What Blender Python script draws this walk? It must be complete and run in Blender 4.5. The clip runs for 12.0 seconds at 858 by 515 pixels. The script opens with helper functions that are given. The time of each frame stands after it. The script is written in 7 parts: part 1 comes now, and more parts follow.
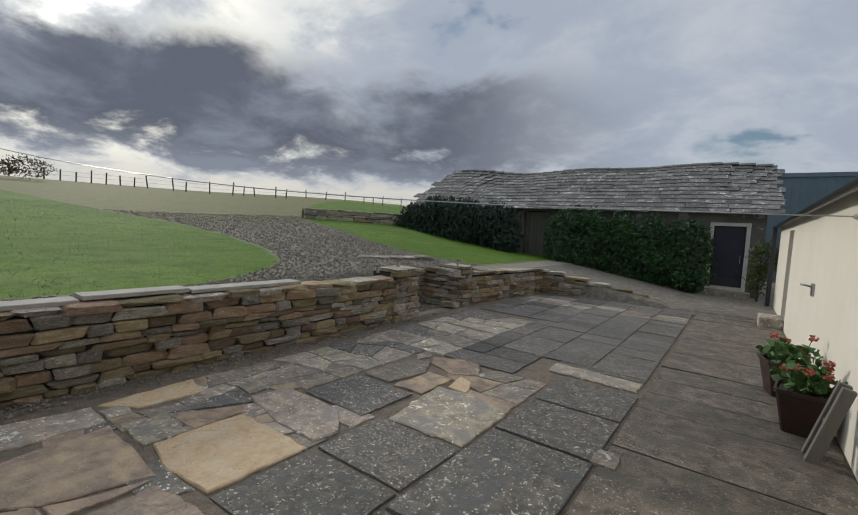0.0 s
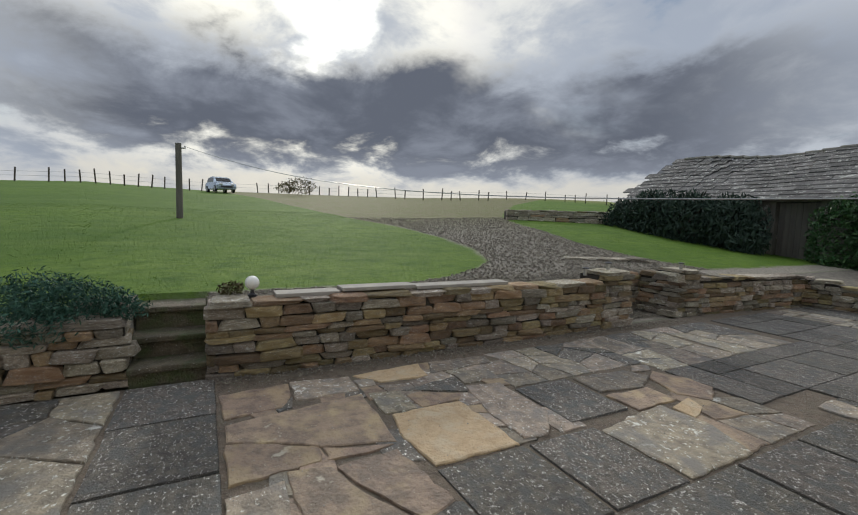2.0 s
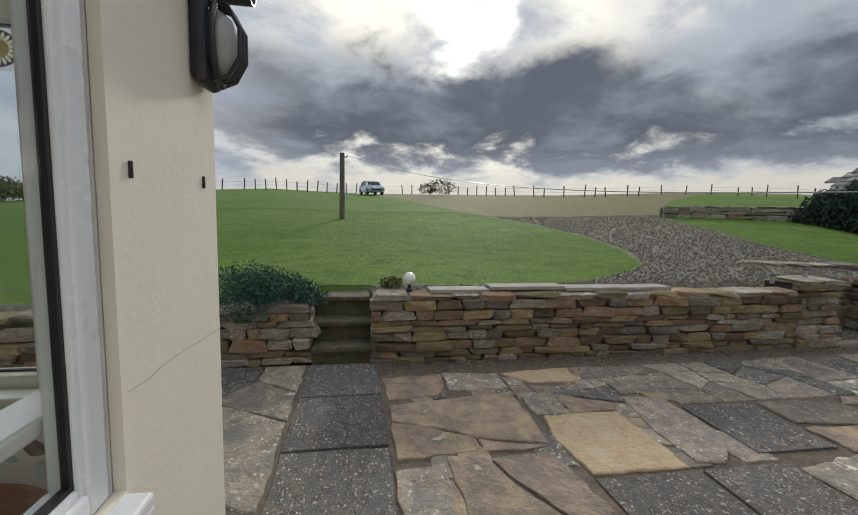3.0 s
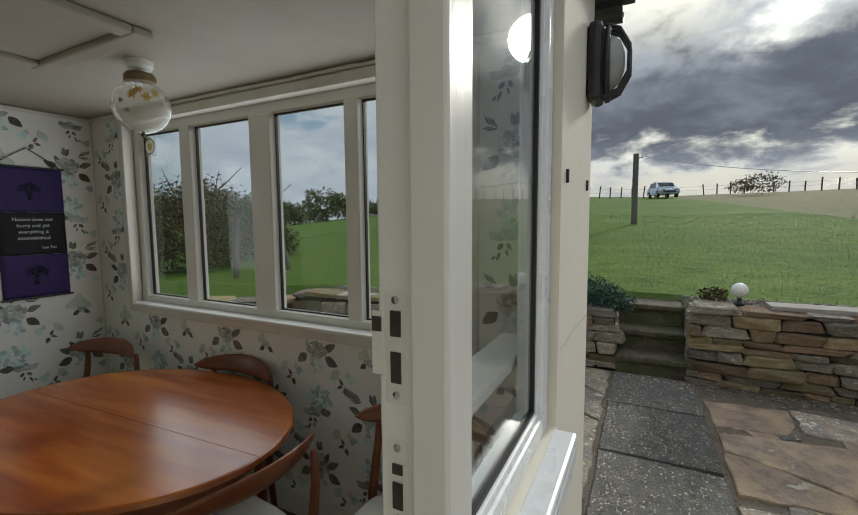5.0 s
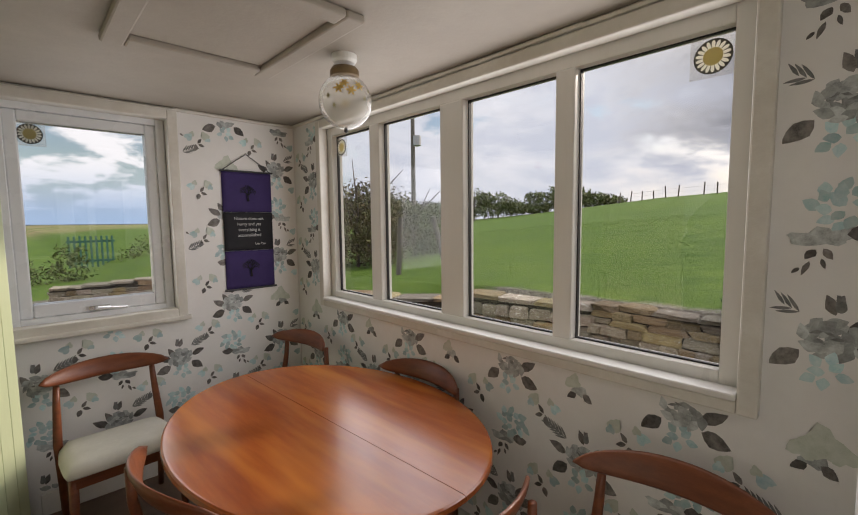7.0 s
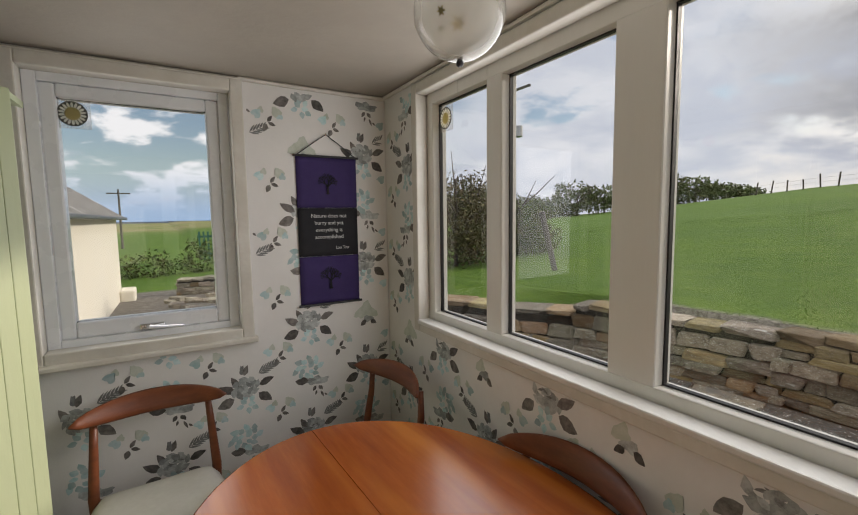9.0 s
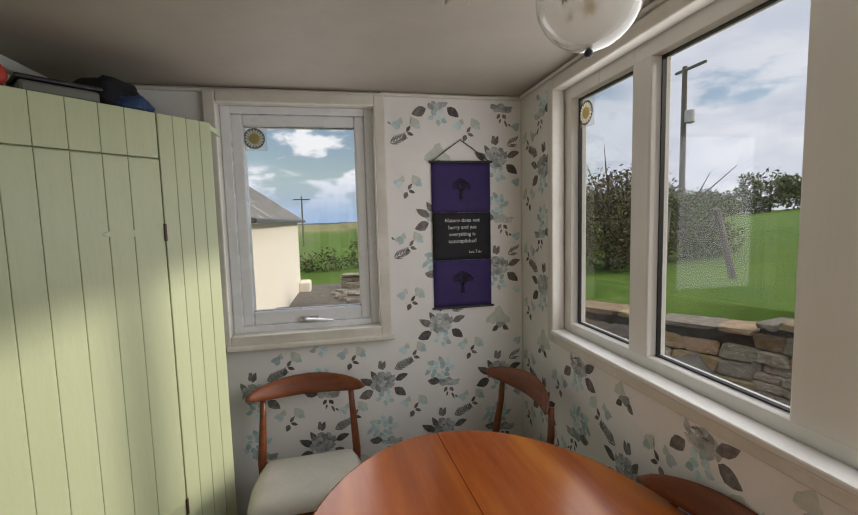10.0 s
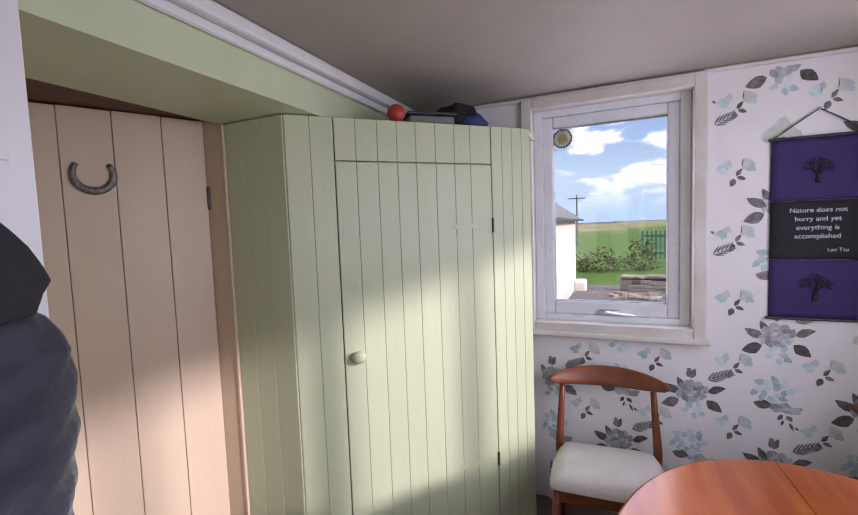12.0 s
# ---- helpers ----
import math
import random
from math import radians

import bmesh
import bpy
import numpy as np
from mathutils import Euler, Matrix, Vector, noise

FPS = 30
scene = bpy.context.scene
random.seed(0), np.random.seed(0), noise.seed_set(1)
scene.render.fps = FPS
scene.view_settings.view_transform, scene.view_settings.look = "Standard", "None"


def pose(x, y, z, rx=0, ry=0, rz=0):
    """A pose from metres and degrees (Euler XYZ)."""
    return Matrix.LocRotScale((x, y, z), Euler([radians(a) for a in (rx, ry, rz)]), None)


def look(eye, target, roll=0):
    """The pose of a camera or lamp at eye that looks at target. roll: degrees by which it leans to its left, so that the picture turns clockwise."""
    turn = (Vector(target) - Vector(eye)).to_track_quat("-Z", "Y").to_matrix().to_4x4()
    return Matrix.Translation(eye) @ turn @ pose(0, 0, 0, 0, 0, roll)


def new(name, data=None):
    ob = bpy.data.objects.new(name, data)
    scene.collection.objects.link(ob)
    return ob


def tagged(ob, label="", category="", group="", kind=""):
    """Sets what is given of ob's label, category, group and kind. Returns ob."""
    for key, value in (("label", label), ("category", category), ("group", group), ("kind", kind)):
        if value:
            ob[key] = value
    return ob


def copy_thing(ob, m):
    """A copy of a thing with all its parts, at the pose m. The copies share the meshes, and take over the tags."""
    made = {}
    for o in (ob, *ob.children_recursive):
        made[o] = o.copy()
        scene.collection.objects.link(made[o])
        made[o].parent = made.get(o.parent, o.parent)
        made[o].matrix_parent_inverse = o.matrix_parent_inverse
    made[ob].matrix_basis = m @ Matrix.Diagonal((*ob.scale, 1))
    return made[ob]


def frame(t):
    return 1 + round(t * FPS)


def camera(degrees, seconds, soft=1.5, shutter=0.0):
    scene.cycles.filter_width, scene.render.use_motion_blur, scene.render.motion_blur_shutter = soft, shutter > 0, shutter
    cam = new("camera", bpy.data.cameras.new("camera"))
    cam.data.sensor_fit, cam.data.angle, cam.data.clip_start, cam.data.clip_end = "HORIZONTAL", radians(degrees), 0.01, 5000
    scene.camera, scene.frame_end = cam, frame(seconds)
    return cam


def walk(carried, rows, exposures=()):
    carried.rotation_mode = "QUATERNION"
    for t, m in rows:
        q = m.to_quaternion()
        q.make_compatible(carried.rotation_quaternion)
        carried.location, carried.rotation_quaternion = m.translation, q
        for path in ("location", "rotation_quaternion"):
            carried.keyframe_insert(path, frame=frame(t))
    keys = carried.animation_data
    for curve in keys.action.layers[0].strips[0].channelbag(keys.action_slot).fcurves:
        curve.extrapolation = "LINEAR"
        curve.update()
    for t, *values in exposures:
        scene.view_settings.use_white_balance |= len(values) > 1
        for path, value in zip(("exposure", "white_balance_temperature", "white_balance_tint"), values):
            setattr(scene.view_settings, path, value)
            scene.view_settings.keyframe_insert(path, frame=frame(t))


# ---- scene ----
cam = camera(90.4, 12.0, soft=1.1)
PATH = [
    (0, (0.53, -0.016, 1.539), (1.721, -1.616, 1.4), 3.3),
    (0.5, (0.533, 0.014, 1.547), (1.857, -1.477, 1.398), 2.9),
    (1, (0.552, 0.03, 1.547), (2.02, -1.319, 1.386), 2.6),
    (1.5, (0.558, 0.053, 1.557), (2.184, -1.099, 1.383), 2.2),
    (2, (0.547, 0.106, 1.563), (2.321, -0.8, 1.382), 1.8),
    (2.5, (0.529, 0.197, 1.569), (2.421, -0.424, 1.381), 1.5),
    (2.7, (0.533, 0.23, 1.579), (2.46, -0.271, 1.382), 1.4),
    (4.3, (0.378, 0.412, 1.551), (2.293, 0.961, 1.373), -0.0),
    (4.5, (0.364, 0.44, 1.549), (2.241, 1.106, 1.371), -0.2),
    (5, (0.321, 0.552, 1.543), (2.096, 1.458, 1.366), -0.4),
    (5.5, (0.293, 0.684, 1.548), (1.956, 1.78, 1.37), -0.5),
    (6, (0.279, 0.774, 1.556), (1.836, 2.015, 1.375), -0.6),
    (6.5, (0.35, 0.858, 1.551), (1.805, 2.219, 1.373), -0.7),
    (7, (0.415, 0.938, 1.536), (1.793, 2.377, 1.362), -0.6),
    (7.2, (0.444, 0.989, 1.542), (1.792, 2.457, 1.363), -0.6),
    (8.8, (0.802, 1.571, 1.535), (1.897, 3.235, 1.349), -0.8),
    (9, (0.819, 1.63, 1.547), (1.843, 3.337, 1.358), -0.8),
    (9.5, (0.865, 1.684, 1.567), (1.627, 3.524, 1.384), -1.1),
    (10, (0.904, 1.645, 1.569), (1.299, 3.598, 1.392), -1.5),
    (10.5, (0.876, 1.597, 1.558), (0.87, 3.591, 1.394), -1.8),
    (11, (0.817, 1.575, 1.553), (0.467, 3.538, 1.393), -1.9),
    (11.5, (0.777, 1.54, 1.544), (0.151, 3.434, 1.399), -2.0),
    (12, (0.758, 1.527, 1.545), (-0.051, 3.35, 1.406), -2.1),
]

EXPOSURES = [(0, 0.08, 6300, 8), (2.7, 0.10, 6400, 8), (4.3, 0.05, 6500, 5), (5.0, 0.05, 6350, 5), (5.5, 0.42, 6700, 13), (6.5, 0.80, 7000, 18), (7.2, 0.85, 6900, 18), (9.0, 0.72, 6900, 15),
             (9.5, 0.70, 6950, 14), (10.0, 0.76, 6750, 15), (10.5, 0.95, 6400, 19), (11.3, 1.18, 5950, 27), (12.0, 1.34, 5900, 34)]
walk(cam, [(t, look(eye, target, roll)) for t, eye, target, roll in PATH], EXPOSURES)

# ---- world, sun, light ----
SUN_AZ, SUN_EL = -14.0, 21.5   # degrees from +x towards +y, and above the horizon
sun_way = Vector((math.cos(radians(SUN_AZ)) * math.cos(radians(SUN_EL)), math.sin(radians(SUN_AZ)) * math.cos(radians(SUN_EL)), math.sin(radians(SUN_EL))))


def make_world():
    """A clear sky with a broken layer of grey and white cloud over it."""
    w = bpy.data.worlds.new("sky")
    w.use_nodes = True
    scene.world = w
    nt = w.node_tree
    nt.nodes.clear()
    N, L = nt.nodes.new, nt.links.new

    def math_node(op, a, b=None, c=None, clamp=False):
        n = N("ShaderNodeMath")
        n.operation, n.use_clamp = op, clamp
        for i, v in enumerate((a, b, c)):
            if v is None:
                continue
            if isinstance(v, (int, float)):
                n.inputs[i].default_value = v
            else:
                L(v, n.inputs[i])
        return n.outputs[0]

    def ramp(v, lo, hi):
        n = N("ShaderNodeMapRange")
        n.interpolation_type = "SMOOTHSTEP"
        L(v, n.inputs[0])
        n.inputs[1].default_value, n.inputs[2].default_value = lo, hi
        return n.outputs[0]

    def mix(f, a, b):
        n = N("ShaderNodeMix")
        n.data_type = "RGBA"
        for sock, v in ((n.inputs[0], f), (n.inputs[6], a), (n.inputs[7], b)):
            if isinstance(v, tuple):
                sock.default_value = (*v, 1)
            elif isinstance(v, (int, float)):
                sock.default_value = v
            else:
                L(v, sock)
        return n.outputs[2]

    sky = N("ShaderNodeTexSky")
    sky.sky_type, sky.sun_disc = "NISHITA", False
    sky.sun_elevation, sky.sun_rotation = radians(SUN_EL), radians(90 - SUN_AZ)
    co = N("ShaderNodeTexCoord").outputs["Generated"]
    sep = N("ShaderNodeSeparateXYZ")
    L(co, sep.inputs[0])
    x, y, z = sep.outputs
    up = math_node("MAXIMUM", z, 0.0)
    # the cloud layer, seen from below: the way divided by its height
    low = math_node("ADD", up, 0.30)
    flat = N("ShaderNodeCombineXYZ")
    L(math_node("DIVIDE", x, low), flat.inputs[0])
    L(math_node("DIVIDE", y, low), flat.inputs[1])

    def clouds(scale, detail, rough, off, warp=0.0):
        m = N("ShaderNodeMapping")
        L(flat.outputs[0], m.inputs[0])
        m.inputs[1].default_value = off
        n = N("ShaderNodeTexNoise")
        L(m.outputs[0], n.inputs["Vector"])
        n.inputs["Scale"].default_value, n.inputs["Detail"].default_value, n.inputs["Roughness"].default_value = scale, detail, rough
        n.inputs["Distortion"].default_value = warp
        return n.outputs["Fac"]

    az = math_node("ARCTAN2", y, x)                      # 0 along +x
    el = math_node("ARCSINE", z)
    fine = clouds(2.4, 9, 0.6, (3.1, 1.7, 0), 0.25)
    broad = clouds(0.9, 6, 0.55, (7.3, 2.2, 0), 0.3)
    puff = clouds(3.4, 8, 0.55, (1.3, 8.2, 4.0), 0.2)
    # heavy grey bank low towards the sun's side, open blue away from it
    wob = math_node("MULTIPLY_ADD", math_node("SUBTRACT", fine, 0.5), 0.30, 0.0)
    el_w = math_node("ADD", el, wob)
    bank = math_node("MULTIPLY", ramp(el_w, 0.085, 0.15), math_node("SUBTRACT", 1.0, ramp(el_w, 0.28, 0.37)))
    azw = math_node("ADD", az, math_node("MULTIPLY", wob, 1.5))
    side = math_node("MULTIPLY", ramp(azw, -1.45, -0.95), math_node("SUBTRACT", 1.0, ramp(azw, 0.08, 0.5)))
    bank = math_node("MULTIPLY", bank, side, clamp=True)
    veil = math_node("SUBTRACT", 1.0, ramp(azw, 0.75, 1.25))          # cloud cover on the sun's side
    cover = math_node("ADD", math_node("MULTIPLY", veil, 0.26), math_node("ADD", math_node("MULTIPLY", fine, 0.5), math_node("MULTIPLY", broad, 0.5)))
    cover = ramp(cover, 0.54, 0.70)
    cumulus = ramp(math_node("ADD", puff, math_node("MULTIPLY", broad, 0.25)), 0.555, 0.66)
    near_sun = N("ShaderNodeVectorMath")
    near_sun.operation = "DOT_PRODUCT"
    L(co, near_sun.inputs[0])
    near_sun.inputs[1].default_value = sun_way
    glow = ramp(near_sun.outputs["Value"], 0.80, 0.995)
    core = ramp(math_node("ADD", near_sun.outputs["Value"], math_node("MULTIPLY", math_node("SUBTRACT", puff, 0.55), 0.055)), 0.986, 1.000)
    white = mix(glow, SKY["cloud"], SKY["cloud_lit"])
    white = mix(ramp(fine, 0.35, 0.62), white, mix(glow, SKY["cloud_shade"], SKY["cloud"]))
    white = mix(core, white, SKY["core"])
    # overhead cloud, never in view, brightened as added fill for the yard
    white = mix(ramp(z, 0.52, 0.85), white, SKY["zenith_fill"])
    blue = N("ShaderNodeVectorMath")
    blue.operation = "SCALE"
    L(sky.outputs[0], blue.inputs[0])
    blue.inputs[3].default_value = SKY["blue"]
    out = mix(math_node("MULTIPLY", cumulus, math_node("SUBTRACT", 1.0, veil), clamp=True), blue.outputs[0], SKY["puff"])
    out = mix(math_node("SUBTRACT", 1.0, ramp(z, 0.0, 0.13)), out, SKY["haze"])
    gaps = ramp(math_node("ADD", math_node("MULTIPLY", puff, 0.6), math_node("MULTIPLY", broad, 0.4)), 0.34, 0.42)
    out = mix(math_node("MULTIPLY", cover, math_node("MAXIMUM", gaps, glow)), out, white)
    grey = mix(ramp(fine, 0.4, 0.7), SKY["bank"], SKY["bank_light"])
    out = mix(math_node("MULTIPLY", bank, ramp(broad, 0.25, 0.45), clamp=True), out, grey)
    under = math_node("SUBTRACT", 1.0, ramp(math_node("ADD", el, math_node("MULTIPLY", wob, 0.7)), 0.055, 0.125))
    out = mix(math_node("MULTIPLY", math_node("MULTIPLY", under, side), 0.75), out, SKY["low_sun"])
    bg = N("ShaderNodeBackground")
    L(out, bg.inputs[0])
    bg.inputs[1].default_value = SKY["strength"]
    o = N("ShaderNodeOutputWorld")
    L(bg.outputs[0], o.inputs[0])


SKY = {"strength": 0.12, "blue": 0.62, "cloud": (4.0, 4.2, 4.6), "cloud_lit": (9.0, 8.6, 7.6), "cloud_shade": (3.0, 3.3, 3.9),
       "core": (14.0, 13.6, 12.4), "puff": (4.8, 4.95, 5.2), "haze": (1.9, 2.7, 3.9), "zenith_fill": (9.0, 9.2, 9.6), "bank": (0.98, 1.08, 1.36), "bank_light": (1.9, 2.05, 2.45), "low_sun": (5.6, 5.2, 4.5)}
make_world()
sun_data = bpy.data.lights.new("sun", "SUN")
sun_data.energy, sun_data.angle, sun_data.color = 1.35, radians(5.0), (1.0, 0.93, 0.82)
sun = new("sun", sun_data)
sun.matrix_world = look(Vector((0, 0, 40)) + sun_way, (0, 0, 40))


def sky_light(name, x, y, z, width, height, watts, rx, rz):
    """The sky's light coming in at a window."""
    d = bpy.data.lights.new(name, "AREA")
    d.shape, d.size, d.size_y, d.energy, d.color = "RECTANGLE", width, height, watts, (0.92, 0.96, 1.0)
    ob = new(name, d)
    ob.matrix_world = pose(x, y, z, rx, 0, rz)
    return ob


sky_light("front_window_light", 1.93, 2.34, 1.6, 2.2, 1.0, 8.0, 90, 90)
sky_light("end_window_light", 0.74, 3.94, 1.56, 0.55, 0.95, 1.5, -90, 0)

# ---- materials ----
MATS = {}


def material(name, c1, c2=None, scale=8.0, rough=0.6, bump=0.0, bump_scale=60.0, metal=0.0, c3=None, spots=0.0, spot_scale=12.0,
             spot_size=0.62, stretch=(1, 1, 1), vary=0.0, island=0.0, spec=0.5, coat=0.0, detail=6.0, coords="Object", mottle=(0.35, 0.65), sheen=0.0, cut=0.62, speck=11.0, stain=None):
    """A painted, stone or wood surface: two colours mixed by grain, optional spots of a third, relief, and variation from piece to piece."""
    if name in MATS:
        return MATS[name]
    m = bpy.data.materials.new(name)
    m.use_nodes = True
    MATS[name] = m
    nt = m.node_tree
    N, L = nt.nodes.new, nt.links.new
    p = nt.nodes["Principled BSDF"]
    tc = N("ShaderNodeTexCoord")
    mp = N("ShaderNodeMapping")
    L(tc.outputs[coords], mp.inputs[0])
    mp.inputs[3].default_value = stretch
    vec = mp.outputs[0]
    if vary:
        info = N("ShaderNodeObjectInfo")
        add = N("ShaderNodeVectorMath")
        add.operation = "ADD"
        comb = N("ShaderNodeVectorMath")
        comb.operation = "SCALE"
        comb.inputs[0].default_value = (37.0, 19.0, 53.0)
        L(info.outputs["Random"], comb.inputs[3])
        L(vec, add.inputs[0])
        L(comb.outputs[0], add.inputs[1])
        vec = add.outputs[0]

    def noise_tex(s, d=detail, r=0.6):
        n = N("ShaderNodeTexNoise")
        L(vec, n.inputs["Vector"])
        n.inputs["Scale"].default_value, n.inputs["Detail"].default_value, n.inputs["Roughness"].default_value = s, d, r
        return n.outputs["Fac"]

    def ramp(v, lo, hi):
        n = N("ShaderNodeMapRange")
        L(v, n.inputs[0])
        n.inputs[1].default_value, n.inputs[2].default_value = lo, hi
        return n.outputs[0]

    def mix(f, a, b, mode="MIX"):
        n = N("ShaderNodeMix")
        n.data_type, n.blend_type = "RGBA", mode
        for sock, v in ((n.inputs[0], f), (n.inputs[6], a), (n.inputs[7], b)):
            if isinstance(v, tuple):
                sock.default_value = (*v, 1)
            elif isinstance(v, (int, float)):
                sock.default_value = v
            else:
                L(v, sock)
        return n.outputs[2]

    c2 = c2 or tuple(v * 0.85 for v in c1)
    col = mix(ramp(noise_tex(scale), *mottle), c1, c2)
    col = mix(ramp(noise_tex(scale * 9, 3), 0.3, 0.75), col, mix(0.5, col, c2), "MIX")
    if c3:
        col = mix(ramp(noise_tex(spot_scale, 4, 0.65), spot_size, spot_size + 0.05), col, c3)
    if spots and c3:
        col = mix(ramp(noise_tex(spot_scale * speck, 3, 0.7), cut, cut + 0.05), col, c3)
    if stain:
        col = mix(ramp(noise_tex(scale * 0.55, 3, 0.5), 0.48, 0.66), col, stain)
    if vary or island:
        hs = N("ShaderNodeHueSaturation")
        if island:
            src = N("ShaderNodeNewGeometry").outputs["Random Per Island"]
        else:
            src = N("ShaderNodeObjectInfo").outputs["Random"]
        amount = vary or island
        mr = N("ShaderNodeMapRange")
        L(src, mr.inputs[0])
        mr.inputs[3].default_value, mr.inputs[4].default_value = 1 - amount, 1 + amount
        L(mr.outputs[0], hs.inputs["Value"])
        wn = N("ShaderNodeTexWhiteNoise")
        wn.noise_dimensions = "1D"
        L(src, wn.inputs["W"])
        mr2 = N("ShaderNodeMapRange")
        L(wn.outputs[0], mr2.inputs[0])
        mr2.inputs[3].default_value, mr2.inputs[4].default_value = 0.5 - amount * 0.05, 0.5 + amount * 0.05
        L(mr2.outputs[0], hs.inputs["Hue"])
        L(col, hs.inputs["Color"])
        col = hs.outputs[0]
    L(col, p.inputs["Base Color"])
    rr = N("ShaderNodeMapRange")
    L(noise_tex(scale * 2.3), rr.inputs[0])
    rr.inputs[3].default_value, rr.inputs[4].default_value = max(rough - 0.12, 0.03), min(rough + 0.12, 1)
    L(rr.outputs[0], p.inputs["Roughness"])
    p.inputs["Metallic"].default_value = metal
    p.inputs["Specular IOR Level"].default_value = spec
    p.inputs["Coat Weight"].default_value = coat
    p.inputs["Coat Roughness"].default_value = 0.15
    if sheen:
        p.inputs["Sheen Weight"].default_value = sheen
    if bump:
        b = N("ShaderNodeBump")
        b.inputs["Strength"].default_value, b.inputs["Distance"].default_value = min(bump, 1.0), (0.03 if bump > 0.45 else 0.01)
        L(noise_tex(bump_scale, 5), b.inputs["Height"])
        L(b.outputs[0], p.inputs["Normal"])
    return m


white_gloss = material("white_gloss", (0.80, 0.79, 0.76), (0.72, 0.71, 0.67), 3, 0.32, 0.12, 30, stretch=(1, 1, 0.15))
upvc = material("upvc", (0.82, 0.84, 0.86), (0.76, 0.78, 0.80), 2, 0.28)
old_white = material("old_white", (0.74, 0.72, 0.66), (0.62, 0.59, 0.52), 5, 0.5, 0.15, 50)
gasket = material("gasket", (0.015, 0.015, 0.017), None, 5, 0.5)
cream_render = material("cream_render", (0.82, 0.775, 0.675), (0.77, 0.72, 0.61), 1.2, 0.85, 0.14, 30, c3=(0.72, 0.65, 0.52), spot_scale=1.6, spot_size=0.70)
wall_paper = material("wall_paper", (0.85, 0.84, 0.815), (0.79, 0.78, 0.755), 3, 0.75, 0.08, 120)
# ceiling and hatch: off-white taken darker, their dimmer light put into the colour
ceiling_paint_shaded = material("ceiling_paint_shaded", (0.42, 0.38, 0.32), (0.35, 0.315, 0.265), 1.1, 0.7, 0.12, 40, c3=(0.33, 0.285, 0.22), spot_scale=1.3, spot_size=0.70)
green_paint = material("green_paint", (0.60, 0.66, 0.43), (0.54, 0.61, 0.38), 2, 0.38, 0.12, 30, stretch=(1, 1, 0.2))
peach_paint = material("peach_paint", (0.74, 0.60, 0.43), (0.68, 0.54, 0.375), 2, 0.42, 0.12, 30, stretch=(1, 1, 0.2))
dark_wood = material("dark_wood", (0.09, 0.045, 0.03), (0.05, 0.025, 0.018), 6, 0.5, 0.2, 40, stretch=(1, 1, 0.1))
teak = material("teak", (0.22, 0.065, 0.022), (0.13, 0.035, 0.012), 5, 0.38, 0.08, 60, stretch=(1, 6, 6))
table_teak = material("table_teak", (0.40, 0.105, 0.018), (0.27, 0.060, 0.011), 2.6, 0.2, 0.05, 70, stretch=(5, 0.6, 1), coat=0.25, stain=(0.47, 0.15, 0.022))
seat_cloth = material("seat_cloth", (0.70, 0.68, 0.62), (0.60, 0.58, 0.52), 6, 0.9, 0.3, 260)
lino = material("lino", (0.16, 0.10, 0.075), (0.11, 0.07, 0.05), 4, 0.5, 0.1, 60)
stone = material("stone", (0.44, 0.32, 0.17), (0.22, 0.165, 0.105), 4, 0.92, 1.0, 22, c3=(0.62, 0.60, 0.53), spots=1.0, spot_scale=4, spot_size=0.69, vary=0.5, cut=0.61, speck=5, stain=(0.26, 0.175, 0.085))
stone_grey = material("stone_grey", (0.47, 0.41, 0.32), (0.22, 0.185, 0.14), 4, 0.92, 1.0, 22, c3=(0.66, 0.65, 0.60), spots=1.0, spot_scale=3.5, spot_size=0.61, vary=0.42, cut=0.59, speck=5)
mortar = material("mortar", (0.06, 0.052, 0.042), (0.03, 0.027, 0.022), 9, 0.95, 0.9, 40)
concrete_slab = material("concrete_slab", (0.185, 0.163, 0.135), (0.085, 0.076, 0.066), 11, 0.68, 1.0, 45, c3=(0.66, 0.65, 0.61), spots=1.0, spot_scale=5, spot_size=0.70, vary=0.28, mottle=(0.40, 0.60), cut=0.59, speck=7, stain=(0.105, 0.108, 0.105))
flag_slab = material("flag_slab", (0.40, 0.33, 0.245), (0.19, 0.16, 0.125), 9, 0.66, 1.0, 26, c3=(0.64, 0.63, 0.58), spots=1.0, spot_scale=4.5, spot_size=0.64, vary=0.36, mottle=(0.38, 0.62), cut=0.595, speck=6, stain=(0.20, 0.185, 0.165))
yellow_flag = material("yellow_flag", (0.62, 0.475, 0.30), (0.45, 0.32, 0.19), 10, 0.75, 1.0, 30, c3=(0.26, 0.20, 0.13), spots=1.0, spot_scale=6, spot_size=0.72, cut=0.64, speck=6, stain=(0.56, 0.46, 0.32))
red_flag = material("red_flag", (0.37, 0.272, 0.195), (0.20, 0.152, 0.118), 8, 0.68, 1.0, 26, c3=(0.50, 0.45, 0.36), spots=1.0, spot_scale=4, spot_size=0.66, vary=0.14, mottle=(0.40, 0.60), cut=0.66, speck=8, stain=(0.40, 0.305, 0.19))
board_concrete = material("board_concrete", (0.215, 0.175, 0.132), (0.085, 0.072, 0.056), 7.5, 0.7, 1.0, 60, c3=(0.52, 0.49, 0.43), spots=1.0, spot_scale=5, spot_size=0.73, stretch=(1.46, 0.52, 1), vary=0.22, mottle=(0.40, 0.60), cut=0.60, speck=12, stain=(0.11, 0.098, 0.078))
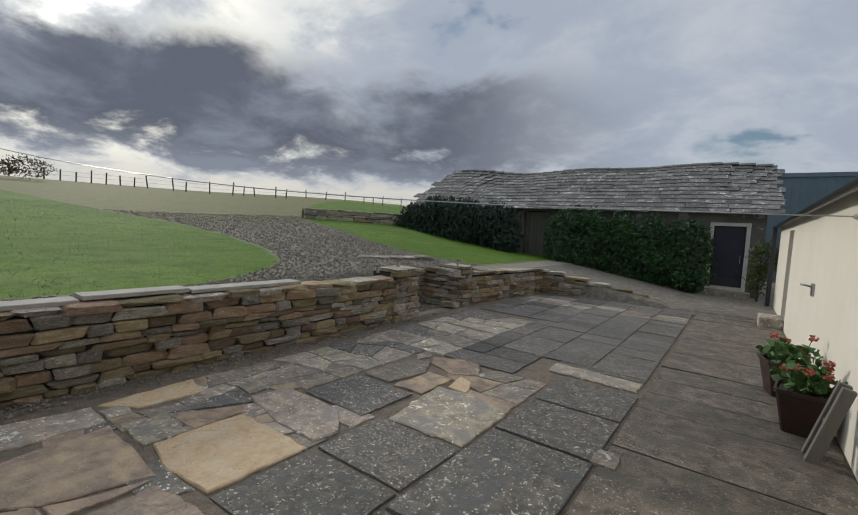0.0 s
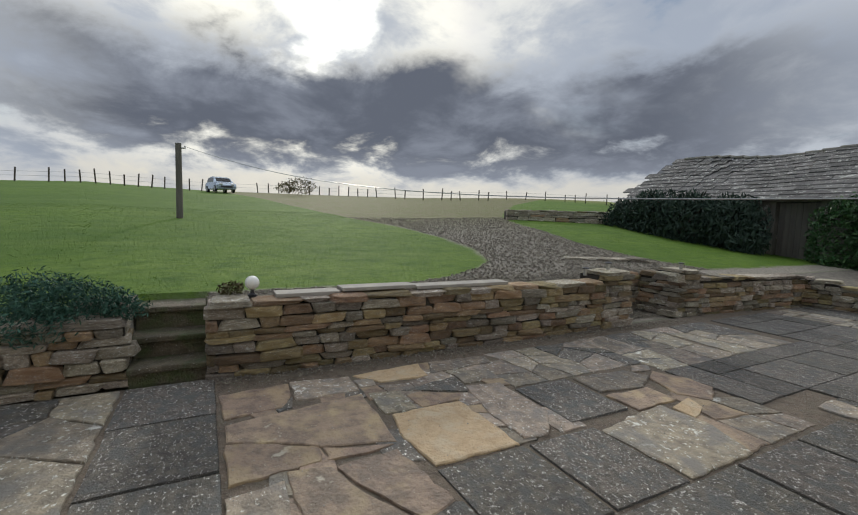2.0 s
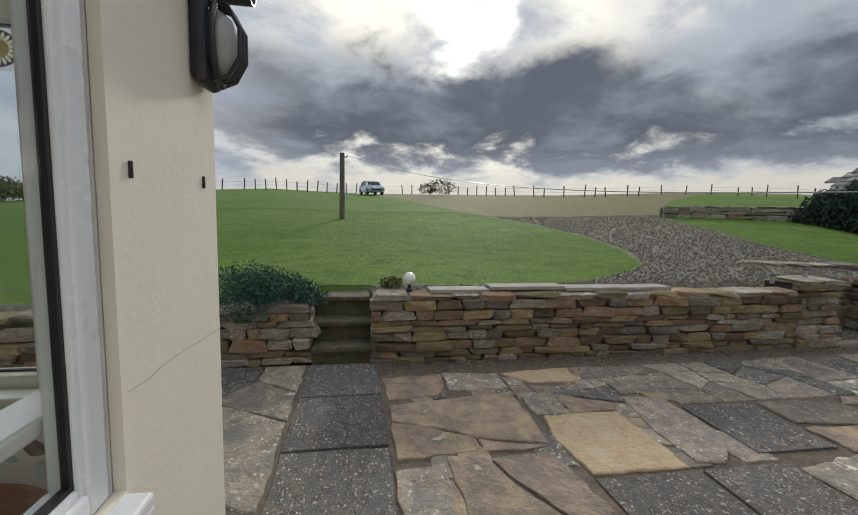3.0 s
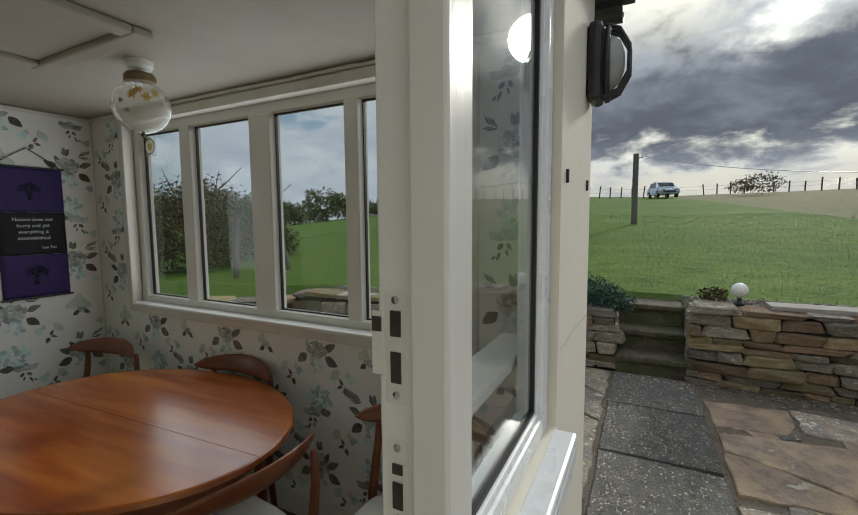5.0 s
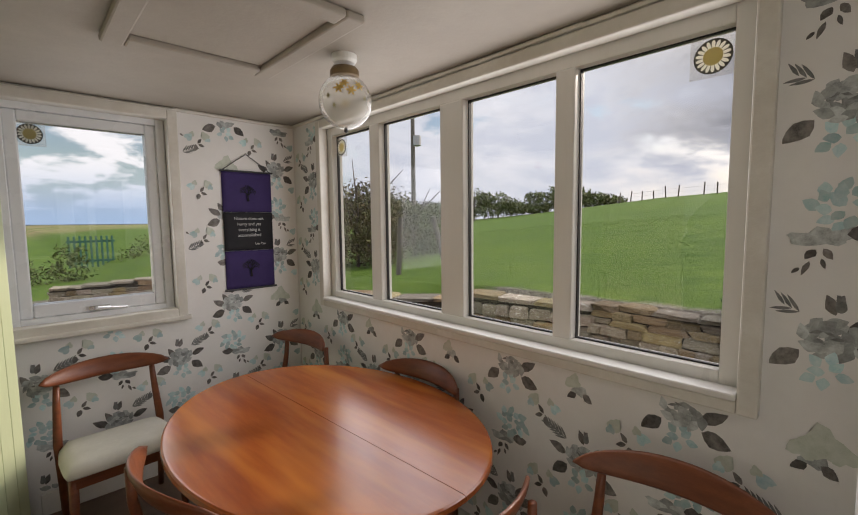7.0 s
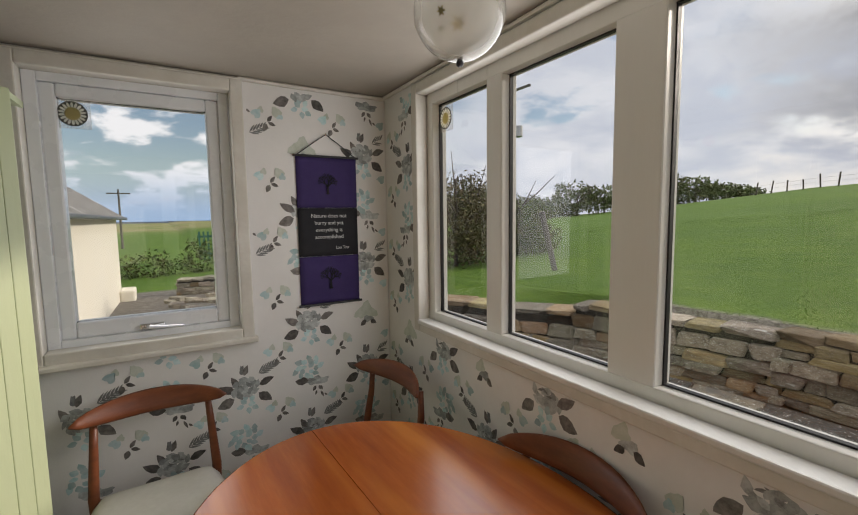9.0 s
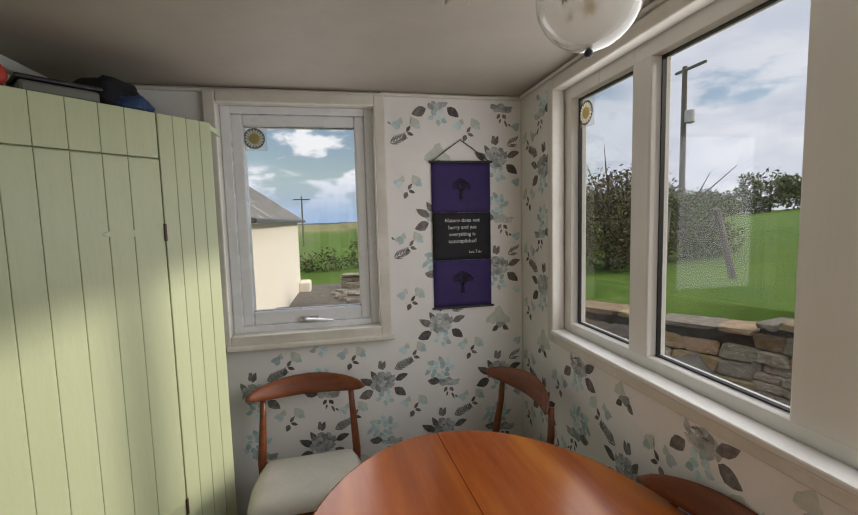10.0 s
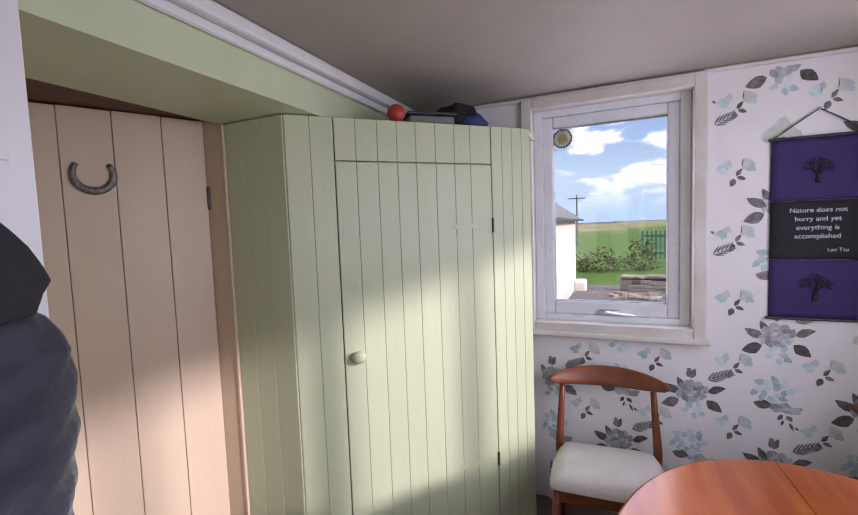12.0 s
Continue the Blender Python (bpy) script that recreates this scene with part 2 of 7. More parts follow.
wet_earth = material("wet_earth", (0.235, 0.185, 0.14), (0.12, 0.095, 0.073), 14, 0.9, 1.0, 55, c3=(0.34, 0.32, 0.28), spots=1.0, spot_scale=6, spot_size=0.72, cut=0.63, stain=(0.17, 0.145, 0.11))
pale_coping = material("pale_coping", (0.42, 0.39, 0.34), (0.30, 0.28, 0.25), 4, 0.85, 0.5, 40)
gravel_mat = material("gravel_mat", (0.36, 0.325, 0.265), (0.20, 0.175, 0.14), 18, 0.95, 1.0, 90, island=0.35)
roof_stone = material("roof_stone", (0.2, 0.19, 0.18), (0.13, 0.125, 0.12), 3, 0.85, 0.6, 30, c3=(0.5, 0.5, 0.46), spot_scale=3.2, spot_size=0.58, vary=0.35)
slate = material("slate", (0.075, 0.08, 0.09), (0.05, 0.052, 0.06), 4, 0.6, 0.3, 30, c3=(0.2, 0.2, 0.2), spot_scale=5, spot_size=0.68, vary=0.25)
black_paint = material("black_paint", (0.016, 0.017, 0.022), (0.03, 0.03, 0.035), 9, 0.38, 0.2, 40)
navy_door = material("navy_door", (0.018, 0.018, 0.04), (0.012, 0.012, 0.028), 3, 0.45, 0.2, 30)
grey_wood = material("grey_wood", (0.17, 0.155, 0.13), (0.10, 0.09, 0.08), 6, 0.85, 0.4, 40, stretch=(1, 1, 0.12))
steel_sheet = material("steel_sheet", (0.16, 0.22, 0.25), (0.13, 0.18, 0.21), 2, 0.45)
galv = material("galv", (0.45, 0.45, 0.44), (0.35, 0.35, 0.34), 8, 0.35, metal=0.9)
chrome = material("chrome", (0.75, 0.75, 0.74), (0.65, 0.65, 0.64), 8, 0.2, metal=1.0)
brass = material("brass", (0.32, 0.24, 0.14), (0.22, 0.16, 0.09), 8, 0.4, metal=1.0)
grass_mat = material("grass_mat", (0.085, 0.165, 0.018), (0.135, 0.225, 0.028), 0.5, 0.8, 0.0, 30, island=0.07, spec=0.1)
leaf_dark = material("leaf_dark", (0.025, 0.07, 0.022), (0.045, 0.105, 0.03), 3, 0.5, island=0.45, spec=0.35)
leaf_conifer = material("leaf_conifer", (0.03, 0.05, 0.038), (0.045, 0.07, 0.052), 3, 0.7, island=0.4, spec=0.2)
leaf_juniper = material("leaf_juniper", (0.03, 0.075, 0.055), (0.05, 0.11, 0.08), 3, 0.7, island=0.35, spec=0.15)
leaf_mixed = material("leaf_mixed", (0.08, 0.125, 0.035), (0.12, 0.125, 0.05), 1.5, 0.6, island=0.5, spec=0.2)
leaf_brown = material("leaf_brown", (0.14, 0.1, 0.055), (0.09, 0.095, 0.04), 2, 0.7, island=0.5, spec=0.2)
leaf_geranium = material("leaf_geranium", (0.06, 0.13, 0.035), (0.09, 0.17, 0.05), 5, 0.55, island=0.35, spec=0.3)
petal_red = material("petal_red", (0.40, 0.075, 0.05), (0.50, 0.15, 0.10), 6, 0.6, island=0.3)
bark = material("bark", (0.10, 0.08, 0.06), (0.06, 0.05, 0.04), 12, 0.9, 0.6, 60)
pot_plastic = material("pot_plastic", (0.045, 0.022, 0.016), (0.03, 0.015, 0.012), 5, 0.45)
tarmac = material("tarmac", (0.20, 0.185, 0.17), (0.13, 0.122, 0.115), 2.5, 0.75, 0.8, 60, c3=(0.32, 0.30, 0.26), spots=1.0, spot_scale=1.6, spot_size=0.6)
car_paint = material("car_paint", (0.42, 0.50, 0.60), (0.40, 0.48, 0.58), 1, 0.25, metal=0.6, coat=0.5)
car_glass = material("car_glass", (0.02, 0.025, 0.03), None, 1, 0.08)
rubber = material("rubber", (0.02, 0.02, 0.02), None, 4, 0.8)

# ---- mesh helpers ----
def mesh_object(name, bm, mat, parent=None, smooth=False):
    me = bpy.data.meshes.new(name)
    bm.to_mesh(me)
    bm.free()
    for m in (mat if isinstance(mat, (list, tuple)) else [mat]):
        me.materials.append(m)
    if smooth:
        me.polygons.foreach_set("use_smooth", [True] * len(me.polygons))
    ob = new(name, me)
    ob.parent = parent
    return ob


def part(name, bm, mat, parent, label="", smooth=False):
    ob = mesh_object(name, bm, mat, parent, smooth)
    return tagged(ob, label) if label else ob


def thing(name, label, category, group="", at=None):
    ob = new(name)
    ob.empty_display_size = 0.1
    if at is not None:
        ob.matrix_basis = at
    return tagged(ob, label, category, group)


def structure(name, bm, mat, label, category="wall", smooth=False):
    return tagged(mesh_object(name, bm, mat, None, smooth), label, category, kind="structure")


def box(bm, x0, x1, y0, y1, z0, z1, bevel=0.0, m=None, mat=0, seg=2):
    """A box with rounded edges, at the corners given, turned by m."""
    r = bmesh.ops.create_cube(bm, size=1.0)
    vs = r["verts"]
    bmesh.ops.scale(bm, verts=vs, vec=(abs(x1 - x0), abs(y1 - y0), abs(z1 - z0)))
    bmesh.ops.translate(bm, verts=vs, vec=((x0 + x1) / 2, (y0 + y1) / 2, (z0 + z1) / 2))
    faces = {f for v in vs for f in v.link_faces}
    if bevel:
        es = {e for f in faces for e in f.edges}
        rr = bmesh.ops.bevel(bm, geom=list(es), offset=min(bevel, 0.45 * min(abs(x1 - x0), abs(y1 - y0), abs(z1 - z0))), segments=seg, affect="EDGES", profile=0.5)
        faces = set(rr["faces"]) | {f for f in faces if f.is_valid}
        vs = list({v for f in faces for v in f.verts})
    if m is not None:
        bmesh.ops.transform(bm, matrix=m, verts=vs)
    for f in faces:
        f.material_index = mat
    return vs


def boxes(*args, bevel=0.0):
    bm = bmesh.new()
    for a in args:
        box(bm, *a, bevel=bevel)
    return bm


def tube(bm, points, radii, n=10, cap=True, mat=0):
    """A round bar along points."""
    pts = [Vector(p) for p in points]
    radii = radii if isinstance(radii, (list, tuple)) else [radii] * len(pts)
    rings, side = [], None
    for i, p in enumerate(pts):
        d = (pts[min(i + 1, len(pts) - 1)] - pts[max(i - 1, 0)]).normalized()
        if side is None:
            side = d.orthogonal().normalized()
        side = (side - d * side.dot(d)).normalized()
        up = d.cross(side)
        rings.append([bm.verts.new(p + (side * math.cos(a) + up * math.sin(a)) * radii[i]) for a in (2 * math.pi * k / n for k in range(n))])
    for a, b in zip(rings, rings[1:]):
        for k in range(n):
            bm.faces.new((a[k], a[(k + 1) % n], b[(k + 1) % n], b[k])).material_index = mat
    if cap:
        bm.faces.new(rings[0][::-1]).material_index = mat
        bm.faces.new(rings[-1]).material_index = mat


def lathe(bm, profile, n=24, m=None, mat=0):
    """A turned shape: rows of radius and height."""
    rings = []
    for r, z in profile:
        ring = [Vector((r * math.cos(2 * math.pi * k / n), r * math.sin(2 * math.pi * k / n), z)) for k in range(n)]
        rings.append([bm.verts.new(m @ v if m is not None else v) for v in ring])
    for a, b in zip(rings, rings[1:]):
        for k in range(n):
            bm.faces.new((a[k], a[(k + 1) % n], b[(k + 1) % n], b[k])).material_index = mat
    for ring, flip in ((rings[0], True), (rings[-1], False)):
        if True:
            bm.faces.new(ring[::-1] if flip else ring).material_index = mat


def prism(bm, outline, z0, z1, m=None, mat=0):
    """An outline in x and y, thickened from z0 to z1."""
    lo = [bm.verts.new(m @ Vector((x, y, z0)) if m is not None else (x, y, z0)) for x, y in outline]
    hi = [bm.verts.new(m @ Vector((x, y, z1)) if m is not None else (x, y, z1)) for x, y in outline]
    n = len(outline)
    bm.faces.new(lo[::-1]).material_index = mat
    bm.faces.new(hi).material_index = mat
    for k in range(n):
        bm.faces.new((lo[k], lo[(k + 1) % n], hi[(k + 1) % n], hi[k])).material_index = mat


def wall_with_holes(axis, p0, p1, a0, a1, z0, z1, holes):
    """A thick wall: across axis from p0 to p1, along the other from a0 to a1, with holes (b0, b1, c0, c1) along and up."""
    bm = bmesh.new()

    def put(b0, b1, c0, c1):
        if b1 - b0 < 1e-4 or c1 - c0 < 1e-4:
            return
        if axis == "x":
            box(bm, p0, p1, b0, b1, c0, c1)
        else:
            box(bm, b0, b1, p0, p1, c0, c1)
    at = a0
    for b0, b1, c0, c1 in sorted(holes):
        put(at, b0, z0, z1)
        put(b0, b1, z0, c0)
        put(b0, b1, c1, z1)
        at = b1
    put(at, a1, z0, z1)
    return bm


def pane_material():
    m = bpy.data.materials.new("window_glass")
    m.use_nodes = True
    nt = m.node_tree
    nt.nodes.clear()
    N, L = nt.nodes.new, nt.links.new
    o, mixer, tr, gl, lw, pw, ma = (N(k) for k in ("ShaderNodeOutputMaterial", "ShaderNodeMixShader", "ShaderNodeBsdfTransparent", "ShaderNodeBsdfGlossy", "ShaderNodeLayerWeight", "ShaderNodeMath", "ShaderNodeMath"))
    lw.inputs[0].default_value = 0.5
    pw.operation, ma.operation = "POWER", "MULTIPLY_ADD"
    pw.inputs[1].default_value, ma.inputs[1].default_value, ma.inputs[2].default_value = 5.0, 0.9, 0.035
    gl.inputs["Roughness"].default_value = 0.0
    tr.inputs[0].default_value = (0.96, 0.975, 0.97, 1)
    L(lw.outputs["Facing"], pw.inputs[0])
    L(pw.outputs[0], ma.inputs[0])
    L(ma.outputs[0], mixer.inputs[0])
    L(tr.outputs[0], mixer.inputs[1])
    L(gl.outputs[0], mixer.inputs[2])
    L(mixer.outputs[0], o.inputs[0])
    return m


glass = pane_material()


def pane(name, bm, parent):
    ob = part(name, bm, glass, parent)
    ob.visible_shadow = False
    return ob


def leaf_cloud(bm, centre, radii, count, size, rng, shape=1.0, hang=0.0, mat=0, surface=0.55):
    """Many small leaves filling the outer part of an uneven blob."""
    cx, cy, cz = centre
    for _ in range(count):
        d = Vector((rng.gauss(0, 1), rng.gauss(0, 1), rng.gauss(0, 1))).normalized()
        bulge = 1.0 + 0.28 * noise.noise(d * 2.1 + Vector(centre) * 0.7) + 0.16 * noise.noise(d * 5.3 + Vector(centre))
        r = (surface + (1 - surface) * rng.random()) * bulge
        p = Vector((cx + d.x * radii[0] * r, cy + d.y * radii[1] * r, cz + d.z * radii[2] * r))
        leaf(bm, p, size * rng.uniform(0.6, 1.3), rng, hang, mat, shape)


def leaf(bm, p, s, rng, hang=0.0, mat=0, shape=1.0):
    a = Vector((rng.gauss(0, 1), rng.gauss(0, 1), rng.gauss(0, 1) - hang)).normalized()
    b = a.orthogonal().normalized()
    b.rotate(Matrix.Rotation(rng.uniform(0, 6.28), 3, a))
    w = 0.5 * s * shape
    vs = [bm.verts.new(p + q) for q in (a * -s * 0.5, b * w * 0.6, a * s * 0.5, b * -w * 0.6)]
    bm.faces.new(vs).material_index = mat

# ---- porch: walls, floor, ceiling ----
CEIL = 2.225
FRONT, END_W, SIDE_W, DOOR_W = (1.16, 3.52, 1.0, 2.165), (0.328, 1.098, 0.972, 2.172), (0.812, 1.425, 1.0, 2.12), (-0.30, 0.745, 0.0, 2.05)
structure("wall_front", wall_with_holes("x", 1.90, 2.02, 0.77, 4.12, 0.0, 2.35, [FRONT]), wall_paper, "papered front wall under a wide window")
structure("wall_front_render", wall_with_holes("x", 2.023, 2.034, 0.766, 4.124, -0.05, 2.35, [FRONT]), cream_render, "cream painted render on the porch front")
structure("wall_end", wall_with_holes("y", 3.90, 4.12, -0.37, 1.896, 0.0, 2.35, [END_W]), wall_paper, "papered end wall beside a small window")
structure("wall_end_render", wall_with_holes("y", 4.124, 4.136, -0.37, 2.034, -0.05, 2.35, [END_W]), cream_render, "cream painted render on the porch end")
structure("wall_entrance", wall_with_holes("y", 0.772, 0.835, -0.37, 1.896, 0.0, 2.35, [DOOR_W, SIDE_W]), wall_paper, "papered wall beside the porch entrance")
structure("wall_entrance_render", wall_with_holes("y", 0.745, 0.769, -0.37, 2.021, -0.05, 2.35, [DOOR_W, SIDE_W]), cream_render, "cream painted render round the porch entrance")
structure("wall_house_inner", wall_with_holes("x", -1.35, -0.47, 0.70, 4.12, -0.1, 2.42, [(1.93, 2.90, 0.0, 2.062)]), cream_render, "thick house wall behind the porch")
structure("wall_house_face", wall_with_holes("x", -0.468, -0.37, 0.70, 4.12, -0.1, 2.42, [(1.93, 3.08, 0.0, 2.046)]), cream_render, "inner face of the thick house wall")
structure("wall_inner_green", wall_with_holes("x", -0.366, -0.352, 0.952, 3.898, 0.0, CEIL, [(1.93, 3.08, 0.0, 2.018)]), green_paint, "pale green painted wall above the house door")
structure("soffit_green", boxes((-0.80, -0.354, 1.932, 3.06, 2.0185, 2.045), bevel=0.004), green_paint, "pale green boarded soffit over the deep door reveal", "soffit")
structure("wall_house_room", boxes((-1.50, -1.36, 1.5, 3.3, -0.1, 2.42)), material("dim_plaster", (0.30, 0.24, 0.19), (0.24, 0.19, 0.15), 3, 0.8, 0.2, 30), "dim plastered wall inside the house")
structure("floor", boxes((-1.35, 1.9, 0.78, 3.9, -0.08, 0.0)), lino, "brown floor of the porch", "floor")
structure("ceiling", boxes((-0.36, 2.02, 0.776, 4.12, CEIL, CEIL + 0.06)), ceiling_paint_shaded, "off-white painted porch ceiling, its colour darkened for shade", "ceiling")
bm = bmesh.new()
prism(bm, [(0.62, CEIL + 0.1), (2.22, 2.37), (2.22, 2.42), (-0.4, 3.0), (-0.4, 2.5)], -4.3, -0.62, Matrix.Rotation(radians(90), 4, "X"))
structure("roof_porch", bm, slate, "dark slate lean-to porch roof", "roof")

# trims
structure("cornice", boxes((-0.352, -0.30, 0.96, 3.89, CEIL - 0.05, CEIL - 0.002), (-0.352, -0.325, 0.96, 3.89, CEIL - 0.085, CEIL - 0.052), bevel=0.012), white_gloss, "white moulded cornice", "trim")
bm = bmesh.new()
rng = random.Random(5)
for a, b in ((3.88, 1.0),):
    y = a
    while y > b:
        n = min(rng.uniform(0.25, 0.6), y - b)
        tube(bm, [(1.885, y, CEIL - 0.012 + rng.uniform(-.004, .004)), (1.885, y - n, CEIL - 0.012 + rng.uniform(-.004, .004))], 0.011, 6)
        y -= n
x = -0.2
while x < 1.86:
    n = min(rng.uniform(0.25, 0.6), 1.88 - x)
    tube(bm, [(x, 3.885, CEIL - 0.014 + rng.uniform(-.004, .004)), (x + n, 3.885, CEIL - 0.014 + rng.uniform(-.004, .004))], 0.011, 6)
    x += n
structure("trim_ceiling", bm, old_white, "uneven painted bead along the ceiling", "trim")
structure("baseboard", boxes((1.882, 1.898, 0.96, 3.88, 0.0, 0.12), (0.4, 1.88, 3.882, 3.898, 0.0, 0.12), bevel=0.004), white_gloss, "white painted skirting board", "baseboard")


def rect_ring(bm, axis, p0, p1, a0, a1, z0, z1, w, bevel=0.004, wb=None, wt=None):
    """Four mitred-looking bars round an opening."""
    wb, wt = wb or w, wt or w
    for b0, b1, c0, c1 in ((a0, a0 + w, z0, z1), (a1 - w, a1, z0, z1), (a0 + w, a1 - w, z0, z0 + wb), (a0 + w, a1 - w, z1 - wt, z1)):
        if axis == "x":
            box(bm, p0, p1, b0, b1, c0, c1, bevel)
        else:
            box(bm, b0, b1, p0, p1, c0, c1, bevel)


# front window: four panes, a wide post in the middle
win = tagged(new("window_1"), "wide four-pane white window onto a green field", "window", kind="structure")
bm = bmesh.new()
rect_ring(bm, "x", 1.938, 2.018, 1.177, 3.513, 1.002, 2.158, 0.068, wb=0.064, wt=0.064)
part("window_frame", bm, white_gloss, win)
for name, y0, y1 in (("mullion", 1.735, 1.814), ("mullion", 2.291, 2.440), ("mullion", 2.933, 3.026)):
    part(name, boxes((1.935, 2.016, y0, y1, 1.064, 2.096), bevel=0.006), white_gloss, win)
for y0, y1 in ((1.245, 1.735), (1.814, 2.291), (2.440, 2.933), (3.026, 3.444)):
    bm = bmesh.new()
    rect_ring(bm, "x", 1.976, 1.992, y0 - 0.001, y1 + 0.001, 1.065, 2.095, 0.006, 0.0)
    part("gasket", bm, gasket, win)
    pane("pane", boxes((1.982, 1.986, y0, y1, 1.066, 2.094)), win)
bm = bmesh.new()
rect_ring(bm, "x", 1.872, 1.935, 1.135, 3.545, 0.965, 2.195, 0.052, 0.006, wb=0.04)
part("window_surround", bm, old_white, win)
part("window_sill", boxes((1.862, 1.936, 1.187, 3.493, 1.006, 1.028), bevel=0.006), white_gloss, win)

# end window: one opening light
win = tagged(new("window_2"), "small white casement window in the end wall", "window", kind="structure")
bm = bmesh.new()
rect_ring(bm, "y", 3.95, 4.06, 0.340, 1.086, 0.998, 2.162, 0.045)
part("window_frame", bm, upvc, win)
bm = bmesh.new()
rect_ring(bm, "y", 3.965, 4.045, 0.383, 1.043, 1.042, 2.117, 0.055, 0.008, wb=0.07)
part("sash", bm, upvc, win)
bm = bmesh.new()
rect_ring(bm, "y", 3.992, 4.008, 0.426, 1.000, 1.104, 2.070, 0.008, 0.0)
part("gasket", bm, gasket, win)
pane("pane", boxes((0.432, 0.994, 3.998, 4.002, 1.110, 2.064)), win)
bm = bmesh.new()
rect_ring(bm, "y", 3.872, 3.955, 0.285, 1.143, 0.957, 2.207, 0.055, 0.006)
part("window_surround", bm, old_white, win)
part("window_sill", boxes((0.32, 1.158, 3.85, 3.955, 0.938, 0.966), bevel=0.008), old_white, win)
bm = bmesh.new()
box(bm, 0.665, 0.765, 3.945, 3.965, 1.052, 1.077, 0.005)
tube(bm, [(0.695, 3.945, 1.065), (0.705, 3.925, 1.065), (0.765, 3.92, 1.060), (0.84, 3.922, 1.054)], [0.009, 0.009, 0.008, 0.006], 8)
part("window_handle", bm, chrome, win, "chrome window handle")

# side window beside the entrance
win = tagged(new("window_3"), "fixed white side window beside the entrance", "window", kind="structure")
bm = bmesh.new()
rect_ring(bm, "y", 0.764, 0.833, 0.814, 1.405, 1.002, 2.115, 0.058, 0.008, wb=0.05)
part("window_frame", bm, upvc, win)
bm = bmesh.new()
rect_ring(bm, "y", 0.772, 0.826, 0.832, 1.352, 1.048, 2.06, 0.022, 0.006)
part("glazing_bead", bm, upvc, win)
bm = bmesh.new()
rect_ring(bm, "y", 0.781, 0.795, 0.853, 1.331, 1.069, 2.039, 0.012, 0.0)
part("gasket", bm, gasket, win)
pane("pane", boxes((0.857, 1.327, 0.786, 0.790, 1.073, 2.035)), win)
part("window_sill", boxes((0.814, 1.425, 0.692, 0.764, 0.965, 0.997), (0.814, 1.425, 0.692, 0.707, 0.92, 0.97), bevel=0.008), upvc, win)
part("inner_casing", boxes((0.985, 1.05, 0.836, 0.912, 1.20, 2.21), bevel=0.006), white_gloss, win)
part("window_board", boxes((0.985, 1.56, 0.836, 0.935, 1.165, 1.20), bevel=0.008), white_gloss, win)

# door post with lock keeps, door frame head
post = tagged(new("door_frame_1"), "white gloss entrance door frame with steel lock keeps", "door frame", kind="structure")
part("post", boxes((0.748, 0.811, 0.741, 0.840, 0.0, 2.12), bevel=0.004), white_gloss, post)
part("post_stop", boxes((0.728, 0.750, 0.737, 0.786, 0.0, 2.05), bevel=0.005), white_gloss, post)
part("post", boxes((-0.345, -0.27, 0.742, 0.838, 0.0, 2.12), bevel=0.007), white_gloss, post)
part("door_head", boxes((-0.27, 0.747, 0.742, 0.838, 2.04, 2.12), bevel=0.007), white_gloss, post)
part("threshold", boxes((-0.27, 0.727, 0.72, 0.87, -0.045, 0.03), bevel=0.008), grey_wood, post)
slot_dark = material("slot_shadow", (0.06, 0.05, 0.042), (0.035, 0.03, 0.025), 30, 0.6)
for z0, z1, holes in ((1.322, 1.460, ((1.405, 1.436), (1.348, 1.386))), (1.165, 1.278, ((1.233, 1.246), (1.188, 1.222)))):
    keep = part("lock_keep", boxes((0.7445, 0.7485, 0.797, 0.829, z0, z1), bevel=0.0015), white_gloss, post, "painted steel lock keep")
    # no holes are cut: dark slips carry the shade inside the slots
    for h0, h1 in holes:
        part("slot", boxes((0.7425, 0.7445, 0.806, 0.820, h0, h1)), slot_dark, keep)
    for z in (z0 + 0.011, z1 - 0.011):
        bm = bmesh.new()
        lathe(bm, [(0.005, 0), (0.005, 0.0015), (0.001, 0.002)], 10, pose(0.7445, 0.813, z, 0, -90, 0))
        part("screw", bm, chrome, keep)
    if z0 > 1.3:
        bm = bmesh.new()
        box(bm, 0.7415, 0.7445, 0.8295, 0.846, z0 + 0.034, z0 + 0.112, 0.001)
        part("strike_lip", bm, white_gloss, keep)
        # small dark piece near the top of the lip
        bm = bmesh.new()
        box(bm, 0.739, 0.7415, 0.831, 0.844, z0 + 0.088, z0 + 0.106, 0.001)
        part("latch_wear", bm, slot_dark, keep, "small dark latch piece on the strike lip")

# porch gutter
bm = bmesh.new()
for k in range(9):
    a0, a1 = math.pi + math.pi * k / 9, math.pi + math.pi * (k + 1) / 9
    prism(bm, [(2.20 + 0.06 * math.cos(a0), 2.36 + 0.06 * math.sin(a0)), (2.20 + 0.06 * math.cos(a1), 2.36 + 0.06 * math.sin(a1)),
               (2.20 + 0.055 * math.cos(a1), 2.36 + 0.055 * math.sin(a1)), (2.20 + 0.055 * math.cos(a0), 2.36 + 0.055 * math.sin(a0))], -4.25, -0.66, Matrix.Rotation(radians(90), 4, "X"))
bmesh.ops.remove_doubles(bm, verts=bm.verts, dist=0.0001)
tagged(mesh_object("gutter", bm, black_paint), "black half-round gutter along the porch eave", "gutter")

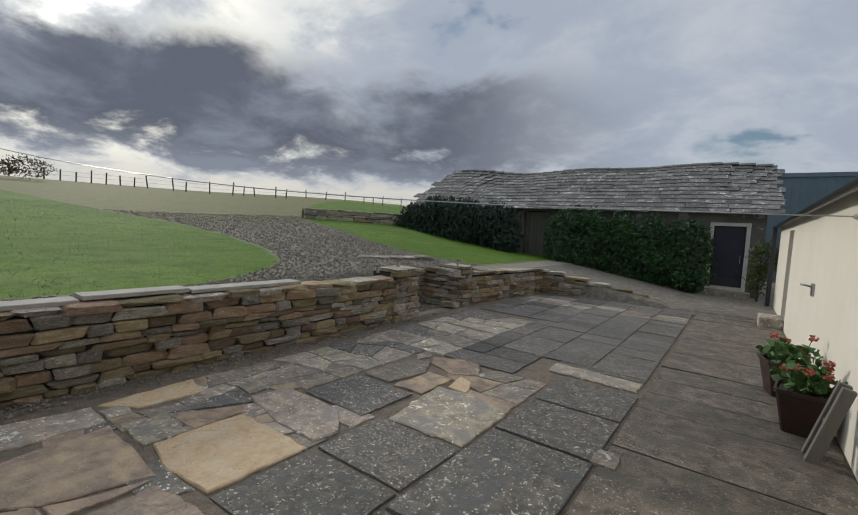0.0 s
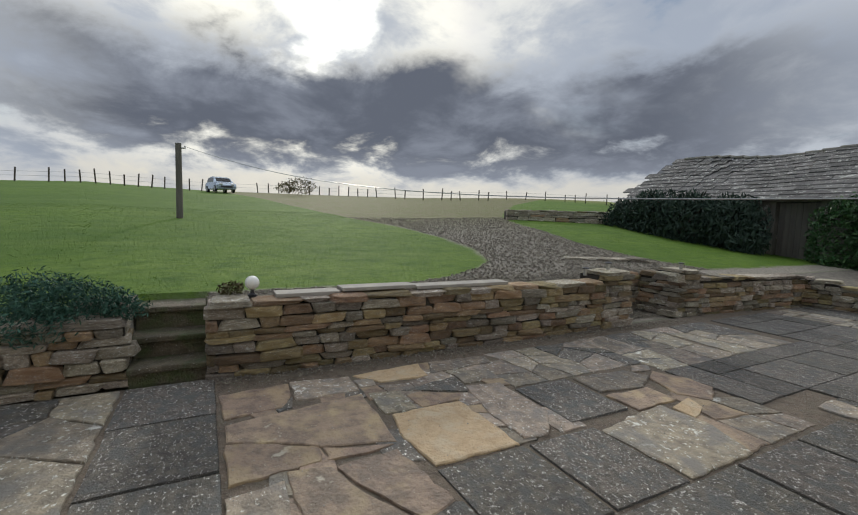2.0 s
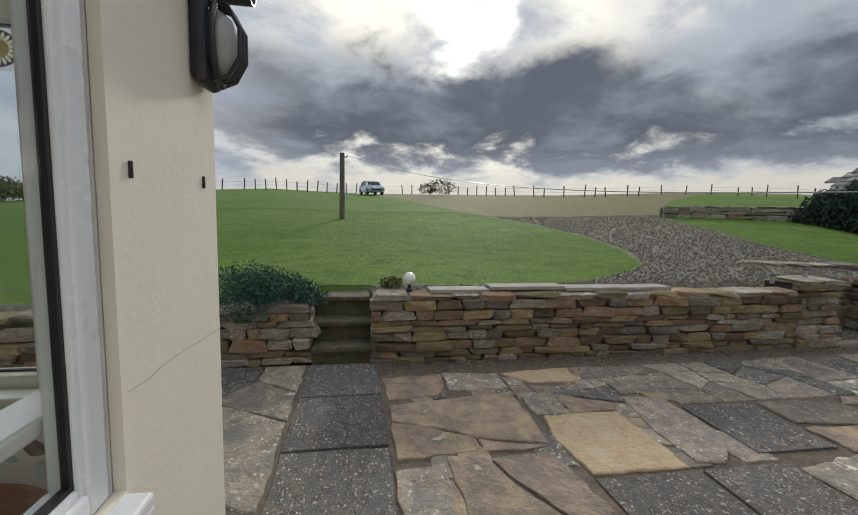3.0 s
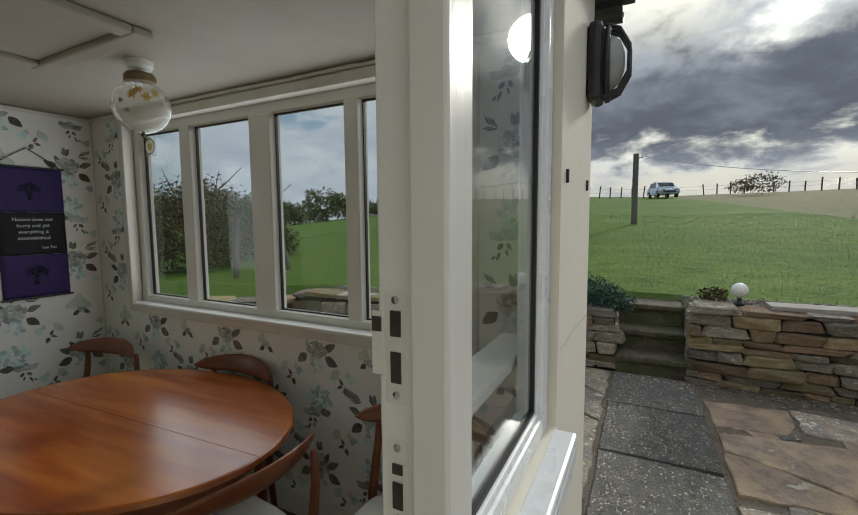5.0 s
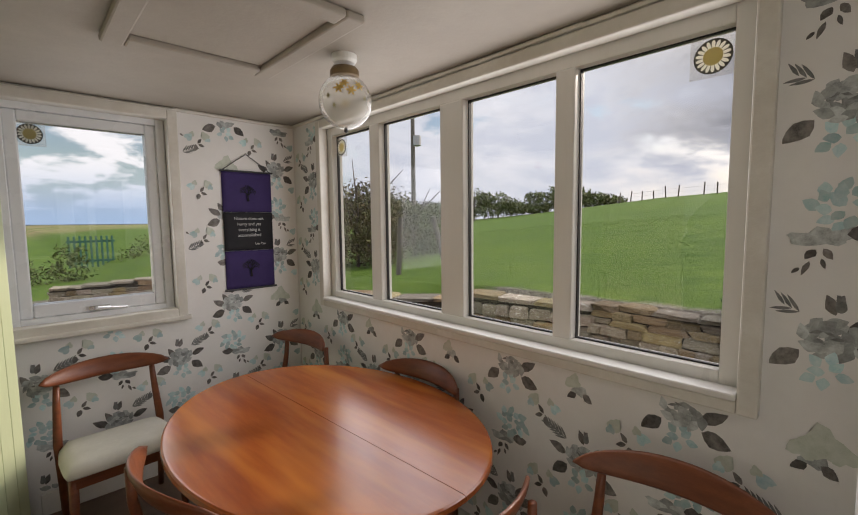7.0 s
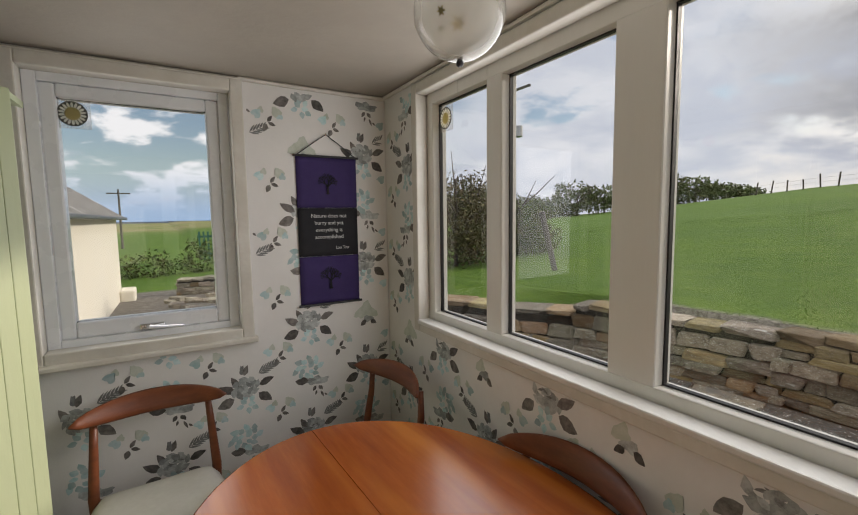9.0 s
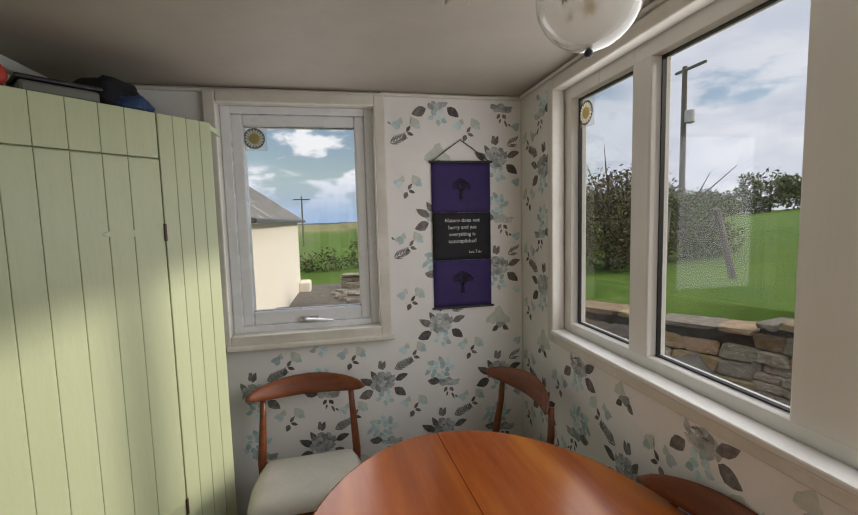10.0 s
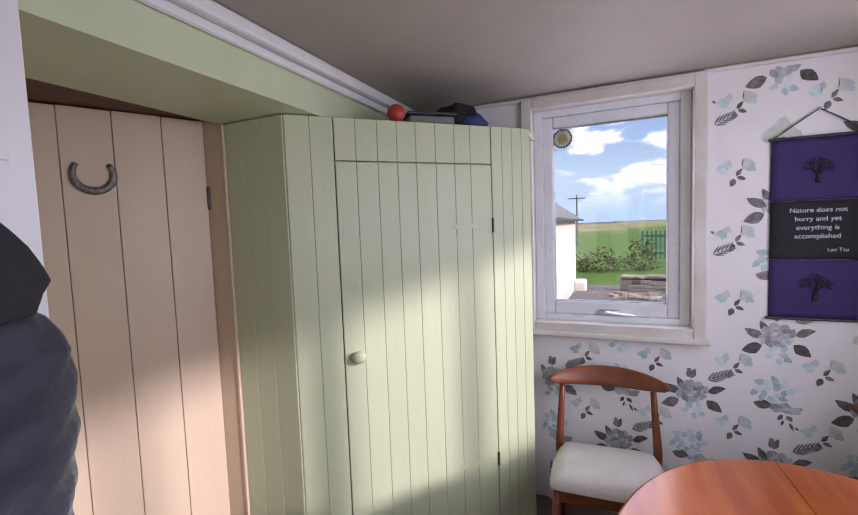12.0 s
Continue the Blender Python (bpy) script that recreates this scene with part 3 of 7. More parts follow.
bm = bmesh.new()
tube(bm, [(1.45, 0.7447, 1.200), (1.53, 0.7447, 1.194), (1.62, 0.7447, 1.201), (1.74, 0.7447, 1.196), (1.86, 0.7447, 1.187), (2.01, 0.7447, 1.180)], 0.0008, 5)
structure("wall_crack", bm, material("crack_shade", (0.42, 0.38, 0.31), (0.30, 0.27, 0.22), 30, 0.9), "fine crack in the cream render", "crack")
for x, z in ((1.495, 1.655), (1.905, 1.657)):
    tagged(mesh_object("wall_plug", boxes((x - 0.003, x + 0.003, 0.737, 0.746, z - 0.018, z + 0.018), bevel=0.002), black_paint), "small dark plug in the cream wall", "wall plug", "wall plugs")

# inner house door, ajar at the back of its deep reveal; its hinge is by the cupboard
DOOR = Matrix.Translation((-0.885, 2.862, 0)) @ Matrix.Rotation(math.atan2(-0.894, -0.447), 4, "Z")   # x along the leaf from the hinge, y towards the room
door = tagged(new("door_1"), "peach painted boarded house door, ajar in a deep reveal", "door", kind="structure")


def door_part(name, args, mat, bevel=0.003, parent=None, label=""):
    bm = bmesh.new()
    box(bm, *args, bevel=bevel)
    bmesh.ops.transform(bm, matrix=DOOR, verts=bm.verts)
    return part(name, bm, mat, parent or door, label)


for a, b in zip((0.0, 0.157, 0.322, 0.485, 0.645), (0.157, 0.322, 0.485, 0.645, 0.80)):
    door_part("board", (a + 0.001, b - 0.001, -0.018, 0.0, 0.02, 2.042 - 0.012 * abs(a - 0.16)), peach_paint)
door_part("door_back", (0.004, 0.798, -0.04, -0.02, 0.02, 2.03), peach_paint, 0.0)
door_part("hinge", (-0.012, 0.004, -0.012, 0.006, 1.66, 1.76), dark_wood, 0.004)
part("jamb", boxes((-0.905, -0.786, 2.868, 2.90, 0.0, 2.06), bevel=0.003), peach_paint, door)
part("jamb_edge", boxes((-0.788, -0.772, 2.862, 2.898, 0.0, 2.016), bevel=0.004), peach_paint, door)
part("jamb", boxes((-0.95, -0.78, 1.932, 1.955, 0.0, 2.06), bevel=0.003), peach_paint, door)
part("lintel_board", boxes((-1.34, -0.802, 1.957, 2.866, 2.047, 2.060)), material("bare_brown_wood", (0.20, 0.09, 0.05), (0.12, 0.055, 0.03), 5, 0.6, 0.2, 40, stretch=(6, 0.5, 1)), door, "bare brown lintel board")

# ---- ground ----
PORCH = set(scene.objects)


def smooth(a, b, v):
    t = min(max((v - a) / (b - a), 0.0), 1.0)
    return t * t * (3 - 2 * t)


# how steeply the field climbs, by the bearing in degrees
RISE_AZ = (-75, -50, -40, -26, -12, 0, 11, 18, 25, 40, 48, 58)
RISE = (0.05, 0.105, 0.098, 0.08, 0.072, 0.069, 0.076, 0.069, 0.054, 0.0215, 0.002, 0.0)
# the gravel lies between two lawns: x, and y of the lawn's edge on either side
EDGE_LEFT = ((5.0, 1.0), (5.7, -0.6), (5.78, -2.2), (6.13, -3.3), (6.63, -4.2), (7.1, -4.75), (8.2, -5.2), (10, -5.35), (12, -5.2), (15, -4.7), (18, -4.4), (22, -4.1), (31, -3.5), (50, -1.5))
EDGE_RIGHT = ((5.0, -10.2), (6.5, -9.36), (7.3, -8.95), (8.9, -8.95), (11.1, -9.7), (12.2, -9.9), (14, -10.6), (16, -11.8), (20, -15), (28, -22), (50, -45))


def on_gravel(x, y):
    return np.interp(x, *zip(*EDGE_RIGHT)) < y < np.interp(x, *zip(*EDGE_LEFT))



def height(x, y):
    """The lie of the land: paved yard below, a field that climbs beyond the garden wall."""
    d = math.hypot(max(x - 5.0, 0.0), 0.0)
    az = math.degrees(math.atan2(y, max(x, 0.01)))
    rise = float(np.interp(az, RISE_AZ, RISE))
    field = 0.60 + rise * min(d, 46) - 0.012 * max(d - 46, 0) * (1 if az < 58 else 0.2)
    field += 0.14 * smooth(0, 8, d) * (1 - smooth(20, 42, d))
    field += 0.07 * noise.noise(Vector((x * 0.06, y * 0.06, 0.3))) * smooth(8, 25, d)
    ramp = 0.05 + 0.155 * min(max(x - 1.6, 0), 4.0)           # slope up beside the old barn
    yard = -0.07
    k = smooth(5.16, 5.22, x + min(max(y - 4.6, 0.0) * 0.42, 1.2))   # the wall bends in past the porch
    if y < -11.35:
        yard = yard + (ramp - yard) * smooth(-11.35, -11.5, y)
    if (0.03 < y < 0.69 and x < 5.93) or (-7.47 < y < -5.96 and x < 5.98):      # the two gaps in the wall
        k = 0.0
    out = yard + (field - yard) * k
    if y > 4.5 and x < 12:                                  # the drive falls away past the porch
        out -= 0.04 * min(y - 4.5, 12) * (1 - smooth(5.0, 12.0, x))
    return out


def ground():
    xs = sorted({round(v, 3) for v in [-600, -300, -150, -80, -40, -20, -12, -8, -4, -2, 0, 1, 1.6, 2, 3, 4, 5.0, 5.16, 5.19, 5.22, 5.3, 5.6, 5.91, 5.95, 5.97, 6.0] + [6 + 0.5 * k for k in range(1, 30)] + [21 + 2 * k for k in range(17)] + [60, 75, 95, 130, 180, 260, 400, 700, 1500]})
    ys = sorted({round(v, 3) for v in [-1500, -700, -400, -200, -120, -80, -60, -48] + [-40 + 2 * k for k in range(12)] + [-17 + 0.5 * k for k in range(70)] + [-11.5, -11.45, -11.4, -11.35, -7.49, -7.45, -5.98, -5.94, 0.01, 0.05, 0.67, 0.71] + [18 + 2 * k for k in range(12)] + [45, 55, 70, 100, 150, 250, 400, 800, 1500]})
    verts = [(x, y, height(x, y)) for y in ys for x in xs]
    n = len(xs)
    faces = [(j * n + i, j * n + i + 1, (j + 1) * n + i + 1, (j + 1) * n + i) for j in range(len(ys) - 1) for i in range(n - 1)]
    me = bpy.data.meshes.new("ground")
    me.from_pydata(verts, [], faces)
    me.polygons.foreach_set("use_smooth", [True] * len(faces))
    me.materials.append(ground_material())
    return tagged(new("ground", me), "green mown field with a gravel track crossing it", "ground", kind="structure")


def ground_material():
    m = bpy.data.materials.new("ground_cover")
    m.use_nodes = True
    nt = m.node_tree
    N, L = nt.nodes.new, nt.links.new
    p = nt.nodes["Principled BSDF"]
    geo = N("ShaderNodeTexCoord").outputs["Object"]
    sep = N("ShaderNodeSeparateXYZ")
    L(geo, sep.inputs[0])
    x, y, _ = sep.outputs

    def calc(op, a, b=None, c=None, clamp=False):
        n = N("ShaderNodeMath")
        n.operation, n.use_clamp = op, clamp
        for i, v in enumerate((a, b, c)):
            if v is None:
                continue
            if isinstance(v, (int, float)):
                n.inputs[i].default_value = v
            else:
                L(v, n.inputs[i])
        return n.outputs[0]

    def ramp(v, lo, hi):
        n = N("ShaderNodeMapRange")
        n.interpolation_type = "SMOOTHSTEP"
        L(v, n.inputs[0])
        n.inputs[1].default_value, n.inputs[2].default_value = lo, hi
        return n.outputs[0]

    def noise_tex(s, d=5, r=0.6, sc=(1, 1, 1)):
        mp = N("ShaderNodeMapping")
        L(geo, mp.inputs[0])
        mp.inputs[3].default_value = sc
        n = N("ShaderNodeTexNoise")
        L(mp.outputs[0], n.inputs["Vector"])
        n.inputs["Scale"].default_value, n.inputs["Detail"].default_value, n.inputs["Roughness"].default_value = s, d, r
        return n.outputs["Fac"]

    def mix(f, a, b):
        n = N("ShaderNodeMix")
        n.data_type = "RGBA"
        for sock, v in ((n.inputs[0], f), (n.inputs[6], a), (n.inputs[7], b)):
            if isinstance(v, tuple):
                sock.default_value = (*v, 1)
            else:
                L(v, sock)
        return n.outputs[2]

    grass = mix(ramp(noise_tex(0.22, 6), 0.3, 0.7), (0.072, 0.138, 0.016), (0.125, 0.205, 0.022))
    grass = mix(ramp(noise_tex(1.2, 6, 0.7, (1, 0.25, 1)), 0.45, 0.75), grass, (0.145, 0.215, 0.036))
    grass = mix(ramp(noise_tex(3.5, 6, 0.75, (1, 0.5, 1)), 0.40, 0.72), grass, (0.050, 0.110, 0.012))
    grass = mix(ramp(noise_tex(16, 4), 0.40, 0.80), grass, (0.07, 0.14, 0.018))
    stones = mix(ramp(noise_tex(30, 4, 0.7), 0.35, 0.65), (0.16, 0.142, 0.115), (0.36, 0.33, 0.28))
    earth = mix(ramp(noise_tex(2.5, 6), 0.35, 0.65), (0.185, 0.165, 0.095), (0.145, 0.16, 0.06))
    far = mix(ramp(noise_tex(0.03, 6, 0.6), 0.4, 0.6), (0.16, 0.21, 0.055), (0.30, 0.235, 0.12))
    # gravel: a strip behind the wall and the track that bends up the field
    wob = calc("MULTIPLY", calc("SUBTRACT", noise_tex(0.9, 4), 0.5), 0.6)
    north = calc("MULTIPLY", ramp(y, 0.7, 1.8), 0.55)
    bend_in = calc("MULTIPLY", ramp(y, 4.0, 7.5), 1.4)
    strip = calc("SUBTRACT", 1.0, ramp(calc("ADD", calc("ADD", x, wob), calc("ADD", north, bend_in)), 5.75, 5.95))

    def along(pairs):
        """A line y(x) given by its corners, 5 to 50 m out."""
        n = N("ShaderNodeValToRGB")
        n.color_ramp.interpolation = "LINEAR"
        el = n.color_ramp.elements
        while len(el) < len(pairs):
            el.new(0.5)
        for e, (a, b) in zip(el, pairs):
            e.position = (a - 5.0) / 45.0
            v = (b + 50.0) / 60.0
            e.color = (v, v, v, 1)
        L(calc("DIVIDE", calc("SUBTRACT", x, 5.0), 45.0), n.inputs[0])
        return calc("MULTIPLY_ADD", n.outputs[0], 60.0, -50.0)
    yw = calc("ADD", y, calc("MULTIPLY", wob, 0.6))
    track = calc("MULTIPLY", calc("SUBTRACT", 1.0, ramp(calc("SUBTRACT", yw, along(EDGE_LEFT)), -0.15, 0.15)), ramp(calc("SUBTRACT", yw, along(EDGE_RIGHT)), -0.15, 0.15))
    bent = calc("MINIMUM", calc("MULTIPLY", calc("MAXIMUM", calc("SUBTRACT", y, 4.6), 0.0), 0.42), 1.2)
    on_field = ramp(calc("ADD", x, bent), 5.1, 5.2)
    gravel = calc("MULTIPLY", calc("MAXIMUM", strip, track), on_field)
    worn = ramp(calc("ADD", x, calc("MULTIPLY", wob, 8.0)), 9.0, 17.0)
    col = mix(gravel, grass, mix(worn, stones, earth))
    yard = calc("MULTIPLY", calc("SUBTRACT", 1.0, on_field), ramp(y, -40.0, -39.0))
    yard = calc("MULTIPLY", yard, calc("SUBTRACT", 1.0, ramp(y, 16.6, 17.0)))
    col = mix(yard, col, mix(ramp(noise_tex(7, 5), 0.4, 0.7), (0.15, 0.135, 0.115), (0.25, 0.225, 0.19)))
    dist = ramp(calc("ADD", calc("ABSOLUTE", x), calc("ABSOLUTE", y)), 70, 130)
    col = mix(dist, col, far)
    col = mix(ramp(y, 420, 480), col, (0.055, 0.075, 0.10))       # the sea beyond the far fields
    L(col, p.inputs["Base Color"])
    p.inputs["Roughness"].default_value = 0.85
    p.inputs["Specular IOR Level"].default_value = 0.2
    b = N("ShaderNodeBump")
    b.inputs["Strength"].default_value, b.inputs["Distance"].default_value = 0.8, 0.03
    L(noise_tex(28, 5, 0.7), b.inputs["Height"])
    L(b.outputs[0], p.inputs["Normal"])
    return m


ground()

# ---- garden walls, steps ----
def stone_mesh(seed):
    """A roughly split stone, one unit long, deep and high, with chipped edges."""
    rng = random.Random(seed)
    bm = bmesh.new()
    box(bm, -0.5, 0.5, -0.5, 0.5, -0.5, 0.5, 0.10, seg=1)
    off = Vector((rng.uniform(0, 50), rng.uniform(0, 50), 0))
    for v in bm.verts:
        v.co += Vector((noise.noise(v.co * 1.7 + off), noise.noise(v.co * 1.7 + off + Vector((9, 0, 0))), noise.noise(v.co * 1.7 + off + Vector((0, 9, 0))))) * 0.16
    me = bpy.data.meshes.new("stone")
    bm.to_mesh(me)
    bm.free()
    return me


STONES = [stone_mesh(40 + k) for k in range(14)]
STONES_GREY = []
for me in STONES:
    me.materials.append(stone)
    g = me.copy()
    g.materials.clear()
    g.materials.append(stone_grey)
    STONES_GREY.append(g)


def stone_wall(name, label, p0, p1, h0, h1, thick, base, seed, course=(0.055, 0.12), length=(0.16, 0.46), grey=0.3, caps=True, ends=()):
    """A dry-stone wall whose face runs from p0 to p1 (the face looks to the left of that way); every stone is a piece."""
    rng = random.Random(seed)
    a, b = Vector((*p0, 0)), Vector((*p1, 0))
    along = (b - a).normalized()
    out = Vector((-along.y, along.x, 0))
    n = (b - a).length
    turn = math.atan2(along.y, along.x)
    w = tagged(new(name), label, "stone wall", kind="structure")
    bm = bmesh.new()
    prism(bm, [tuple((a - out * 0.04).xy), tuple((b - out * 0.04).xy), tuple((b - out * thick).xy), tuple((a - out * thick).xy)], base, base + 0.01)
    for v in bm.verts:
        if v.co.z > base + 0.005:
            f = (v.co - a).dot(along) / n
            v.co.z = base + (h0 + (h1 - h0) * f) - 0.05
    bmesh.ops.recalc_face_normals(bm, faces=bm.faces)
    part("core", bm, mortar, w)

    def put(centre, size, tilt=0.0, yaw=None):
        me = (STONES_GREY if rng.random() < grey else STONES)[rng.randrange(14)]
        ob = new("stone", me)
        ob.parent = w
        ob.matrix_basis = Matrix.Translation(centre) @ Matrix.Rotation((turn if yaw is None else yaw) + rng.uniform(-0.03, 0.03), 4, "Z") @ Matrix.Rotation(tilt, 4, "Y") @ Matrix.Diagonal((*size, 1))

    top = max(h0, h1)
    z = 0.0
    while z < top - 0.03:
        h = rng.uniform(*course)
        s = -rng.uniform(0, 0.1)
        while s < n:
            d = rng.uniform(*length)
            e = min(s + d, n + 0.03)
            mid = (s + e) / 2
            limit = h0 + (h1 - h0) * mid / n
            if e - s > 0.05 and z + h * 0.6 < limit - (0.06 if caps else 0):
                put(a + along * mid + out * rng.uniform(-0.095, -0.045) + Vector((0, 0, base + z + h / 2 + rng.uniform(-0.006, 0.006))), (e - s - 0.004, rng.uniform(0.14, 0.20), h * rng.uniform(0.84, 1.03)), rng.uniform(-0.035, 0.035))
            s = e
        z += h
    if caps:
        s = 0.0
        while s < n:
            d = rng.uniform(0.25, 0.6)
            e = min(s + d, n)
            limit = h0 + (h1 - h0) * (s + e) / 2 / n
            put(a + along * (s + e) / 2 - out * (thick / 2 - 0.01) + Vector((0, 0, base + limit - 0.02 + rng.uniform(-0.012, 0.012))), (e - s, thick + rng.uniform(-0.02, 0.05), rng.uniform(0.05, 0.085)), rng.uniform(-0.03, 0.03))
            s = e
    for end in ends:
        p = a if end == 0 else b
        way = -along if end == 0 else along
        lim = h0 if end == 0 else h1
        z = 0.0
        while z < lim - 0.08:
            h = rng.uniform(*course)
            put(p - way * 0.06 - out * (thick * 0.62) + Vector((0, 0, base + z + h / 2)), (0.16, thick * 0.72, h * 1.05))
            z += h
    return w


stone_wall("wall_garden", "dry-stone garden wall of brown and ochre flat stones", (4.91, -5.35), (4.89, 0.02), 0.74, 0.74, 0.36, -0.02, 1, ends=(1,))
stone_wall("wall_garden_pier", "taller lichened stone pier at the wall's end", (4.90, -5.96), (4.90, -5.36), 0.88, 0.86, 0.5, -0.02, 2, grey=0.7, ends=(0,))
stone_wall("wall_garden_north", "low dry-stone garden wall beside the steps", (5.0, 0.70), (4.98, 3.0), 0.62, 0.62, 0.36, -0.02, 3, course=(0.06, 0.14), length=(0.12, 0.4), grey=0.7, ends=(0,))
stone_wall("wall_garden_curve", "dry-stone garden wall bending towards the drive", (4.98, 3.0), (4.60, 4.75), 0.62, 0.64, 0.36, -0.06, 4, course=(0.07, 0.15), length=(0.12, 0.38), grey=0.75)
stone_wall("wall_garden_drive", "tumbled stone wall along the drive", (4.60, 4.78), (3.55, 6.7), 0.62, 0.60, 0.4, -0.14, 5, course=(0.10, 0.17), grey=0.5)
stone_wall("wall_yard_pier", "stone pier beside the gap in the wall", (5.0, -7.95), (5.06, -7.5), 0.86, 0.86, 0.5, -0.05, 6, grey=0.75, ends=(1,))
stone_wall("wall_yard", "dry-stone wall bounding the yard below the lawn", (4.68, -11.1), (4.98, -7.96), 0.70, 0.72, 0.36, -0.05, 7, grey=0.4)
stone_wall("wall_yard_low", "low stone kerb wall sinking into the slope", (1.9, -11.95), (4.66, -11.12), 0.16, 0.68, 0.32, -0.05, 8, grey=0.6)
stone_wall("wall_gap_back", "stone retaining wall at the back of the gap", (5.86, -7.45), (5.86, -5.97), 0.72, 0.72, 0.3, -0.04, 9, grey=0.6)
stone_wall("wall_gap_side", "stone side wall of the gap in the garden wall", (5.84, -6.04), (5.10, -6.04), 0.74, 0.80, 0.2, -0.04, 19, grey=0.6)
stone_wall("wall_gap_side", "stone side wall of the gap in the garden wall", (5.08, -7.42), (5.84, -7.42), 0.80, 0.74, 0.2, -0.04, 20, grey=0.6)
stone_wall("wall_sunken_pond", "ragged rockery stones round a sunken bed", (6.5, -8.6), (7.0, -6.7), 0.20, 0.18, 0.45, 0.66, 10, grey=0.9)

step_stone = material("step_stone", (0.15, 0.12, 0.085), (0.07, 0.06, 0.04), 7, 0.85, 0.9, 30, c3=(0.40, 0.39, 0.34), spots=1.0, spot_scale=5, spot_size=0.68, vary=0.2, cut=0.63, stain=(0.07, 0.085, 0.035))
steps = tagged(new("garden_steps"), "three worn stone steps up through the garden wall", "steps", kind="structure")
rng = random.Random(4)
for x0, x1, z0, z1 in ((4.93, 5.32, 0.105, 0.165), (5.22, 5.62, 0.315, 0.375), (5.52, 5.95, 0.545, 0.605)):
    bm = bmesh.new()
    box(bm, x0, x1, 0.04, 0.685, z0, z1, 0.016, seg=3)
    bmesh.ops.subdivide_edges(bm, edges=bm.edges, cuts=2, use_grid_fill=True)
    for v in bm.verts:
        v.co += Vector((1, 1, 1)) * 0.008 * noise.noise(v.co * 6)
    part("tread", bm, step_stone, steps, "worn mossy stone tread")
    bm = bmesh.new()
    box(bm, x0 + 0.05, x1, 0.045, 0.68, -0.05, z0, 0.01)
    part("riser", bm, step_stone, steps)

for y0, y1, z in ((-3.6, -2.22, 0.765), (-2.2, -1.3, 0.785), (-1.28, -0.6, 0.755)):
    bm = bmesh.new()
    box(bm, 5.02, 5.26, y0, y1, z - 0.03, z + 0.012, 0.006)
    tagged(mesh_object("coping_slab", bm, pale_coping), "long pale concrete coping slab on the garden wall", "coping", "coping slabs")

# globe light by the steps, with its plant
gl = thing("garden_light", "white globe garden light on a short stem", "lamp", at=pose(5.18, -0.385, -0.012))
bm = bmesh.new()
lathe(bm, [(0.045, 0.70), (0.045, 0.76), (0.02, 0.78), (0.018, 0.82)], 16)
part("stem", bm, black_paint, gl)
bm = bmesh.new()
bmesh.ops.create_uvsphere(bm, u_segments=28, v_segments=18, radius=0.072)
bmesh.ops.translate(bm, verts=bm.verts, vec=(0, 0, 0.885))
part("globe", bm, material("opal_glass", (0.82, 0.82, 0.78), (0.76, 0.76, 0.72), 4, 0.25), gl, "white opal globe", smooth=True)


def leafy(name, label, category, blobs, mat, size, seed, shape=1.0, hang=0.0, trunk=None, group="", surface=0.45):
    """A plant: crown of many leaves in several uneven clumps, on a trunk with limbs where it has one."""
    rng = random.Random(seed)
    t = thing(name, label, category, group)
    bm = bmesh.new()
    for centre, radii, count in blobs:
        leaf_cloud(bm, centre, radii, count, size, rng, shape, hang, 0, surface)
    part("crown", bm, mat, t)
    if trunk:
        x, y, z0, z1, r = trunk
        bm = bmesh.new()
        tube(bm, [(x, y, z0), (x + 0.02, y, (z0 + z1) / 2), (x, y, z1)], [r, r * 0.8, r * 0.5], 8)
        for k in range(6):
            ang = rng.uniform(0, 6.28)
            zz = z0 + (z1 - z0) * rng.uniform(0.3, 0.95)
            q = rng.uniform(0.5, 1.0) * (z1 - z0) * 0.6
            tube(bm, [(x, y, zz), (x + q * 0.5 * math.cos(ang), y + q * 0.5 * math.sin(ang), zz + q * 0.4), (x + q * math.cos(ang), y + q * math.sin(ang), zz + q * 0.9)], [r * 0.5, r * 0.35, r * 0.12], 6)
        part("trunk", bm, bark, t)
    return t


leafy("juniper", "spreading blue-green juniper sprawling over the wall", "shrub", [((5.28, 1.15, 0.76), (0.32, 0.50, 0.22), 3000), ((5.05, 1.35, 0.62), (0.22, 0.42, 0.2), 1700), ((5.2, 0.74, 0.68), (0.20, 0.24, 0.13), 800), ((5.55, 1.45, 0.80), (0.35, 0.42, 0.22), 1500)], leaf_juniper, 0.06, 3, 0.35, 0.0)
leafy("rock_plant", "small dark plant beside the globe light", "plant", [((5.3, -0.2, 0.80), (0.12, 0.14, 0.08), 350)], leaf_brown, 0.05, 5, 0.5)

for x, y, z in ((5.2, -7.7, 0.83), (5.15, -5.7, 0.88), (5.2, -5.25, 0.80)):
    sl = thing("solar_light", "small dark solar light on a stone pier", "lamp", "solar lights", at=pose(x, y, z))
    bm = bmesh.new()
    lathe(bm, [(0.03, -0.02), (0.03, 0.05), (0.035, 0.055), (0.035, 0.085), (0.01, 0.09)], 14)
    part("body", bm, galv, sl)
    bm = bmesh.new()
    lathe(bm, [(0.055, 0.088), (0.06, 0.095), (0.05, 0.105), (0.01, 0.112)], 16)
    part("cap", bm, black_paint, sl)

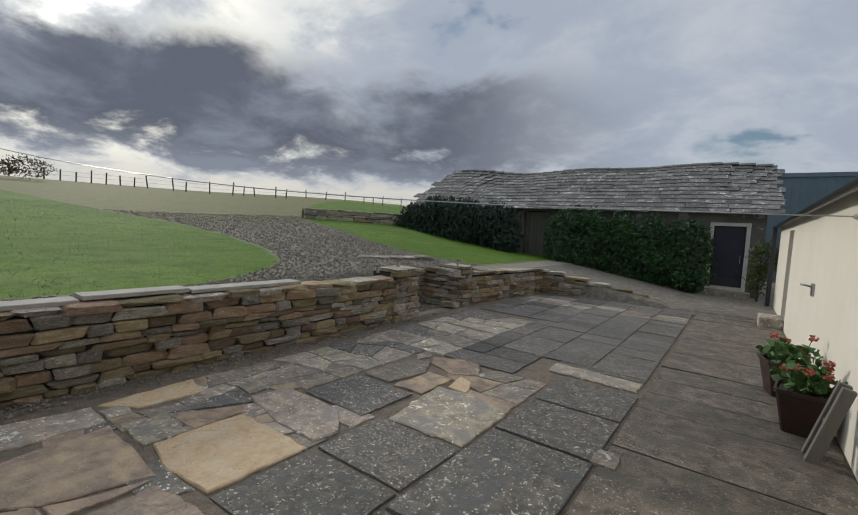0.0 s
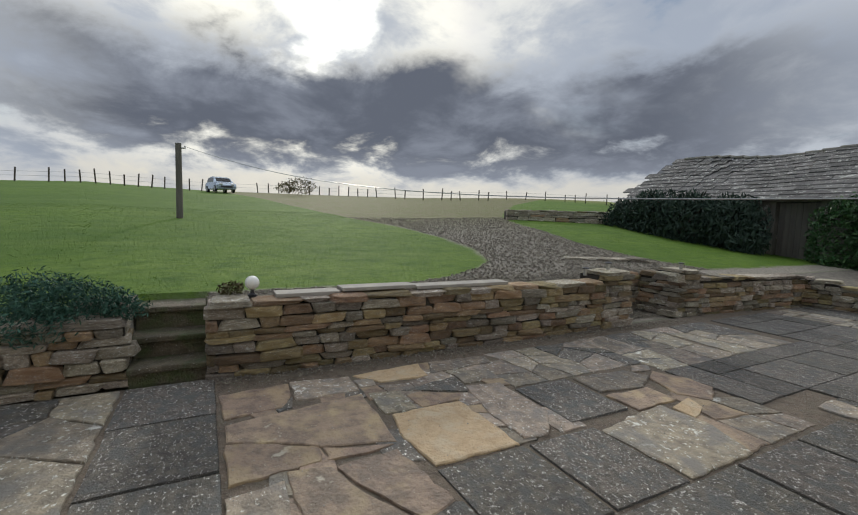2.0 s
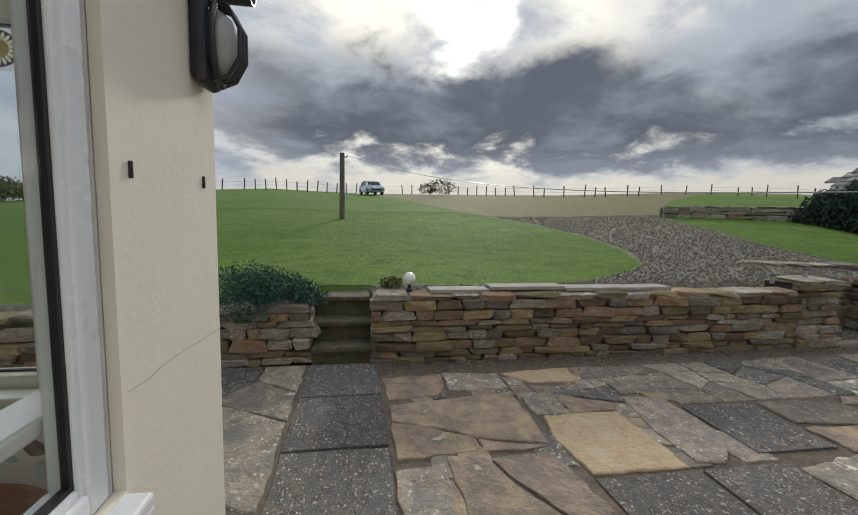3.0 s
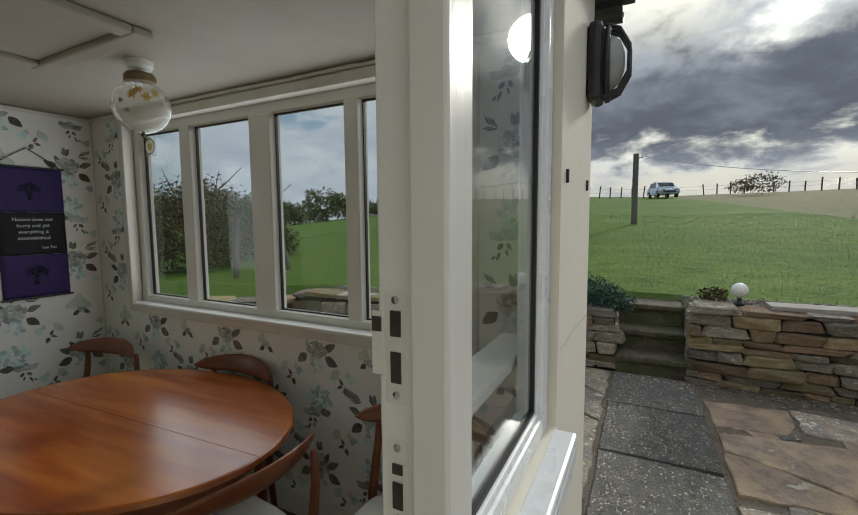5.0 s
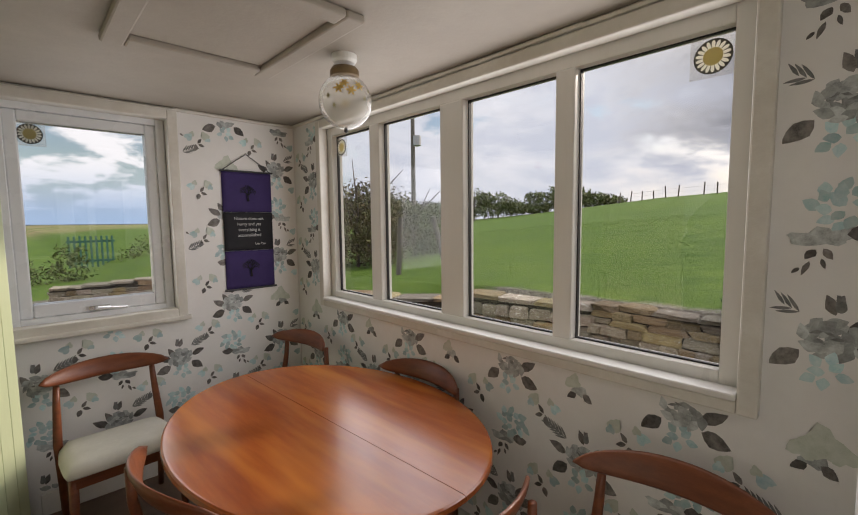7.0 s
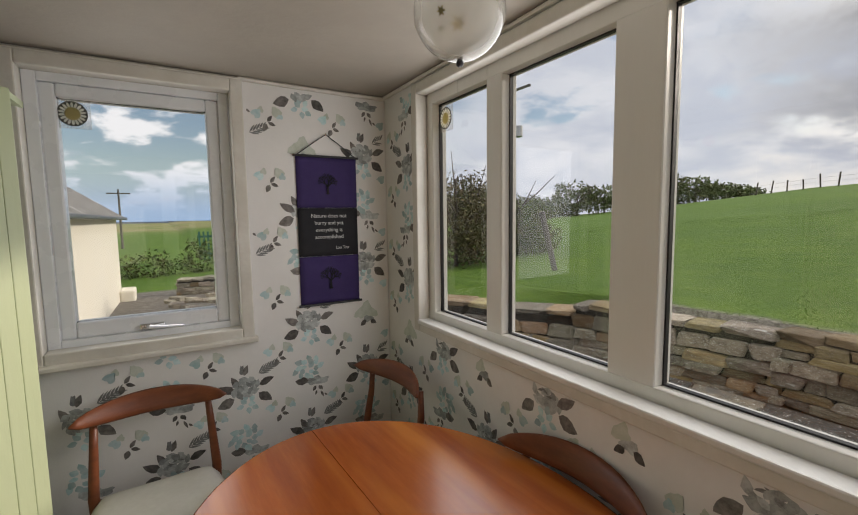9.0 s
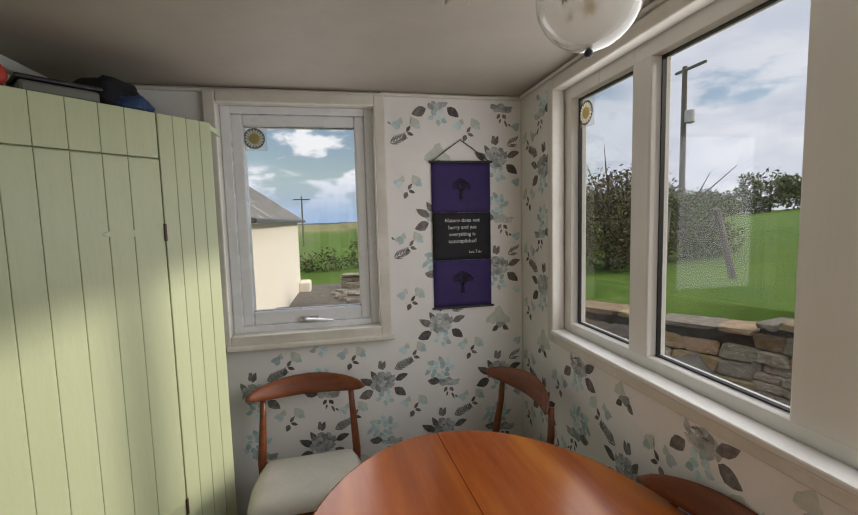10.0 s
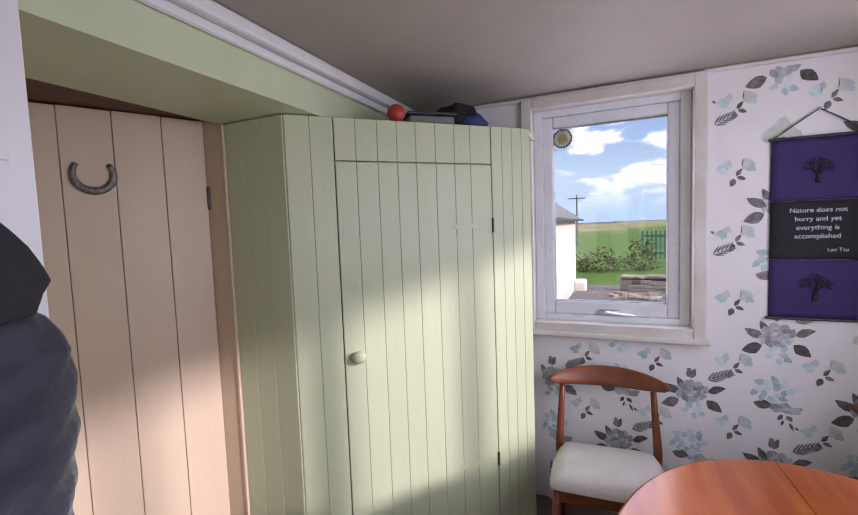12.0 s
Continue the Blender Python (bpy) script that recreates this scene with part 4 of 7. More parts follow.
# ---- old barn ----
BY0 = -15.8
barn = tagged(new("barn"), "long old stone barn with a mossy stone-slate roof", "barn")
part("wall", wall_with_holes("y", BY0 - 0.5, BY0, -0.12, 13.2, -0.2, 2.62, [(0.22, 1.24, 0.2, 2.24), (6.25, 7.35, 0.6, 2.45)]), material("barn_stone", (0.20, 0.185, 0.16), (0.13, 0.12, 0.105), 2.2, 0.9, 1.0, 14, c3=(0.36, 0.35, 0.32), spot_scale=3.5, spot_size=0.6), barn)
part("wall", boxes((-0.12, 13.2, BY0 - 5.0, BY0 - 4.6, -0.2, 2.62), (-0.12, 0.3, BY0 - 4.6, BY0 - 0.5, -0.2, 2.62), (12.8, 13.2, BY0 - 4.6, BY0 - 0.5, -0.2, 2.62)), MATS["barn_stone"], barn)
bm = bmesh.new()
M90 = Matrix(((0, 0, 1, 0), (1, 0, 0, 0), (0, 1, 0, 0), (0, 0, 0, 1)))


def ridge_z(x):
    return 4.20 + 0.08 * smooth(0, 5, x) + 0.08 * math.sin(x * 0.55 + 0.4) + 0.08 * smooth(6, 12, x) + 0.06 * math.sin(x * 1.3)


deck = bmesh.new()
n = 24
rows = []
for k in range(n + 1):
    x = -0.2 + 12.9 * k / n
    rows.append([deck.verts.new(p) for p in ((x, BY0 + 0.22, 2.50), (x, BY0 - 2.35, ridge_z(x) - 0.10), (x, BY0 - 5.1, 2.50))])
for r0, r1 in zip(rows, rows[1:]):
    for j in range(2):
        deck.faces.new((r0[j], r1[j], r1[j + 1], r0[j + 1]))
roof = part("roof", deck, slate, barn)
SLATES = []
for k in range(8):
    b2 = bmesh.new()
    rng = random.Random(70 + k)
    box(b2, -0.5, 0.5, -0.5, 0.5, -0.5, 0.5)
    for v in b2.verts:
        v.co.x += rng.uniform(-0.04, 0.04)
        v.co.y += rng.uniform(-0.07, 0.07)
    me = bpy.data.meshes.new("slate")
    b2.to_mesh(me)
    b2.free()
    me.materials.append(roof_stone)
    SLATES.append(me)
rng = random.Random(6)
rows = 12
for j in range(rows):
    f = (j + 0.3) / rows
    x = -0.25 - rng.uniform(0, 0.3)
    end = 12.75 - 0.9 * f
    while x < end:
        d = rng.uniform(0.38, 0.78) * (1.1 - 0.35 * f)
        y0, y1 = BY0 + 0.26, BY0 - 2.35
        zr = ridge_z(x)
        y, z = y0 + (y1 - y0) * f, 2.53 + (zr - 2.50) * f
        slope = math.atan2(zr - 2.5, 2.6)
        ob = new("slate", SLATES[rng.randrange(8)])
        ob.parent = roof
        ob.matrix_basis = pose(x + d / 2, y, z + 0.03, -math.degrees(slope) + 5 + rng.uniform(-1.5, 1.5), rng.uniform(-1.5, 1.5), 0) @ Matrix.Diagonal((d - 0.012, 0.36, 0.035, 1))
        x += d
bm = bmesh.new()
box(bm, 0, 0.455, -0.17, 0.17, -0.02, 0.06, 0.02)
ridge_mesh = bpy.data.meshes.new("ridge_stone")
bm.to_mesh(ridge_mesh)
bm.free()
ridge_mesh.materials.append(pale_coping)
for k in range(26):
    x = -0.2 + 12.0 * k / 26
    ob = new("ridge_stone", ridge_mesh)
    ob.parent = roof
    ob.matrix_basis = pose(x, BY0 - 2.35, ridge_z(x + 0.23), 0, rng.uniform(-1, 1), 0)
bm = bmesh.new()
box(bm, 6.55, 6.8, -1.5, 1.3, 0, 0.05, 0.01, Matrix.Translation((0.35, BY0 - 1.1, 3.42)) @ Matrix.Rotation(radians(-34), 4, "X"))
part("roof_batten", bm, grey_wood, roof, "boards over a gap in the slates")
# hipped end over the conifer
bm = bmesh.new()
vs = [bm.verts.new(p) for p in ((12.7, BY0 + 0.22, 2.5), (13.6, BY0 - 2.35, 2.5), (12.7, BY0 - 5.1, 2.5), (12.0, BY0 - 2.35, ridge_z(12.0) - 0.1))]
for f in ((0, 1, 3), (1, 2, 3), (0, 3, 2)):
    bm.faces.new([vs[k] for k in f])
part("roof_end", bm, roof_stone, barn)
bd = part("door", boxes((0.34, 1.12, BY0 - 0.2, BY0 - 0.15, 0.25, 2.16), bevel=0.006), navy_door, barn, "dark navy boarded door")
part("kick_board", boxes((0.36, 1.10, BY0 - 0.149, BY0 - 0.13, 0.26, 0.55), bevel=0.006), black_paint, bd)
bm = bmesh.new()
tube(bm, [(0.42, BY0 - 0.15, 1.0), (0.42, BY0 - 0.10, 1.02), (0.42, BY0 - 0.10, 1.28), (0.42, BY0 - 0.15, 1.3)], 0.012, 8)
part("handle", bm, chrome, bd)
bm = bmesh.new()
rect_ring(bm, "y", BY0 - 0.2, BY0 + 0.015, 0.225, 1.235, 0.2, 2.235, 0.10)
part("door_frame", bm, old_white, barn, "white painted door frame")
y = 6.27
od = part("old_door", boxes((6.26, 7.34, BY0 - 0.26, BY0 - 0.22, 0.6, 2.44)), black_paint, barn)
for k in range(7):
    part("board", boxes((y + 0.004, y + 0.148, BY0 - 0.22, BY0 - 0.195, 0.62, 2.42), bevel=0.004), grey_wood, od)
    y += 0.152
part("doorstep", boxes((0.1, 1.4, BY0 + 0.0, BY0 + 0.5, -0.05, 0.2), bevel=0.02), stone_grey, barn)

# hedge, conifer, shrubs by the barn
leafy("hedge", "dense clipped dark green hedge along the barn", "hedge", [((x, -15.3, 1.28 - 0.05 * (5 - x)), (0.72, 0.34, 1.22), 3300) for x in (1.7, 2.7, 3.7, 4.7, 5.6)] + [((1.5 + 0.45 * k, -15.05, 0.5 + 0.22 * (k % 9)), (0.42, 0.18, 0.4), 420) for k in range(10)], leaf_dark, 0.11, 12, 0.8, surface=0.72)
leafy("conifer", "wide drooping dark conifer against the barn", "conifer", [((8.3, -15.2, 1.75), (1.0, 0.7, 0.95), 3200), ((9.6, -15.0, 1.8), (1.2, 0.8, 1.05), 3600), ((11.0, -15.0, 1.85), (1.2, 0.8, 1.15), 3600), ((12.3, -15.3, 1.7), (1.0, 0.8, 1.0), 2600), ((7.7, -15.0, 1.25), (0.6, 0.5, 0.6), 1300)], leaf_conifer, 0.22, 13, 0.4, 1.2, trunk=(10.0, -15.2, 0.2, 2.2, 0.12), surface=0.6)
leafy("shrub", "yellowing leafy shrub beside the barn door", "shrub", [((-0.1, -14.9, 1.2), (0.38, 0.3, 0.6), 900), ((0.0, -14.9, 0.6), (0.25, 0.25, 0.4), 350)], leaf_mixed, 0.10, 14, 0.7, trunk=(-0.05, -14.9, -0.05, 1.3, 0.03))
shed = thing("steel_shed", "tall blue-grey profiled steel shed behind the barn", "shed")
bm = bmesh.new()
for k in range(34):
    x = -9.5 + 0.27 * k
    box(bm, x, x + 0.235, -24.02, -24.0, 0, 4.62)
    box(bm, x + 0.235, x + 0.27, -24.02, -23.95, 0, 4.62)
part("cladding", bm, steel_sheet, shed)
part("eave_trim", boxes((-9.55, -0.3, -24.1, -23.94, 4.60, 4.78), bevel=0.01), steel_sheet, shed)
part("body", boxes((-9.5, -0.32, -32, -24.03, 0, 4.6)), steel_sheet, shed)

# ---- house outside ----
structure("wall_house", wall_with_holes("x", -0.95, -0.37, -14.2, 0.62, -0.1, 2.12, [(-11.65, -10.75, 0.02, 1.93)]), cream_render, "long cream rendered house wall")
house = tagged(new("house_roof"), "dark slate house roof with a black gutter", "roof", kind="structure")
bm = bmesh.new()
vs = [bm.verts.new(p) for p in ((-0.26, -14.3, 2.10), (-0.26, 0.68, 2.10), (-3.6, 0.68, 3.9), (-3.6, -14.3, 3.9), (-7.0, 0.68, 2.1), (-7.0, -14.3, 2.1))]
bm.faces.new([vs[k] for k in (0, 1, 2, 3)])
bm.faces.new([vs[k] for k in (3, 2, 4, 5)])
part("roof_deck", bm, slate, house)
rng = random.Random(31)
for j in range(5):
    y = -14.3
    while y < 0.2:
        d = rng.uniform(0.24, 0.3)
        f = j * 0.26 + 0.1
        ob = new("slate", SLATES[rng.randrange(8)])
        ob.parent = house
        ob.matrix_basis = pose(-0.36 - f * 0.88, y + d / 2, 2.175 + f * 0.474, 0, 28.3 - 3, 0) @ Matrix.Diagonal((0.4, d - 0.006, 0.012, 1))
        y += d
bm = bmesh.new()
for k in range(8):
    a0, a1 = math.pi + math.pi * k / 8, math.pi + math.pi * (k + 1) / 8
    prism(bm, [(-0.24 + 0.05 * math.cos(a0), 2.09 + 0.05 * math.sin(a0)), (-0.24 + 0.05 * math.cos(a1), 2.09 + 0.05 * math.sin(a1)), (-0.24 + 0.044 * math.cos(a1), 2.09 + 0.044 * math.sin(a1)), (-0.24 + 0.044 * math.cos(a0), 2.09 + 0.044 * math.sin(a0))], -0.5, 14.3, Matrix.Rotation(radians(90), 4, "X"))
part("gutter", bm, black_paint, house)
bm = bmesh.new()
box(bm, -0.30, -0.2, -14.25, -14.15, -0.05, 2.06, 0.03)
part("downpipe", bm, black_paint, house)
d3 = tagged(new("door_3"), "white house side door set in a deep reveal", "door", kind="structure")
part("door_leaf", boxes((-0.62, -0.58, -11.6, -10.8, 0.05, 1.9), bevel=0.005), grey_wood, d3)
bm = bmesh.new()
rect_ring(bm, "x", -0.64, -0.50, -11.645, -10.755, 0.03, 1.925, 0.06)
part("door_frame", bm, old_white, d3)
part("doorstep", boxes((-0.37, 0.02, -11.4, -10.7, -0.06, 0.19), bevel=0.03), stone_grey, d3)
bx = thing("wall_box", "small metal bracket box fixed to the house wall", "bracket")
part("plate", boxes((-0.37, -0.345, -7.42, -7.28, 0.98, 1.14), bevel=0.004), galv, bx)
bm = bmesh.new()
tube(bm, [(-0.345, -7.36, 1.10), (-0.28, -7.38, 1.11), (-0.25, -7.45, 1.11)], 0.014, 8)
part("arm", bm, galv, bx)
# cable from the house to the pole
cable = thing("overhead_cable", "thin overhead cable from the house to a pole", "cable")
bm = bmesh.new()
P0, P1 = Vector((-0.30, -5.0, 1.86)), Vector((14.23, 0.55, height(14.23, 0.68) + 1.98))
tube(bm, [P0.lerp(P1, k / 24) - Vector((0, 0, 0.55 * math.sin(math.pi * k / 24))) for k in range(25)], 0.006, 6)
part("wire", bm, galv, cable)
bm = bmesh.new()
tube(bm, [(-0.372, -5.0, 1.86), (-0.30, -5.0, 1.86)], [0.035, 0.02], 10)
part("wall_bracket", bm, old_white, cable)


def planter(m, seed):
    rng = random.Random(seed)
    p = thing("flower_pot", "brown plastic pot of red geraniums by the house wall", "flower pot", "geranium pots", at=m)
    bm = bmesh.new()
    prof = [(0.14, 0.0), (0.20, 0.34), (0.215, 0.345), (0.215, 0.375), (0.195, 0.375), (0.185, 0.33), (0.02, 0.32)]
    rings = [[bm.verts.new((r * sx, r * sy, z)) for sx, sy in ((-1, -0.9), (-0.9, -1), (0.9, -1), (1, -0.9), (1, 0.9), (0.9, 1), (-0.9, 1), (-1, 0.9))] for r, z in prof]
    for r0, r1 in zip(rings, rings[1:]):
        for k in range(8):
            bm.faces.new((r0[k], r0[(k + 1) % 8], r1[(k + 1) % 8], r1[k]))
    bm.faces.new(rings[0][::-1])
    bm.faces.new(rings[-1])
    part("pot", bm, pot_plastic, p)
    bm = bmesh.new()
    leaf_cloud(bm, (0, 0, 0.46), (0.25, 0.25, 0.14), 260, 0.08, rng, 1.3, 0, 0, 0.3)
    part("leaves", bm, leaf_geranium, p)
    for k in range(7):
        a, r = rng.uniform(0, 6.28), rng.uniform(0.08, 0.27)
        c = (r * math.cos(a), r * math.sin(a), 0.54 + rng.uniform(-0.04, 0.14))
        bm = bmesh.new()
        leaf_cloud(bm, c, (0.045, 0.045, 0.03), 34, 0.032, rng, 1.4, 0, 0, 0.4)
        tube(bm, [(c[0] * 0.6, c[1] * 0.6, 0.4), c], 0.004, 4, mat=1)
        part("flower_head", bm, [petal_red, leaf_geranium], p, "red geranium flower head")
    return p


planter(pose(-0.08, -6.0, -0.005, 0, 0, 12), 4)
planter(pose(-0.14, -4.95, -0.005, 0, 0, -6), 9)
tim = thing("leaning_timber", "weathered grey timber frame leaning on the house wall", "timber")
for y0 in (-4.45, -4.30):
    bm = bmesh.new()
    box(bm, -0.04, 0.04, -0.03, 0.03, 0.0, 0.62, 0.006, Matrix.Translation((-0.13, y0, -0.012)) @ Matrix.Rotation(radians(-15), 4, "Y"))
    part("leg", bm, grey_wood, tim)
bm = bmesh.new()
box(bm, -0.02, 0.02, -4.43, -4.32, 0.25, 0.31, 0.004, Matrix.Translation((-0.205, 0, 0)))
part("rung", bm, grey_wood, tim)

# ---- field: pole, fence, car, trees ----
pole = thing("telegraph_post", "short grey wooden post standing in the field", "post", at=pose(14.23, 0.68, height(14.23, 0.68)))
bm = bmesh.new()
tube(bm, [(0, 0, -0.2), (0.01, 0, 1.1), (0, 0, 2.05)], [0.085, 0.08, 0.075], 14)
part("pole", bm, grey_wood, pole)
bm = bmesh.new()
tube(bm, [(0, -0.06, 1.93), (0, -0.16, 1.93), (0, -0.16, 1.99)], 0.02, 8)
part("insulator", bm, galv, pole)

fence = thing("fence", "line of thin wooden fence posts with wire on the skyline", "fence")
rng = random.Random(17)
bm_post = bmesh.new()
tube(bm_post, [(0, 0, -0.3), (0, 0, 1.1)], 0.06, 6)
post_mesh = bpy.data.meshes.new("post")
bm_post.to_mesh(post_mesh)
bm_post.free()
post_mesh.materials.append(bark)
prev = None
wires = bmesh.new()
for k in range(62):
    az = radians(-52 + 1.22 * k)
    dist = 49 + 3 * math.sin(k * 0.23) + (6 if k < 14 else 0)
    x, y = dist * math.cos(az), dist * math.sin(az)
    z = height(x, y)
    if rng.random() < 0.88 and not -5 < math.degrees(az) < -1:
        ob = new("post", post_mesh)
        ob.parent = fence
        ob.matrix_basis = pose(x, y, z, rng.uniform(-6, 6), rng.uniform(-6, 6), rng.uniform(0, 90)) @ Matrix.Diagonal((1, 1, rng.uniform(0.8, 1.15), 1))
    if prev is not None:
        for h in (0.5, 0.85):
            tube(wires, [(prev[0], prev[1], prev[2] + h), (x, y, z + h)], 0.012, 4)
    prev = (x, y, z)
part("wire", wires, galv, fence)


def car(m):
    c = thing("car", "pale blue-silver hatchback parked on the field track", "car", at=m)
    L2, H = 1.95, 1.5
    bm = bmesh.new()
    prof = [(-1.95, 0.30), (-1.98, 0.62), (-1.85, 0.80), (-1.15, 0.95), (-0.55, 1.38), (0.1, 1.50), (1.0, 1.46), (1.72, 1.02), (1.92, 0.85), (1.95, 0.32)]
    for k in (0,):
        left = [bm.verts.new((x, -0.84 + (0.16 if z > 1.0 else 0.0), z)) for x, z in prof]
        right = [bm.verts.new((x, 0.84 - (0.16 if z > 1.0 else 0.0), z)) for x, z in prof]
        n = len(prof)
        bm.faces.new(left)
        bm.faces.new(right[::-1])
        for k in range(n):
            bm.faces.new((left[k], right[k], right[(k + 1) % n], left[(k + 1) % n]))
    bmesh.ops.recalc_face_normals(bm, faces=bm.faces)
    bmesh.ops.bevel(bm, geom=bm.edges[:], offset=0.05, segments=2, affect="EDGES")
    part("body", bm, car_paint, c)
    bm = bmesh.new()
    vs = [bm.verts.new(p) for p in ((-1.10, -0.66, 1.00), (-1.10, 0.66, 1.00), (-0.60, 0.60, 1.36), (-0.60, -0.60, 1.36))]
    bm.faces.new(vs)
    bmesh.ops.solidify(bm, geom=bm.faces[:], thickness=-0.03)
    part("windscreen", bm, car_glass, c)
    for s in (-1, 1):
        bm = bmesh.new()
        prism(bm, [(-0.85, 1.0), (-0.35, 1.36), (0.9, 1.36), (1.4, 1.02)], 0.70 * s, 0.80 * s, Matrix(((1, 0, 0, 0), (0, 0, 1, 0), (0, 1, 0, 0), (0, 0, 0, 1))))
        part("side_window", bm, car_glass, c)
        bm = bmesh.new()
        box(bm, -1.99, -1.86, s * 0.50 - 0.16, s * 0.50 + 0.16, 0.66, 0.82, 0.03)
        part("headlight", bm, chrome, c)
        for x in (-1.25, 1.2):
            bm = bmesh.new()
            lathe(bm, [(0.18, -0.1), (0.30, -0.1), (0.32, -0.05), (0.32, 0.05), (0.30, 0.1), (0.18, 0.1)], 20, Matrix.Translation((x, 0.76 * s, 0.32)) @ Matrix.Rotation(radians(90), 4, "X"))
            w = part("wheel", bm, rubber, c)
            bm = bmesh.new()
            lathe(bm, [(0.19, -0.105), (0.18, 0.105), (0.02, 0.11)], 16, Matrix.Translation((x, 0.76 * s, 0.32)) @ Matrix.Rotation(radians(90), 4, "X"))
            part("rim", bm, galv, w)
    bm = bmesh.new()
    box(bm, -2.0, -1.94, -0.5, 0.5, 0.42, 0.60, 0.02)
    part("grille", bm, black_paint, c)
    return c


car(pose(45.5, -1.2, height(45.5, -1.2), 0, 0, 14))
leafy("bush", "low wind-shaped bush on the skyline", "bush", [((43.5, -8.2, height(43.5, -8.2) + 1.0), (1.2, 1.6, 0.9), 800), ((43.5, -6.8, height(43.5, -6.8) + 0.8), (0.9, 1.0, 0.6), 400)], leaf_brown, 0.22, 23, 0.6)
far_wall = stone_wall("wall_far_bed", "low dark stone wall at the lawn's far side", (12.9, -15.8), (14.6, -11.0), 0.62, 0.55, 0.5, height(13.8, -13.4) - 0.12, 33, course=(0.10, 0.16), length=(0.3, 0.8), grey=0.9)
# tree belt beyond the field
rng = random.Random(41)
for k in range(13):
    az = 24.5 + 3.1 * k
    d = 62 - 0.9 * k + rng.uniform(-3, 3)
    x, y = d * math.cos(radians(az)), d * math.sin(radians(az))
    z = height(x, y)
    h = (2.6 + 0.9 * math.sin(k * 1.7) + rng.uniform(-0.4, 0.5)) * (0.75 if k < 2 else 1.0) + max(0, 2.0 - z) * 0.8
    leafy("tree", "small dense wind-clipped tree in a shelter belt", "tree", [((x, y, z + h * 0.55), (2.4, 2.4, h * 0.5), 900), ((x + 1.5, y - 1.5, z + h * 0.4), (1.8, 1.8, h * 0.4), 500), ((x - 1.2, y + 1.4, z + h * 0.75), (1.3, 1.3, h * 0.35), 350)], leaf_mixed, 0.42, 100 + k, 0.7, trunk=(x, y, z - 0.3, z + h * 0.8, 0.14), group="shelter belt")
# brown hedge bushes near the drive
for k, (x, y, r, h) in enumerate(((6.4, 9.6, 1.1, 2.1), (7.6, 10.6, 1.2, 2.3), (5.6, 10.8, 1.0, 1.9), (8.6, 9.9, 0.8, 1.5))):
    z = height(x, y)
    leafy("bush", "tall half-bare autumn bush near the drive", "bush", [((x, y, z + h * 0.5), (r, r, h * 0.52), 3600), ((x + 0.3, y - 0.4, z + h * 0.3), (r * 0.8, r * 0.8, h * 0.32), 1800)], leaf_brown if k != 3 else leaf_mixed, 0.10, 60 + k, 0.6, trunk=(x, y, z - 0.2, z + h * 0.95, 0.05), group="drive bushes")
for x, y, lean in ((5.75, 7.3, 3), (6.9, 7.1, -14)):
    bm = bmesh.new()
    tube(bm, [(0, 0, -0.2), (0, 0, 1.15)], 0.055, 10)
    ob = mesh_object("fence_stake", bm, grey_wood)
    ob.matrix_basis = pose(x, y, height(x, y) - 0.02, lean * 0.3, lean, 0)
    tagged(ob, "weathered grey wooden stake behind the garden wall", "post", "stakes")
up = thing("power_pole", "tall grey power pole with a crossarm and transformer", "pole", at=pose(16.0, 18.05, height(16.0, 18.05)))
bm = bmesh.new()
tube(bm, [(0, 0, -0.3), (0, 0, 4), (0, 0, 7.2)], [0.13, 0.115, 0.10], 12)
part("pole", bm, grey_wood, up)
part("crossarm", boxes((-0.06, 0.06, -1.1, 0.5, 7.0, 7.1), bevel=0.01), grey_wood, up)
bm = bmesh.new()
lathe(bm, [(0.05, 4.7), (0.2, 4.75), (0.2, 5.25), (0.05, 5.3)], 14, Matrix.Translation((0.0, -0.33, 0)))
part("transformer", bm, galv, up)
fp = thing("power_pole", "far wooden power pole with a crossarm", "pole", at=pose(-2.2, 42, -1.2))
bm = bmesh.new()
tube(bm, [(0, 0, -0.3), (0, 0, 5.2)], [0.10, 0.06], 8)
part("pole", bm, grey_wood, fp)
part("crossarm", boxes((-0.75, 0.75, -0.04, 0.04, 4.86, 4.95)), grey_wood, fp)

# outbuilding past the porch
ob2 = tagged(new("outbuilding"), "low cream rendered outbuilding with a slate roof", "building")
part("wall", boxes((-4.4, -0.38, 7.4, 15.6, -0.8, 1.68)), cream_render, ob2)
bm = bmesh.new()
vs = [bm.verts.new(p) for p in ((-0.2, 7.2, 1.68), (-0.2, 15.75, 1.68), (-2.4, 13.6, 3.3), (-2.4, 7.2, 3.3), (-4.6, 15.75, 1.68), (-4.6, 7.2, 1.68))]
for f in ((0, 1, 2, 3), (1, 4, 2), (3, 2, 4, 5), (0, 3, 5)):
    bm.faces.new([vs[k] for k in f])
part("roof", bm, roof_stone, ob2)
part("gutter", boxes((-0.24, -0.14, 7.2, 15.8, 1.61, 1.68), bevel=0.02), black_paint, ob2)
part("plinth", boxes((-0.38, -0.05, 14.9, 15.65, -0.8, -0.2), bevel=0.05), cream_render, ob2)
rack = thing("boot_scraper_rack", "rusty slatted metal rack on the drive", "rack", at=pose(-0.05, 7.3, height(0, 7.3), 0, -32, 20))
